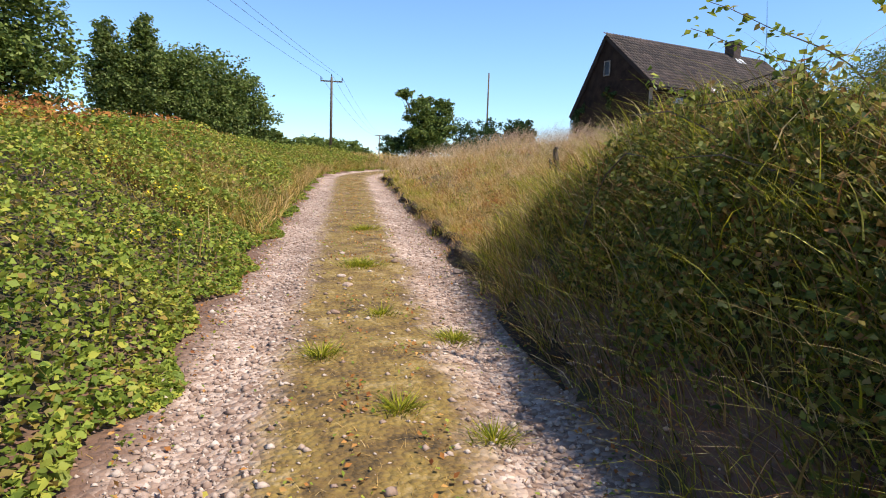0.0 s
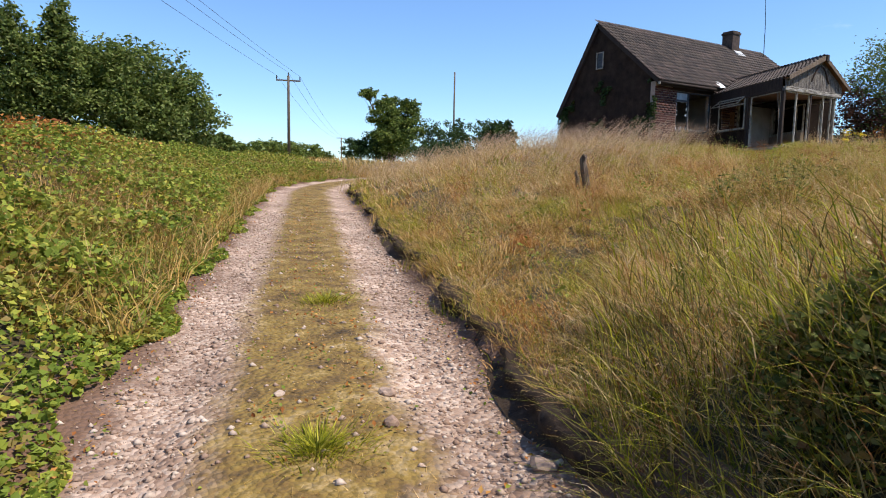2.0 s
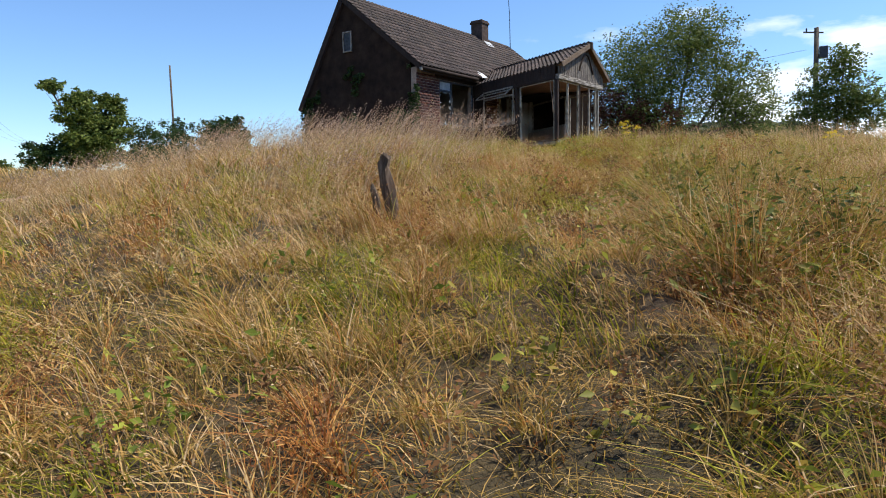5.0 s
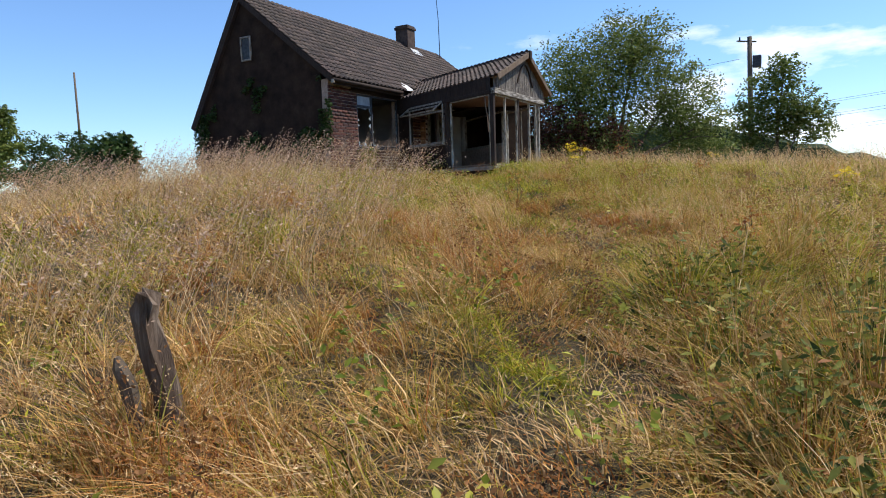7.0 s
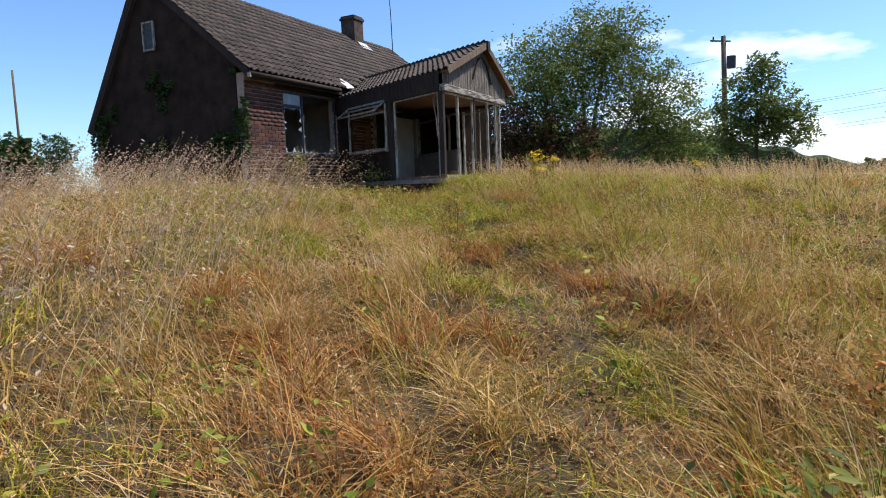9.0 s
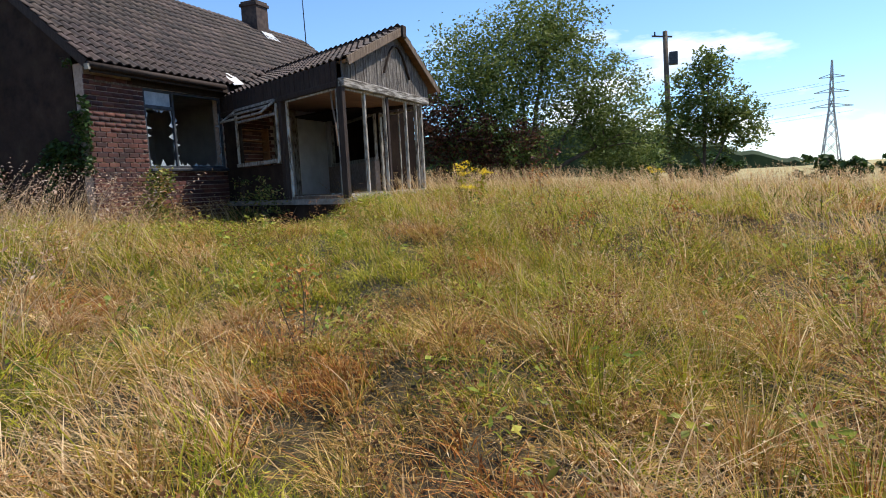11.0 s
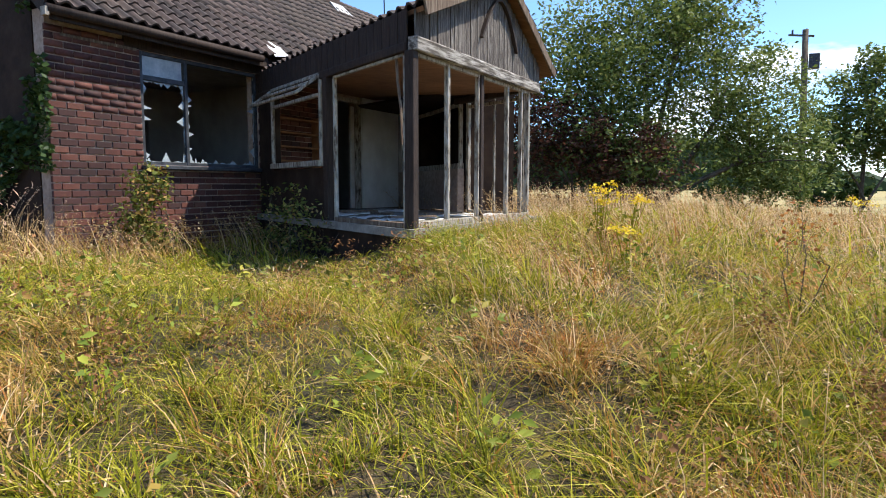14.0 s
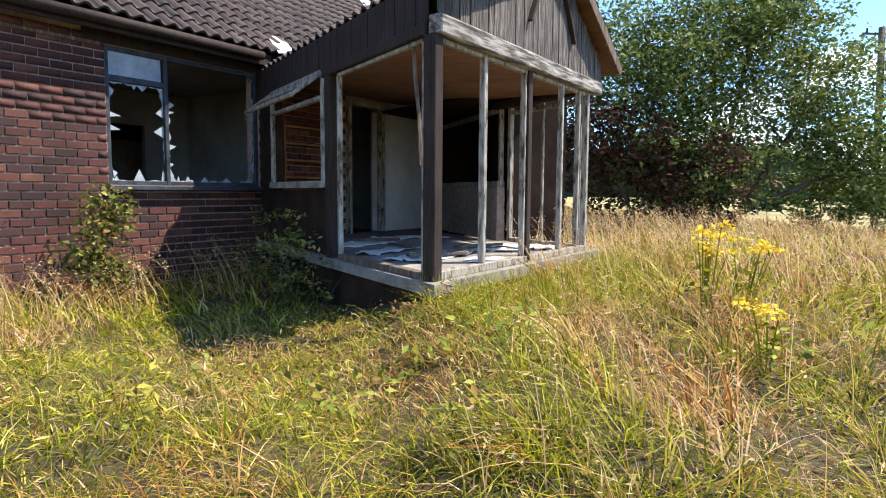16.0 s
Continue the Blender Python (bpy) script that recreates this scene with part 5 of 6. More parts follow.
# ---------------------------------------------------------------- trees
def tree(name, at, crowns, n, leaf, mat, label, trunk=0.16, stems=1, group="", long=1.7, category="tree"):
    """A tapered trunk with limbs and a crown of leaf clumps; crowns: (dx, dy, z, rx, ry, rz) about the foot."""
    x, y = at
    z = float(height(x, y))
    t = thing(name, (x, y, z), label, category, group)
    bm = bmesh.new()
    tops = []
    for k in range(stems):
        ox, oy = (0, 0) if stems == 1 else (0.5 * math.cos(k * 2.4), 0.5 * math.sin(k * 2.4))
        for c in crowns[k::stems]:
            base = Vector((x + ox, y + oy, z - 0.1))
            tip = Vector((x + c[0], y + c[1], z + c[2]))
            mid = base.lerp(tip, 0.5) + Vector((rng.normal(0, 0.15), rng.normal(0, 0.15), 0.2))
            tube(bm, [base, base.lerp(mid, 0.5), mid, tip], [trunk, trunk * 0.8, trunk * 0.6, trunk * 0.25], 7)
            for q in range(5):
                v = Vector(rng.normal(size=3))
                v.normalize()
                e = tip + Vector((v.x * c[3], v.y * c[4], v.z * c[5])) * 0.8
                st = mid.lerp(tip, random.uniform(0.2, 0.9))
                tube(bm, [st, st.lerp(e, 0.5) + Vector((0, 0, 0.1)), e], [trunk * 0.3, trunk * 0.2, trunk * 0.06], 5)
    part("trunk", bm, M_BARK, t, "", True)
    vol = np.array([c[3] * c[4] * c[5] for c in crowns]) ** 0.7
    idx = rng.choice(len(crowns), n // 26, p=vol / vol.sum())
    C = np.array(crowns)[idx]
    v = rng.normal(size=(len(idx), 3))
    v /= np.linalg.norm(v, axis=1)[:, None]
    v *= (rng.random(len(idx)) ** 0.4 * rng.uniform(0.75, 1.12, len(idx)))[:, None]
    centre = C[:, :3] + v * C[:, 3:]
    spread = 0.06 * (C[:, 3] + C[:, 5]) / 2 + 0.07
    P = np.repeat(centre, 26, 0) + rng.normal(size=(len(idx) * 26, 3)) * np.repeat(spread, 26)[:, None] * np.array([1, 1, 0.75])
    P[:, 2] = np.maximum(P[:, 2], 0.15)
    crown = leaves("crown", P + np.array([x, y, z]), leaf, mat, t, 0.3, long)
    return t


# the large tree beyond the porch, with a copper shrub under it
tree("tree", (37.0, 17.6), [(0, 0, 4.6, 3.0, 3.0, 2.3), (-1.8, 1.2, 3.6, 2.2, 2.2, 2.4), (2.0, -2.2, 3.4, 2.3, 2.3, 2.2), (0.4, -1.0, 5.6, 2.0, 2.0, 1.6), (1.0, -3.4, 1.8, 1.9, 1.9, 1.7), (-1.2, 0.5, 1.6, 2.6, 2.6, 1.6)], 48000, 0.078, M_WILLOW, "large many-stemmed tree with silvery green leaves", 0.12, 3)
tree("shrub", (34.2, 19.0), [(0, 0, 1.7, 1.5, 1.5, 1.5), (0.6, -1.5, 1.3, 1.4, 1.4, 1.2), (-0.2, 1.2, 2.3, 1.3, 1.3, 1.4)], 9000, 0.08, M_COPPER, "dark copper-leaved shrub under the large tree", 0.05, 3, category="shrub")
tree("tree", (47.5, 11.3), [(0, 0, 4.4, 1.7, 1.7, 2.3), (0.4, -1.3, 3.2, 1.6, 1.6, 1.7), (-0.4, 1.3, 3.0, 1.5, 1.5, 1.8), (0, -0.3, 6.0, 0.9, 0.9, 1.2)], 12000, 0.11, M_WILLOW, "slender silvery tree beside the utility pole", 0.07, 3)
tree("shrub", (43.0, 15.4), [(0, 0, 1.4, 1.5, 1.5, 1.4), (0.5, -1.6, 1.0, 1.2, 1.2, 1.0)], 3000, 0.12, M_TREE, "low green shrub at the field's edge", 0.05, 2, category="shrub")
# down the lane
tree("tree", (32.3, 65.5), [(0.3, 0, 2.6, 3.0, 2.6, 2.4), (-1.0, 0, 5.2, 2.0, 1.6, 1.5), (-2.9, 0, 7.2, 1.2, 1.0, 0.7), (1.6, 0, 4.4, 2.2, 1.8, 1.9), (2.2, 0, 6.4, 1.4, 1.1, 0.9), (-0.4, 0, 6.6, 1.4, 1.1, 0.8)], 22000, 0.17, M_TREE, "small leaning tree on the skyline", 0.13)
for px_, py_, r_, h_ in ((28.6, 67, 1.5, 2.9), (37.6, 66.5, 2.2, 5.2), (40.6, 66, 2.0, 5.6), (30.6, 66.5, 1.8, 3.4), (44.0, 65.5, 2.2, 5.4)):
    tree("bush", (px_, py_), [(0, 0, h_ * 0.55, r_, r_, h_ * 0.5), (r_ * 0.5, 0, h_ * 0.7, r_ * 0.6, r_ * 0.6, h_ * 0.35)], 3400, 0.15, M_DARKLEAF, "dark hedge bush on the skyline", 0.06, 1, "skyline bushes", category="bush")
tree("tree", (4.4, 38.0), [(0, 0, 3.7, 3.1, 3.0, 2.0), (2.4, 0, 2.4, 2.0, 2.0, 2.0), (-1.8, -0.5, 3.6, 2.0, 1.9, 1.8), (0.2, -1.8, 1.8, 2.8, 2.0, 1.6)], 42000, 0.12, M_WILLOW, "broad rounded tree on the bank beside the lane", 0.2)
tree("tree", (1.6, 35.5), [(0, 0, 3.2, 1.0, 1.0, 2.6), (0.1, 0, 5.4, 0.5, 0.5, 1.2)], 12000, 0.11, M_WILLOW, "tall narrow tree on the lane bank", 0.12)
tree("tree", (0.1, 35.0), [(0, 0, 2.8, 1.1, 1.1, 2.4), (-0.2, 0, 4.9, 0.5, 0.5, 1.0)], 12000, 0.11, M_WILLOW, "tall narrow tree on the lane bank", 0.12)
tree("tree", (-2.6, 21.5), [(0, 0, 4.4, 1.7, 1.7, 2.6), (-1.6, 0, 3.6, 2.0, 2.0, 2.6), (0.5, 0, 2.0, 1.6, 1.6, 1.6), (-1.0, 0, 6.4, 1.3, 1.3, 1.6), (-0.6, -0.8, 1.6, 2.2, 1.4, 1.5)], 30000, 0.10, M_TREE, "dense dark tree behind the bramble bank", 0.15)
tree("tree", (-7.2, 20.0), [(0, 0, 3.4, 2.2, 2.2, 3.0), (-1.4, 0, 5.4, 1.8, 1.8, 1.8), (0.8, 0, 1.6, 2.2, 1.6, 1.6)], 18000, 0.11, M_TREE, "dense dark tree behind the bramble bank", 0.15)
for px_, py_, r_, h_ in ((9.5, 45, 1.2, 1.7), (14, 62, 1.8, 1.5), (17.5, 68, 2.8, 2.2), (22.0, 74, 3.0, 2.6), (26.0, 78, 3.0, 2.4), (29.5, 84, 3.0, 2.2), (7.5, 44, 1.5, 1.2)):
    tree("bush", (px_, py_), [(0, 0, h_ * 0.5, r_, r_, h_ * 0.5), (r_ * 0.6, 0, h_ * 0.6, r_ * 0.6, r_ * 0.6, h_ * 0.4)], 3600, 0.2, M_TREE, "rounded hedge bush along the lane", 0.06, 1, "lane bushes", category="bush")
# behind the house, seen past its gable
for px_, py_, r_, h_ in ((24.5, 40, 1.4, 1.7), (27.5, 41, 1.6, 1.5), (34, 60, 2.2, 2.4), (37.5, 62, 2.2, 2.6), (41, 64, 2.0, 2.0), (22.8, 33.5, 1.0, 2.6)):
    tree("bush", (px_, py_), [(0, 0, h_ * 0.5, r_, r_, h_ * 0.5), (r_ * 0.5, 0, h_ * 0.7, r_ * 0.6, r_ * 0.6, h_ * 0.35)], 4600, 0.16, M_DARKLEAF, "dark conifer-like bush behind the house", 0.06, 1, "bushes behind the house", category="bush")

# rose bush under the window; nettles by the porch, leaf colour darkened for shade
tree("rose_bush", (22.72, 21.0), [(0, 0, 0.95, 0.2, 0.2, 0.36), (-0.12, -0.05, 0.6, 0.22, 0.22, 0.3), (0.1, -0.08, 0.35, 0.2, 0.2, 0.25), (0.12, 0.0, 1.05, 0.22, 0.2, 0.25)], 1300, 0.055, M_SHADE_LEAF, "straggly rose bush against the brick wall", 0.012, 3, long=1.3, category="bush")
for k in range(9):
    yy = 19.0 + 0.22 * k
    tree("nettle", (sx(yy) - 0.32 - 0.12 * (k % 3), yy), [(0, 0, 0.55 + 0.1 * (k % 4), 0.07, 0.07, 0.32), (0.04, 0.03, 0.3, 0.09, 0.09, 0.22)], 110, 0.038, M_SHADE_LEAF, "nettle under the side window, coloured for its shade", 0.006, 1, "nettles", 2.0, category="weed")

# tall growth before the porch slab, and dark docks in the meadow
X, Y = scatter(22.6, 27.8, 15.9, 17.03, 900)
n = len(X)
tagged(blades("porch_grass", X, Y, rng.uniform(0.12, 0.40, n), rng.uniform(0.004, 0.008, n), rng.uniform(0.1, 1.5, n), M_GRASS_GREEN, None, None, 3), "fresh green grass growing against the porch slab", "grass", kind="stuff")
for x, y, h in ((17.04, 13.85, 0.75), (20.6, 12.6, 0.7), (22.0, 13.4, 0.8), (21.2, 11.6, 0.75), (13.3, 10.2, 0.6)):
    tree("dock", (x, y), [(0, 0, h * 0.75, 0.06, 0.06, h * 0.3), (0.05, 0.04, h * 0.5, 0.1, 0.1, h * 0.25), (-0.07, 0, h * 0.6, 0.05, 0.05, h * 0.2)], 180, 0.022, M_RUST, "rusty seeding dock plant in the meadow", 0.006, 1, "docks", 1.6, category="weed")
# stalks standing against the front wall and the gable
X, Y = scatter(19.6, 24.6, 18.4, 21.4, 60)
ok = ~in_house(X, Y) & ((Y > 20.2) | (X < 21.6))
X, Y = X[ok], Y[ok]
n = len(X)
tagged(blades("wall_grass", X, Y, rng.uniform(0.3, 0.8, n), rng.uniform(0.004, 0.009, n), rng.uniform(0.1, 0.9, n), M_GRASS, None, None, 3), "tall dry grass against the brick wall", "grass", kind="stuff")
X, Y = scatter(19.0, 22.0, 20.5, 26, 60)
ok = ~in_house(X, Y)
X, Y = X[ok], Y[ok]
n = len(X)
tagged(blades("wall_grass", X, Y, rng.uniform(0.4, 0.95, n), rng.uniform(0.005, 0.01, n), rng.uniform(0.1, 0.7, n), M_STRAW, None, None, 3), "tall dry grass beside the gable wall", "grass", kind="stuff")
# shoulder-high sheaves on the uphill side of the trodden way
CL = []
for a, b in zip(LINE[2:], LINE[3:]):
    t = np.linspace(0.05, 0.95, 13)[:, None]
    side_ = np.array([b[1] - a[1], a[0] - b[0]]) / np.linalg.norm(b - a)
    pts_ = a + (b - a) * t + side_ * rng.uniform(0.75, 2.3, (13, 1)) + rng.normal(0, 0.12, (13, 2))
    CL.append(pts_)
CL = np.concatenate(CL)
CL = np.concatenate([CL, np.array([(9.6, 9.5), (10.3, 9.75), (10.9, 9.5), (11.3, 10.1), (12.1, 10.5), (12.4, 10.2), (11.8, 9.4), (10.0, 8.9), (8.6, 9.0), (9.2, 8.6)])])
tall_ = np.concatenate([np.zeros(len(CL) - 10), np.full(10, 0.34)])
i = np.repeat(np.arange(len(CL)), np.where(tall_ > 0, 620, 230))
n = len(i)
ang, rad = rng.uniform(0, 6.28, n), np.abs(rng.normal(0, 0.11, n)) * (1 + 1.6 * tall_[i])
hh = (0.34 + 0.22 * rng.random(len(CL)) + 0.75 * tall_)[i] * rng.uniform(0.4, 1.15, n)
kk = np.where(rng.random(n) < 0.5, np.where(rng.random(len(CL)) < 0.4, 1, 0)[i], rng.choice(np.array([0, 1, 2, 3]), n, p=[0.4, 0.2, 0.2, 0.2]))
sown(CL[i, 0] + rad * np.cos(ang), CL[i, 1] + rad * np.sin(ang), hh, rng.uniform(0.004, 0.009, n), 0.1 + 1.5 * rng.random(n) ** 1.3, ang + rng.normal(0, 0.6, n), kk, 3)

# leafy undergrowth in the tall clumps, dark leaves standing for the shade inside
i = np.repeat(np.arange(len(CL) - 10, len(CL)), 900)
n = len(i)
P = np.stack([CL[i, 0] + rng.normal(0, 0.22, n), CL[i, 1] + rng.normal(0, 0.22, n), np.zeros(n)], 1)
P[:, 2] = height(P[:, 0], P[:, 1]) + 0.04 + 0.62 * rng.random(n) ** 1.3 * np.exp(-2.0 * np.hypot(P[:, 0] - CL[i, 0], P[:, 1] - CL[i, 1]))
tagged(leaves("tall_weeds", P, 0.024, M_SHADE_LEAF, None, 0.3, 3.2), "leafy weeds in tall clumps, darkened for their shade", "weeds", kind="stuff")

# broad low weeds among the grass
X, Y = scatter(4.5, 26, 7.5, 19, 1.6)
s, u = su(X, Y)
ok = (u > 1.5) & (from_path(X, Y) < 4.5) & ~in_house(X, Y)
X, Y = X[ok], Y[ok]
i = np.repeat(np.arange(len(X)), 22)
P = np.stack([X[i] + rng.normal(0, 0.09, len(i)), Y[i] + rng.normal(0, 0.09, len(i)), np.zeros(len(i))], 1)
P[:, 2] = height(P[:, 0], P[:, 1]) + rng.uniform(0.03, 0.26, len(i))
tagged(leaves("broadleaf_weeds", P, 0.034, M_BRAMBLE, None, 0.8, 2.0), "low broad-leaved weeds among the grass", "weeds", kind="stuff")

# dark seeding sorrel in patches
X, Y = scatter(5, 26, 7.5, 17, 2.2)
s, u = su(X, Y)
ok = (u > 1.7) & (from_path(X, Y) < 4.5) & ~in_house(X, Y) & (clumpy(X, Y, 0.9) > 0.55)
X, Y = X[ok], Y[ok]
i = np.repeat(np.arange(len(X)), 130)
hgt_ = rng.uniform(0.25, 0.6, len(X))[i] * rng.random(len(i)) ** 0.6
P = np.stack([X[i] + rng.normal(0, 0.1, len(i)) * (0.4 + hgt_), Y[i] + rng.normal(0, 0.1, len(i)) * (0.4 + hgt_), hgt_], 1)
P[:, 2] += height(P[:, 0], P[:, 1])
tagged(leaves("sorrel_seed", P, 0.015, M_SORREL, None, 0.4, 1.8), "dark rusty seeding sorrel in patches", "weeds", kind="stuff")

# coarse cover of the far slopes
for x0, x1, y0, y1, thick in ((-8, 48, 34, 62, 8), (36, 62, -12, 34, 8), (-2, 36, -12, 1.5, 60)):
    X, Y = scatter(x0, x1, y0, y1, thick)
    ok = (np.abs(su(X, Y)[1]) > 1.5) & (from_path(X, Y) > 4)
    X, Y = X[ok], Y[ok]
    n = len(X)
    tagged(blades("far_meadow", X, Y, rng.uniform(0.25, 0.6, n), rng.uniform(0.03, 0.07, n), rng.uniform(0.2, 0.9, n), M_GRASS, None, WIND + rng.normal(0, 0.9, n), 2), "far dry meadow grass on the slopes", "grass", kind="stuff")

# ivy on the gable
N_ = 26000
Y = rng.uniform(WY - 0.15, BY + 0.1, N_)
Z = rng.uniform(2.5, 8.3, N_)
top_ = np.where(Y < RY, EAVE + (Y - WY) * fs, RIDGE - (Y - RY) / (BY - RY) * (RIDGE - BEAVE)) - 0.1
cov = clumpy(Y, Z, 1.3) + 0.5 * clumpy(Y, Z, 3.7) + 0.35 * (Y > 26.2) + 0.3 * (Y < 21.95) - 0.06 * (Z - 2.5)
ok = (Z < top_) & (cov > 0.86) & ~((np.abs(Y - 24.72) < 0.42) & (np.abs(Z - 7.0) < 0.5))
P = np.stack([GX0 - 0.03 - 0.12 * rng.random(N_) ** 2, Y, Z], 1)[ok]
ivy = thing("ivy", (GX0 - 0.1, 24.0, 2.5), "dark ivy creeping over the gable wall", "ivy")
tagged(leaves("ivy_leaves", P, 0.075, M_DARKLEAF, ivy, 0.2, 1.2), kind="stuff")

# yellow flowers scattered in the brambles
S_, U_ = rng.uniform(3, 14, 70), -rng.uniform(1.7, 5.5, 70)
X, Y = S_ * D[0] + U_ * R[0], S_ * D[1] + U_ * R[1]
P = np.repeat(np.stack([X, Y, height(X, Y) + rng.uniform(0.35, 0.6, 70)], 1), 6, 0) + rng.normal(0, 0.02, (420, 3))
tagged(leaves("yellow_flowers", P, 0.035, M_YELLOW, None, 1.5, 1.1), "small yellow flowers among the brambles", "wildflowers", kind="stuff")

# plumed stalks bending in the wind along the brow before the house
X, Y = scatter(9, 22.5, 11.5, 24, 44)
dd = from_path(X, Y)
ypath_ = np.interp(X, LINE[:, 0], LINE[:, 1])
ok = (dd > 2.2) & (Y > ypath_) & ~in_house(X, Y) & (clumpy(X, Y, 0.8) > 0.34) & ~((X > 19.4) & (Y < 21.5)) & ~((X > 18.2) & (Y < 17.2))
X, Y = X[ok], Y[ok]
n = len(X)
H, lean, a = rng.uniform(0.75, 1.15, n), rng.uniform(0.25, 0.8, n), WIND + math.pi + rng.normal(0, 0.5, n)
tagged(blades("plumed_stalk", X, Y, H, np.full(n, 0.006), lean, M_STRAW, None, a, 3), "tall plumed grass stalks bent by the wind", "grass", kind="stuff")
Z = height(X, Y) - 0.02
P = []
for k in range(8):
    t = 0.72 + 0.04 * k
    P.append(np.stack([X + np.cos(a) * lean * H * t ** 1.7, Y + np.sin(a) * lean * H * t ** 1.7, Z + H * t * (1 - 0.28 * lean * t)], 1))
P = np.concatenate(P) + rng.normal(0, 0.006, (8 * n, 3))
M_PLUME = leafy("pinkish_plumes", [(0.0, (0.36, 0.21, 0.14)), (0.6, (0.55, 0.37, 0.25)), (1.0, (0.68, 0.52, 0.38))], None, 1, 0.4, 0.7)
tagged(leaves("plume", P, 0.013, M_PLUME, None, 0.2, 2.6), "pinkish grass plumes against the sky", "grass", kind="stuff")


def ragwort(x, y, h, n):
    z = float(height(x, y))
    t = thing("ragwort", (x, y, z), "ragwort with bright yellow flower heads in the grass", "wildflower", "ragwort plants")
    for k in range(n):
        a = rng.uniform(0, 6.28)
        r = rng.uniform(0.02, 0.2)
        tip = (x + r * math.cos(a), y + r * math.sin(a), z + h * rng.uniform(0.72, 1.0))
        bm = bmesh.new()
        tube(bm, [(x + 0.2 * r * math.cos(a), y + 0.2 * r * math.sin(a), z - 0.02), (x + 0.6 * r * math.cos(a), y + 0.6 * r * math.sin(a), z + h * 0.5), tip], [0.006, 0.005, 0.003], 5)
        stem = part("stem", bm, M_GRASS_GREEN, t)
        fl = np.array(tip) + rng.normal(0, 1, (26, 3)) * np.array([0.045, 0.045, 0.014])
        tagged(leaves("flower_head", fl, 0.03, M_YELLOW, stem, 2.0, 1.1), kind="stuff")
    P = np.stack([x + rng.normal(0, 0.06, 60), y + rng.normal(0, 0.06, 60), z + rng.uniform(0.05, h * 0.7, 60)], 1)
    tagged(leaves("foliage", P, 0.035, M_GRASS_GREEN, t, 0.4, 1.8), kind="stuff")


ragwort(23.82, 15.2, 0.72, 9)
ragwort(24.1, 15.0, 0.6, 6)
ragwort(22.9, 14.7, 0.5, 4)
ragwort(30.5, 12.5, 0.75, 7)
ragwort(18.0, 9.3, 0.6, 4)

# ---------------------------------------------------------------- posts, poles and wires
st = thing("fence_post", (9.3, 12.33, float(height(9.3, 12.33))), "broken weathered fence post leaning in the grass", "fence post")
sz = float(height(9.3, 12.33))
bm = bmesh.new()
tube(bm, [(9.48, 12.36, sz - 0.1), (9.46, 12.38, sz + 0.25), (9.43, 12.40, sz + 0.46), (9.40, 12.41, sz + 0.6), (9.41, 12.41, sz + 0.68), (9.39, 12.41, sz + 0.72)], [0.07, 0.06, 0.064, 0.05, 0.058, 0.03], 10)
for v in bm.verts:
    v.co += Vector((random.uniform(-0.02, 0.02), random.uniform(-0.02, 0.02), random.uniform(-0.03, 0.03)))
part("post", bm, M_OLDWOOD, st)
bm = bmesh.new()
tube(bm, [(9.33, 12.42, sz - 0.05), (9.31, 12.44, sz + 0.3), (9.28, 12.45, sz + 0.4), (9.27, 12.45, sz + 0.45)], [0.04, 0.04, 0.032, 0.012], 7)
part("split_stake", bm, M_BARK, st, "dark rotten stake beside the post")

n = 900
ang, rad = rng.uniform(0, 6.28, n), 0.12 + np.abs(rng.normal(0, 0.2, n))
X, Y = 9.38 + rad * np.cos(ang), 12.36 + rad * np.sin(ang)
sown(X, Y, rng.uniform(0.15, 0.42, n), rng.uniform(0.004, 0.008, n), rng.uniform(0.1, 1.3, n), ang + rng.normal(0, 1, n), rng.choice(np.array([0, 1, 2, 3]), n, p=[0.45, 0.15, 0.25, 0.15]), 3)


def pole(at, top, r, label, lean=(0, 0), category="pole"):
    x, y = at
    z = float(height(x, y))
    t = thing("utility_pole", (x, y, z), label, category)
    bm = bmesh.new()
    tube(bm, [(x, y, z - 0.2), (x + lean[0] * 0.5, y + lean[1] * 0.5, (z + top) / 2), (x + lean[0], y + lean[1], top)], [r, r * 0.9, r * 0.75], 10)
    part("shaft", bm, M_BARK, t, "", True)
    return t


PA = Vector((19.3, 60.2, 10.45))
ta = pole((19.3, 60.2), 10.5, 0.14, "timber power pole with a cross-arm beside the lane")
ARM = Vector((0.96, -0.28, 0))
bm = bmesh.new()
beam(bm, PA - ARM * 1.05 + Vector((0, 0, -0.35)), PA + ARM * 1.05 + Vector((0, 0, -0.35)), 0.12, 0.12)
part("cross_arm", bm, M_BARK, ta)
ENDS = []
for k in (-1.0, 0.0, 1.0):
    bm = bmesh.new()
    q = PA + ARM * k + Vector((0, 0, -0.25 if k else 0.05))
    tube(bm, [q, q + Vector((0, 0, 0.3))], [0.06, 0.04], 7)
    part("insulator", bm, M_STEEL, ta)
    ENDS.append(q + Vector((0, 0, 0.3)))
PBK = Vector((56.5, 139, 10.2))
tb_ = pole((56.5, 139), 10.3, 0.15, "distant timber power pole with a cross-arm")
bm = bmesh.new()
beam(bm, PBK - ARM * 1.1, PBK + ARM * 1.1, 0.14, 0.14)
part("cross_arm", bm, M_BARK, tb_)


def wire(a, b, sag, label, r=0.012):
    bm = bmesh.new()
    pts = [Vector(a).lerp(Vector(b), k / 24) - Vector((0, 0, sag * 4 * (k / 24) * (1 - k / 24))) for k in range(25)]
    tube(bm, pts, [r] * 25, 4)
    tagged(part("power_line", bm, M_STEEL), label, "power line", "overhead wires")


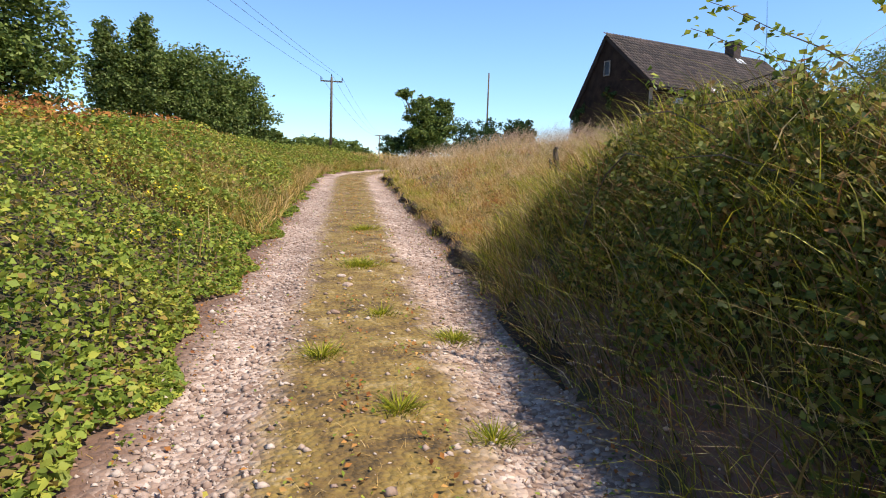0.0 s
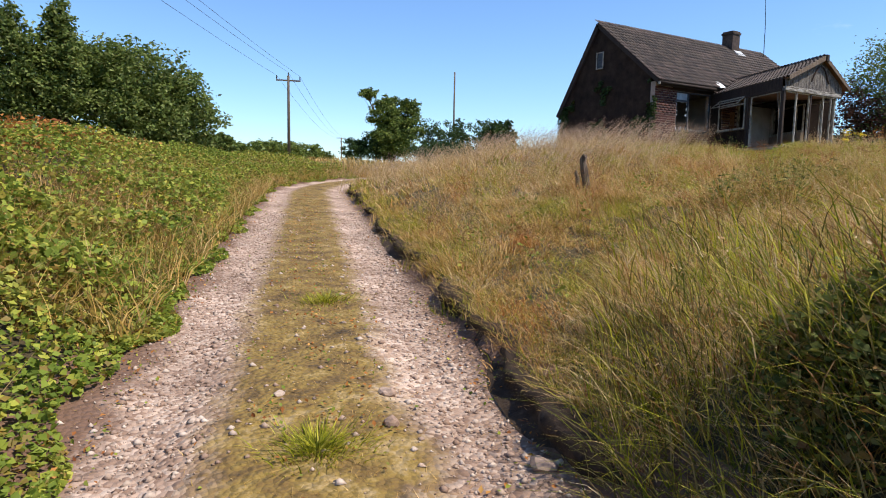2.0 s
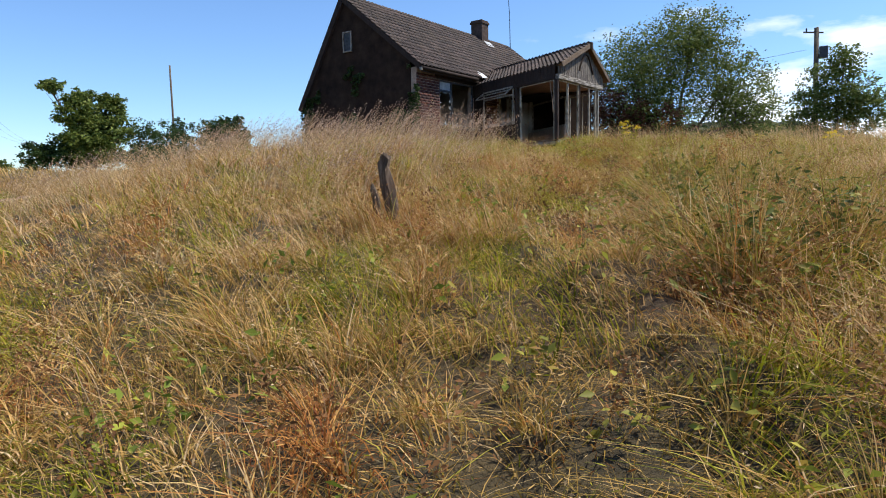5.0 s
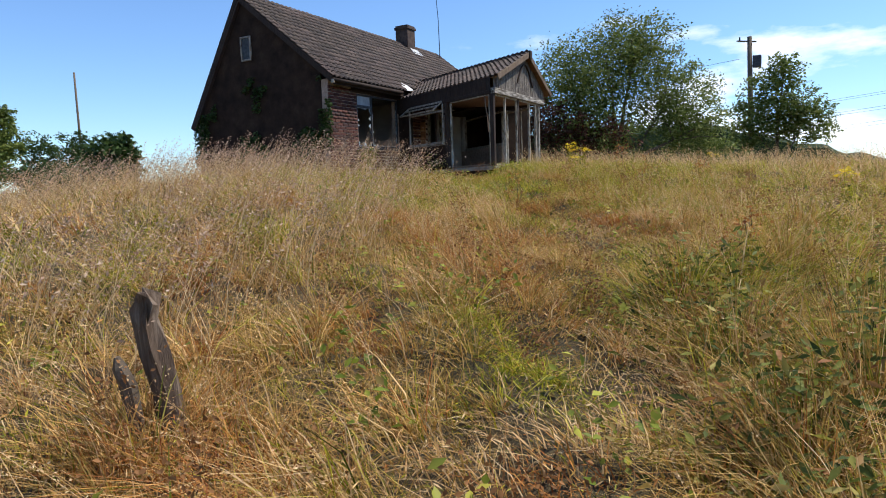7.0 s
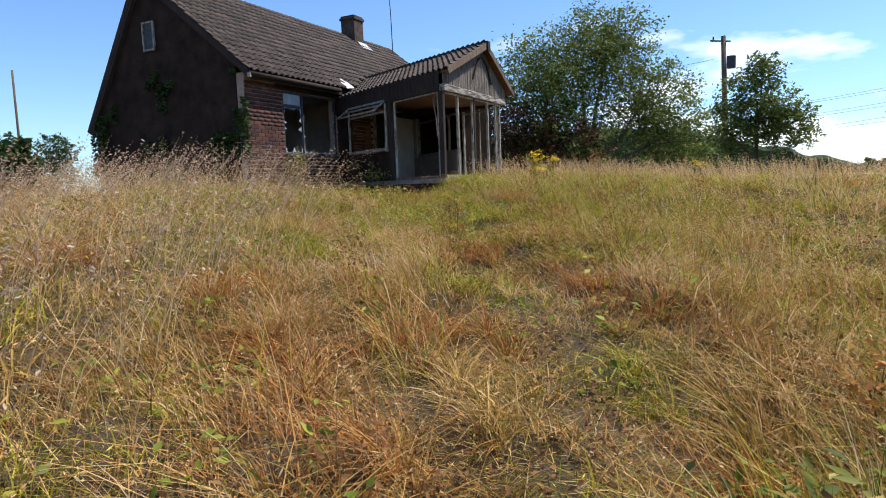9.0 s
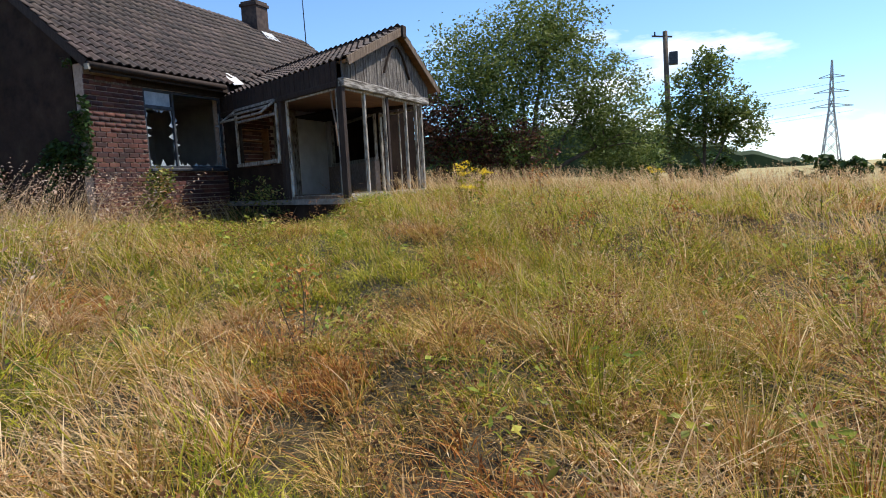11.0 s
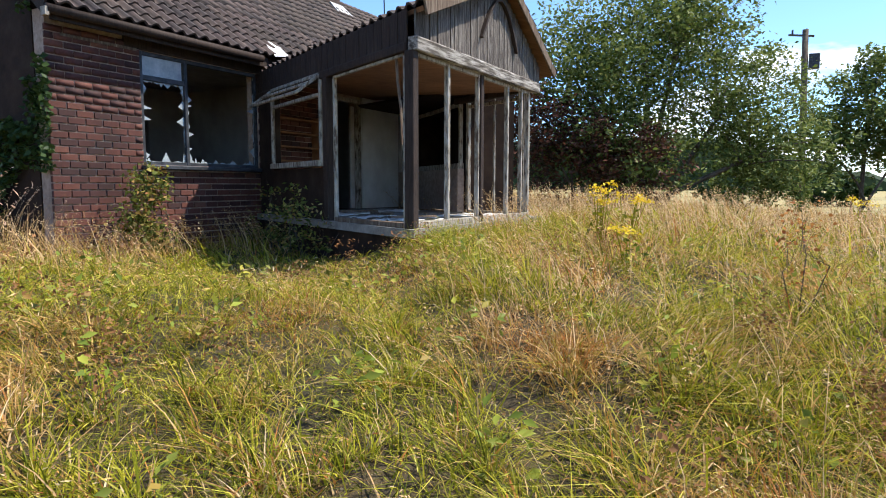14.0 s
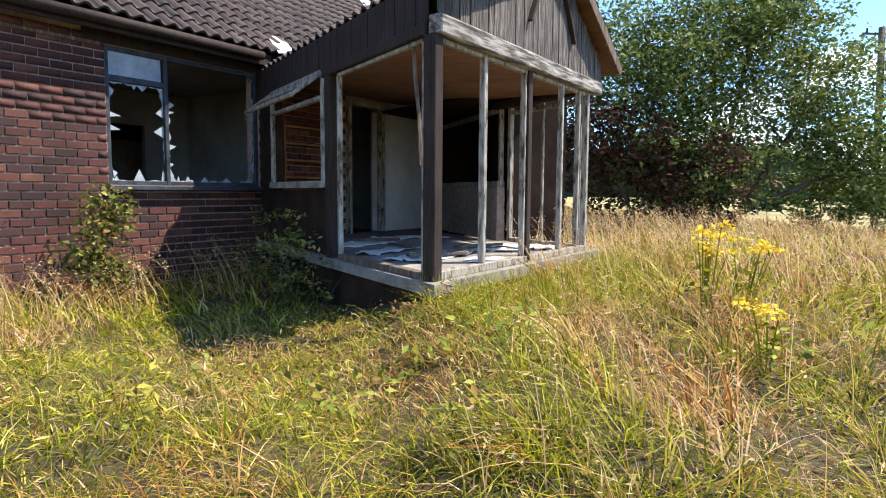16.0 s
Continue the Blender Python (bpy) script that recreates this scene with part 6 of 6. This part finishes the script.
for e, k in zip(ENDS, (-1.0, 0.0, 1.0)):
    wire(e, Vector((-20, -8, 12.0)) + ARM * k * 1.0, 0.7, "thin dark overhead power line", 0.011)
    wire(e, PBK + ARM * k + Vector((0, 0, 0.1)), 1.2, "thin dark overhead power line", 0.011)
pole((54.0, 87.7), 17.8, 0.15, "thin bare pole on the skyline")
up_ = pole((60.0, 13.4), 12.5, 0.21, "leaning utility pole with a transformer", (-0.35, 0.25))
bm = bmesh.new()
box(bm, (59.72, 13.14, 10.7), (0.45, 0.56, 0.85), None, 0.04)
part("transformer", bm, M_STEEL, up_, "grey transformer box")
bm = bmesh.new()
beam(bm, (59.7, 13.2, 12.1), (59.7, 14.5, 12.3), 0.1, 0.1)
part("cross_arm", bm, M_BARK, up_)
for k in (13.6, 14.3):
    bm = bmesh.new()
    tube(bm, [(59.7, k, 12.25), (59.7, k, 12.55)], [0.06, 0.05], 6)
    part("insulator", bm, M_STEEL, up_)
wire((59.7, 14.3, 11.0), (70, 62, 11.5), 0.8, "thin dark overhead power line", 0.014)

# lattice pylon far off
pz = float(height(310, -36))
py = thing("pylon", (310, -36, pz), "distant grey lattice steel pylon", "pylon")
bm = bmesh.new()
HP = 46.0


def leg(sx_, sy_, z):
    w = 3.6 * (1 - z / 26) + 0.9 * (z / 26) if z < 26 else max(0.15, 0.9 - 0.75 * (z - 26) / 20)
    return Vector((310 + sx_ * w, -36 + sy_ * w, pz - 3 + z * 0.96))


levels = [0, 7, 13, 18, 22.5, 26, 31, 36, 41, 46]
for sx_ in (-1, 1):
    for sy_ in (-1, 1):
        for a, b in zip(levels, levels[1:]):
            beam(bm, leg(sx_, sy_, a), leg(sx_, sy_, b), 0.32, 0.32)
for a, b in zip(levels, levels[1:]):
    for p0, p1 in (((-1, -1), (-1, 1)), ((-1, 1), (1, 1)), ((1, 1), (1, -1)), ((1, -1), (-1, -1))):
        beam(bm, leg(*p0, a), leg(*p1, b), 0.2, 0.2)
        beam(bm, leg(*p1, a), leg(*p0, b), 0.2, 0.2)
part("lattice_tower", bm, M_METAL, py)
for z, w in ((27, 7.5), (33, 6.0), (39, 4.5)):
    bm = bmesh.new()
    zz = pz - 3 + z * 0.96
    for sgn in (-1, 1):
        beam(bm, (310, -36, zz + 1.4), (310, -36 + sgn * w, zz), 0.28, 0.28)
        beam(bm, (310, -36, zz), (310, -36 + sgn * w, zz), 0.28, 0.28)
    part("cross_arm", bm, M_METAL, py)
for z, w in ((27, 7.5), (33, 6.0), (39, 4.5)):
    for sgn in (-1, 1):
        wire((310, -36 + sgn * w, pz - 5 + z * 0.96), (380, 230 + sgn * w, pz - 2 + z * 0.96), 7, "thin dark pylon cable against the sky", 0.07)

# wooded ridge in the distance: a long mound of tree crowns
bm = bmesh.new()
for row, (dist, top, dep) in enumerate(((360, 26, 26), (420, 32, 40))):
    prev = None
    for k in range(120):
        yy = -40 + k * 2.6 + row * 20
        env = max(0.0, math.sin(math.pi * min(1, max(0, (yy + 38) / 330)))) ** 0.6
        zt = 2 + min(top, max(0, 0.27 * (yy + 42))) + 2.2 * noise.noise((yy * 0.11, row, 0)) + 1.4 * noise.noise((yy * 0.43, row, 3))
        ring = [bm.verts.new((dist, yy, -16)), bm.verts.new((dist + 3, yy, zt - 2 + noise.noise((yy * 0.5, 1, row)))), bm.verts.new((dist + 8, yy, zt)), bm.verts.new((dist + dep, yy, zt - 3)), bm.verts.new((dist + dep, yy, -16))]
        if prev:
            for i in range(4):
                bm.faces.new((prev[i], ring[i], ring[i + 1], prev[i + 1]))
        prev = ring
tagged(part("backdrop", bm, M_WOODS), "dark wooded ridge on the horizon", "backdrop", kind="structure")
for k in range(16):
    x, y = 95 + 14 * math.sin(k * 1.7), -70 + k * 11.5
    tree("bush", (x, y), [(0, 0, 1.3, 2.6, 3.2, 1.5), (0.8, 2.0, 1.1, 1.8, 2.2, 1.2)], 900, 0.5, M_DARKLEAF, "distant hedgerow bush across the field", 0.08, 1, "far hedgerow", category="bush")
for k in range(7):
    x, y = 62 + 2.0 * k, 10.8 - 2.6 * k
    z = float(height(x, y))
    bm = bmesh.new()
    tube(bm, [(x, y, z - 0.1), (x, y, z + 1.15)], [0.06, 0.055], 6)
    tagged(part("fence_post", bm, M_OLDWOOD), "plain grey field fence post", "fence post", "field fence posts")

# debris on the porch floor
random.seed(21)
for k in range(9):
    yy = random.uniform(17.5, 20.6)
    xx = sx(yy) + random.uniform(0.4, 3.1)
    bm = bmesh.new()
    g = bmesh.ops.create_grid(bm, x_segments=9, y_segments=7, size=0.5, matrix=pose(xx, yy, PF + 0.03, 0, 0, random.uniform(0, 180)) @ Matrix.Diagonal((random.uniform(0.4, 1.1), random.uniform(0.25, 0.6), 1, 1)))
    for v in bm.verts:
        v.co.z = PF + 0.012 + abs(noise.noise(v.co * 6.3)) * 0.05
    for v in bm.verts:
        v.co += Vector((noise.noise(v.co * 9 + Vector((3, 0, 0))), noise.noise(v.co * 9 + Vector((0, 7, 0))), 0)) * 0.07
    bmesh.ops.solidify(bm, geom=bm.faces[:], thickness=0.008)
    tagged(part("debris_sheet", bm, (M_CLOTH, M_WHITEPANEL, M_CLOTH)[k % 3]), "crumpled sheet of debris on the porch floor", "debris", "porch debris")
for k in range(5):
    yy = random.uniform(17.6, 20.4)
    xx = sx(yy) + random.uniform(0.3, 2.8)
    a = random.uniform(0, 3.1)
    bm = bmesh.new()
    beam(bm, (xx, yy, PF + 0.05), (xx + 0.9 * math.cos(a), yy + 0.5 * math.sin(a), PF + 0.06), 0.07, 0.03, 0.004)
    tagged(part("broken_board", bm, M_OLDWOOD), "broken length of old board on the porch floor", "board", "porch debris")

# stones of the track
N_ = 13000
S_ = rng.uniform(-1, 1, N_)
S_ = 2.0 + 17 * rng.random(N_) ** 1.4
U_ = np.where(rng.random(N_) < 0.5, -1, 1) * rng.normal(0.85, 0.2, N_)
U_ = np.where(rng.random(N_) < 0.14, rng.uniform(-1.2, 1.3, N_), U_)
X, Y = S_ * D[0] + (U_ - 0.05) * R[0], S_ * D[1] + (U_ - 0.05) * R[1]
Z = height(X, Y) + 0.006
r = 0.007 + 0.024 * rng.random(N_) ** 3.2
oct_ = np.array([[1, 0, 0], [0, 1, 0], [-1, 0, 0], [0, -1, 0], [0, 0, 0.75], [0.1, 0, -0.5]])
V = oct_[None] * r[:, None, None] * rng.uniform(0.6, 1.3, (N_, 6, 1))
ca, sa = np.cos(rng.uniform(0, 6.28, N_))[:, None], np.sin(rng.uniform(0, 6.28, N_))[:, None]
V = np.stack([V[..., 0] * ca - V[..., 1] * sa * 1.2 + X[:, None], V[..., 0] * sa + V[..., 1] * ca + Y[:, None], V[..., 2] + Z[:, None]], -1)
b = np.arange(N_)[:, None] * 6
F_ = np.concatenate([b + np.array(t) for t in ((0, 1, 4), (1, 2, 4), (2, 3, 4), (3, 0, 4), (1, 0, 5), (2, 1, 5), (3, 2, 5), (0, 3, 5))])
tagged(mesh_np("loose_stones", V.reshape(-1, 3), F_, M_STONE), "loose pale stones in the wheel ruts", "stones", kind="stuff")
for x, y, q in ((2.86, 6.97, 0.05), (1.92, 5.97, 0.045), (2.43, 7.63, 0.035), (3.3, 6.2, 0.06), (3.2, 5.6, 0.05), (2.0, 6.4, 0.04), (1.5, 5.1, 0.035), (3.05, 7.4, 0.05), (2.9, 5.2, 0.04)):
    bm = bmesh.new()
    bmesh.ops.create_icosphere(bm, subdivisions=2, radius=q, matrix=pose(x, y, float(height(x, y)) + q * 0.25, 0, 0, x * 90) @ Matrix.Diagonal((1.25, 0.9, 0.6, 1)))
    for v in bm.verts:
        v.co += (v.co - Vector((x, y, float(height(x, y))))).normalized() * q * 0.35 * noise.noise(v.co * 23)
    tagged(part("stone", bm, M_STONE), "pale stone lying on the track", "stone", "stones on the track")

# ---------------------------------------------------------------- bricks and tiles
BC, BP = 0.0935, 0.236                           # course height and brick pitch
bm = bmesh.new()
box(bm, (0, 0.02, 0), (BP - 0.016, 0.05, BC - 0.018), None, 0.004)
brick_me = bpy.data.meshes.new("brick")
bm.to_mesh(brick_me)
half_me = brick_me.copy()
bm.free()
brick_me.materials.append(M_BRICK)
bm = bmesh.new()
box(bm, (0, 0.02, 0), (BP / 2 - 0.016, 0.05, BC - 0.018), None, 0.004)
bm.to_mesh(half_me)
bm.free()
half_me.materials.append(M_BRICK)
random.seed(4)
made = 0
rest_v, rest_f = [], []
CUBE_F = np.array([(0, 1, 3, 2), (4, 6, 7, 5), (0, 4, 5, 1), (2, 3, 7, 6), (0, 2, 6, 4), (1, 5, 7, 3)])


def loose_box(lo, hi):
    k = len(rest_v) * 8
    rest_v.append([(x, y, z) for x in (lo[0], hi[0]) for y in (lo[1], hi[1]) for z in (lo[2], hi[2])])
    rest_f.append(CUBE_F + k)


O = ORIGIN["house"]
for c in range(35):
    z = 2.42 + BC * c + BC / 2
    if z > 5.6:
        break
    x = GX0
    first = True
    while x < 25.5:
        w = BP / 2 if (first and c % 2 == 0) else BP
        first = False
        x1 = x + w
        a, b = x, x1
        if z > WZ0 - 0.02 and z < WZ1 + 0.02:
            if a < WX0 < b:
                b = WX0
            elif a < WX1 < b:
                a = WX1
            elif a >= WX0 and b <= WX1:
                a = b
        if b - a > 0.05:
            tweak = random.uniform(-0.004, 0.004)
            if made < 300 and abs((b - a) - w) < 0.01:
                ob = new("brick", brick_me if w == BP else half_me)
                ob.parent = front
                ob.location = Vector(((a + b) / 2, WY - 0.012 + tweak, z)) - O
                made += 1
            else:
                loose_box((a + 0.008, WY - 0.015 + tweak, z - BC / 2 + 0.009), (b - 0.008, WY + 0.02, z + BC / 2 - 0.009))
        x = x1
tagged(mesh_np("brickwork", np.array(rest_v).reshape(-1, 3), np.concatenate(rest_f), M_BRICK, front), kind="stuff")
# pantiles on the front slope and the porch
TWD, TLN = 0.205, 0.28


def tile_shape(n=6):
    """An S-curved clay tile, lying along its slope."""
    bm = bmesh.new()
    top, low = [], []
    for k in range(n + 1):
        t = k / n
        xx = TWD * 1.04 * (t - 0.5)
        zz = 0.028 * math.sin(2 * math.pi * t) + 0.012
        top.append((bm.verts.new((xx, 0, zz + 0.036)), bm.verts.new((xx, TLN * 1.15, zz))))
        low.append(bm.verts.new((xx, 0, zz + 0.006)))
    for k in range(n):
        bm.faces.new((top[k][0], top[k + 1][0], top[k + 1][1], top[k][1]))
        bm.faces.new((low[k], low[k + 1], top[k + 1][0], top[k][0]))
    return bm


bm = tile_shape()
tile_me = bpy.data.meshes.new("roof_tile")
bm.to_mesh(tile_me)
tile_me.materials.append(M_TILE)
bm.verts.ensure_lookup_table()
tv = np.array([v.co[:] for v in bm.verts])
tq = np.array([[v.index for v in f.verts] for f in bm.faces])
bm.free()


def tiled(origin, along, upward, cols, rows, parent, limit, skip=None, cut=None):
    """Tiles from the eaves up; the nearest are objects of their own."""
    along, upward = Vector(along).normalized(), Vector(upward).normalized()
    nrm = along.cross(upward)
    M3 = Matrix((along, upward, nrm)).transposed()
    org = ORIGIN[root(parent).name]
    vs, fsx, count = [], [], 0
    for r_ in range(rows):
        for c_ in range(cols):
            p = Vector(origin) + along * (TWD * (c_ + 0.5)) + upward * (TLN * r_) + nrm * 0.012
            if skip and skip(p):
                continue
            turn = Matrix.Rotation(random.uniform(-0.02, 0.02), 3, "Z")
            p = p + upward * random.uniform(-0.008, 0.008) + nrm * random.uniform(0, 0.006)
            if count < limit:
                ob = new("roof_tile", tile_me)
                ob.parent = parent
                ob.matrix_local = Matrix.Translation(p - org) @ (M3 @ turn).to_4x4()
                count += 1
            else:
                m = np.array(M3 @ turn)
                fsx.append(tq + len(vs) * len(tv))
                vs.append(tv @ m.T + np.array(p))
    if vs:
        tagged(mesh_np("roof_tiling", np.concatenate(vs), np.concatenate(fsx), M_TILE, parent), kind="stuff")


deck_up = Vector((0, RY - (WY - OV), RIDGE - EAVE + 0.02))
rows_ = int(deck_up.length / TLN)
pr_up = (slope_l[1] - slope_l[0])


def under_porch(p):
    """Where the porch roof covers the main slope."""
    k = (p.y - RF)
    xl, xr = slope_l[0].x + SK * k, PRX + SK * k
    if not xl < p.x < xr:
        return False
    ax = PAX + SK * k
    zt = PEAVE + (PAPEX - PEAVE) * (p.x - xl) / (ax - xl) if p.x < ax else PRZ + (PAPEX - PRZ) * (xr - p.x) / (xr - ax)
    return p.z < zt - 0.06


main_roof = [o for o in house.children if o.name.startswith("roof_front")][0]
tiled((GX0 - 0.13, WY - OV - 0.06, EAVE - 0.0), (1, 0, 0), deck_up, int((RX1 - GX0 + 0.25) / TWD), rows_ + 1, main_roof, 260, under_porch)
decks = [o for o in porch.children if o.name.startswith("roof_deck")]
SL = Vector((SK, 1, 0)).normalized()
n_l = int((RB - RF) * math.hypot(SK, 1) / TWD)


def in_main(p):
    return p.y > WY - OV and p.z < EAVE + (p.y - (WY - OV)) * fs - 0.02




def tiled_skew(origin, along, upward, cols, rows, parent, limit, skip):
    org = ORIGIN[root(parent).name]
    nrm = along.cross(upward).normalized()
    if nrm.z < 0:
        nrm = -nrm
    M3 = Matrix((along, upward, nrm)).transposed()
    count, vs, fsx = 0, [], []
    for r_ in range(rows):
        for c_ in range(cols):
            p = Vector(origin) + along * (TWD * (c_ + 0.5)) + upward * (TLN * r_) + nrm * 0.012
            if skip(p):
                continue
            p = p + nrm * random.uniform(0, 0.006)
            if count < limit:
                ob = new("roof_tile", tile_skew_me[parent.name])
                ob.parent = parent
                ob.location = p - org
                count += 1


tile_skew_me = {}
for deck, o, upv in ((decks[0], slope_l[0] + Vector((-0.05, -0.03, -0.015)), pr_up.normalized()), (decks[1], Vector((PRX + 0.05, RF - 0.03, PRZ - 0.03)), (slope_l[1] - Vector((PRX, RF, PRZ))).normalized())):
    me = tile_me.copy()
    nrm = SL.cross(upv).normalized()
    if nrm.z < 0:
        nrm = -nrm
    me.transform(Matrix((SL, upv, nrm)).transposed().to_4x4())
    tile_skew_me[deck.name] = me
    rows_n = int((slope_l[1] - (slope_l[0] if deck is decks[0] else Vector((PRX, RF, PRZ)))).length / TLN) + 1
    tiled_skew(o, SL, upv, n_l, rows_n, deck, 280, in_main)
bm = bmesh.new()
for k in range(20):
    a = slope_l[1] + SL * (0.3 * k)
    tube(bm, [a + Vector((0, 0, 0.01)), a + SL * 0.3 + Vector((0, 0, 0.01 + 0.012 * (k % 2)))], [0.095, 0.095], 8)
part("ridge_tiles", bm, M_TILE, porch)
bm = bmesh.new()
slab(bm, [(25.45, 21.22, 5.78), (25.72, 21.17, 5.82), (25.98, 21.7, 6.13), (25.72, 21.75, 6.14)], 0.02)
part("valley_flashing", bm, M_WHITEPANEL, porch, "white patch of loose flashing in the valley")
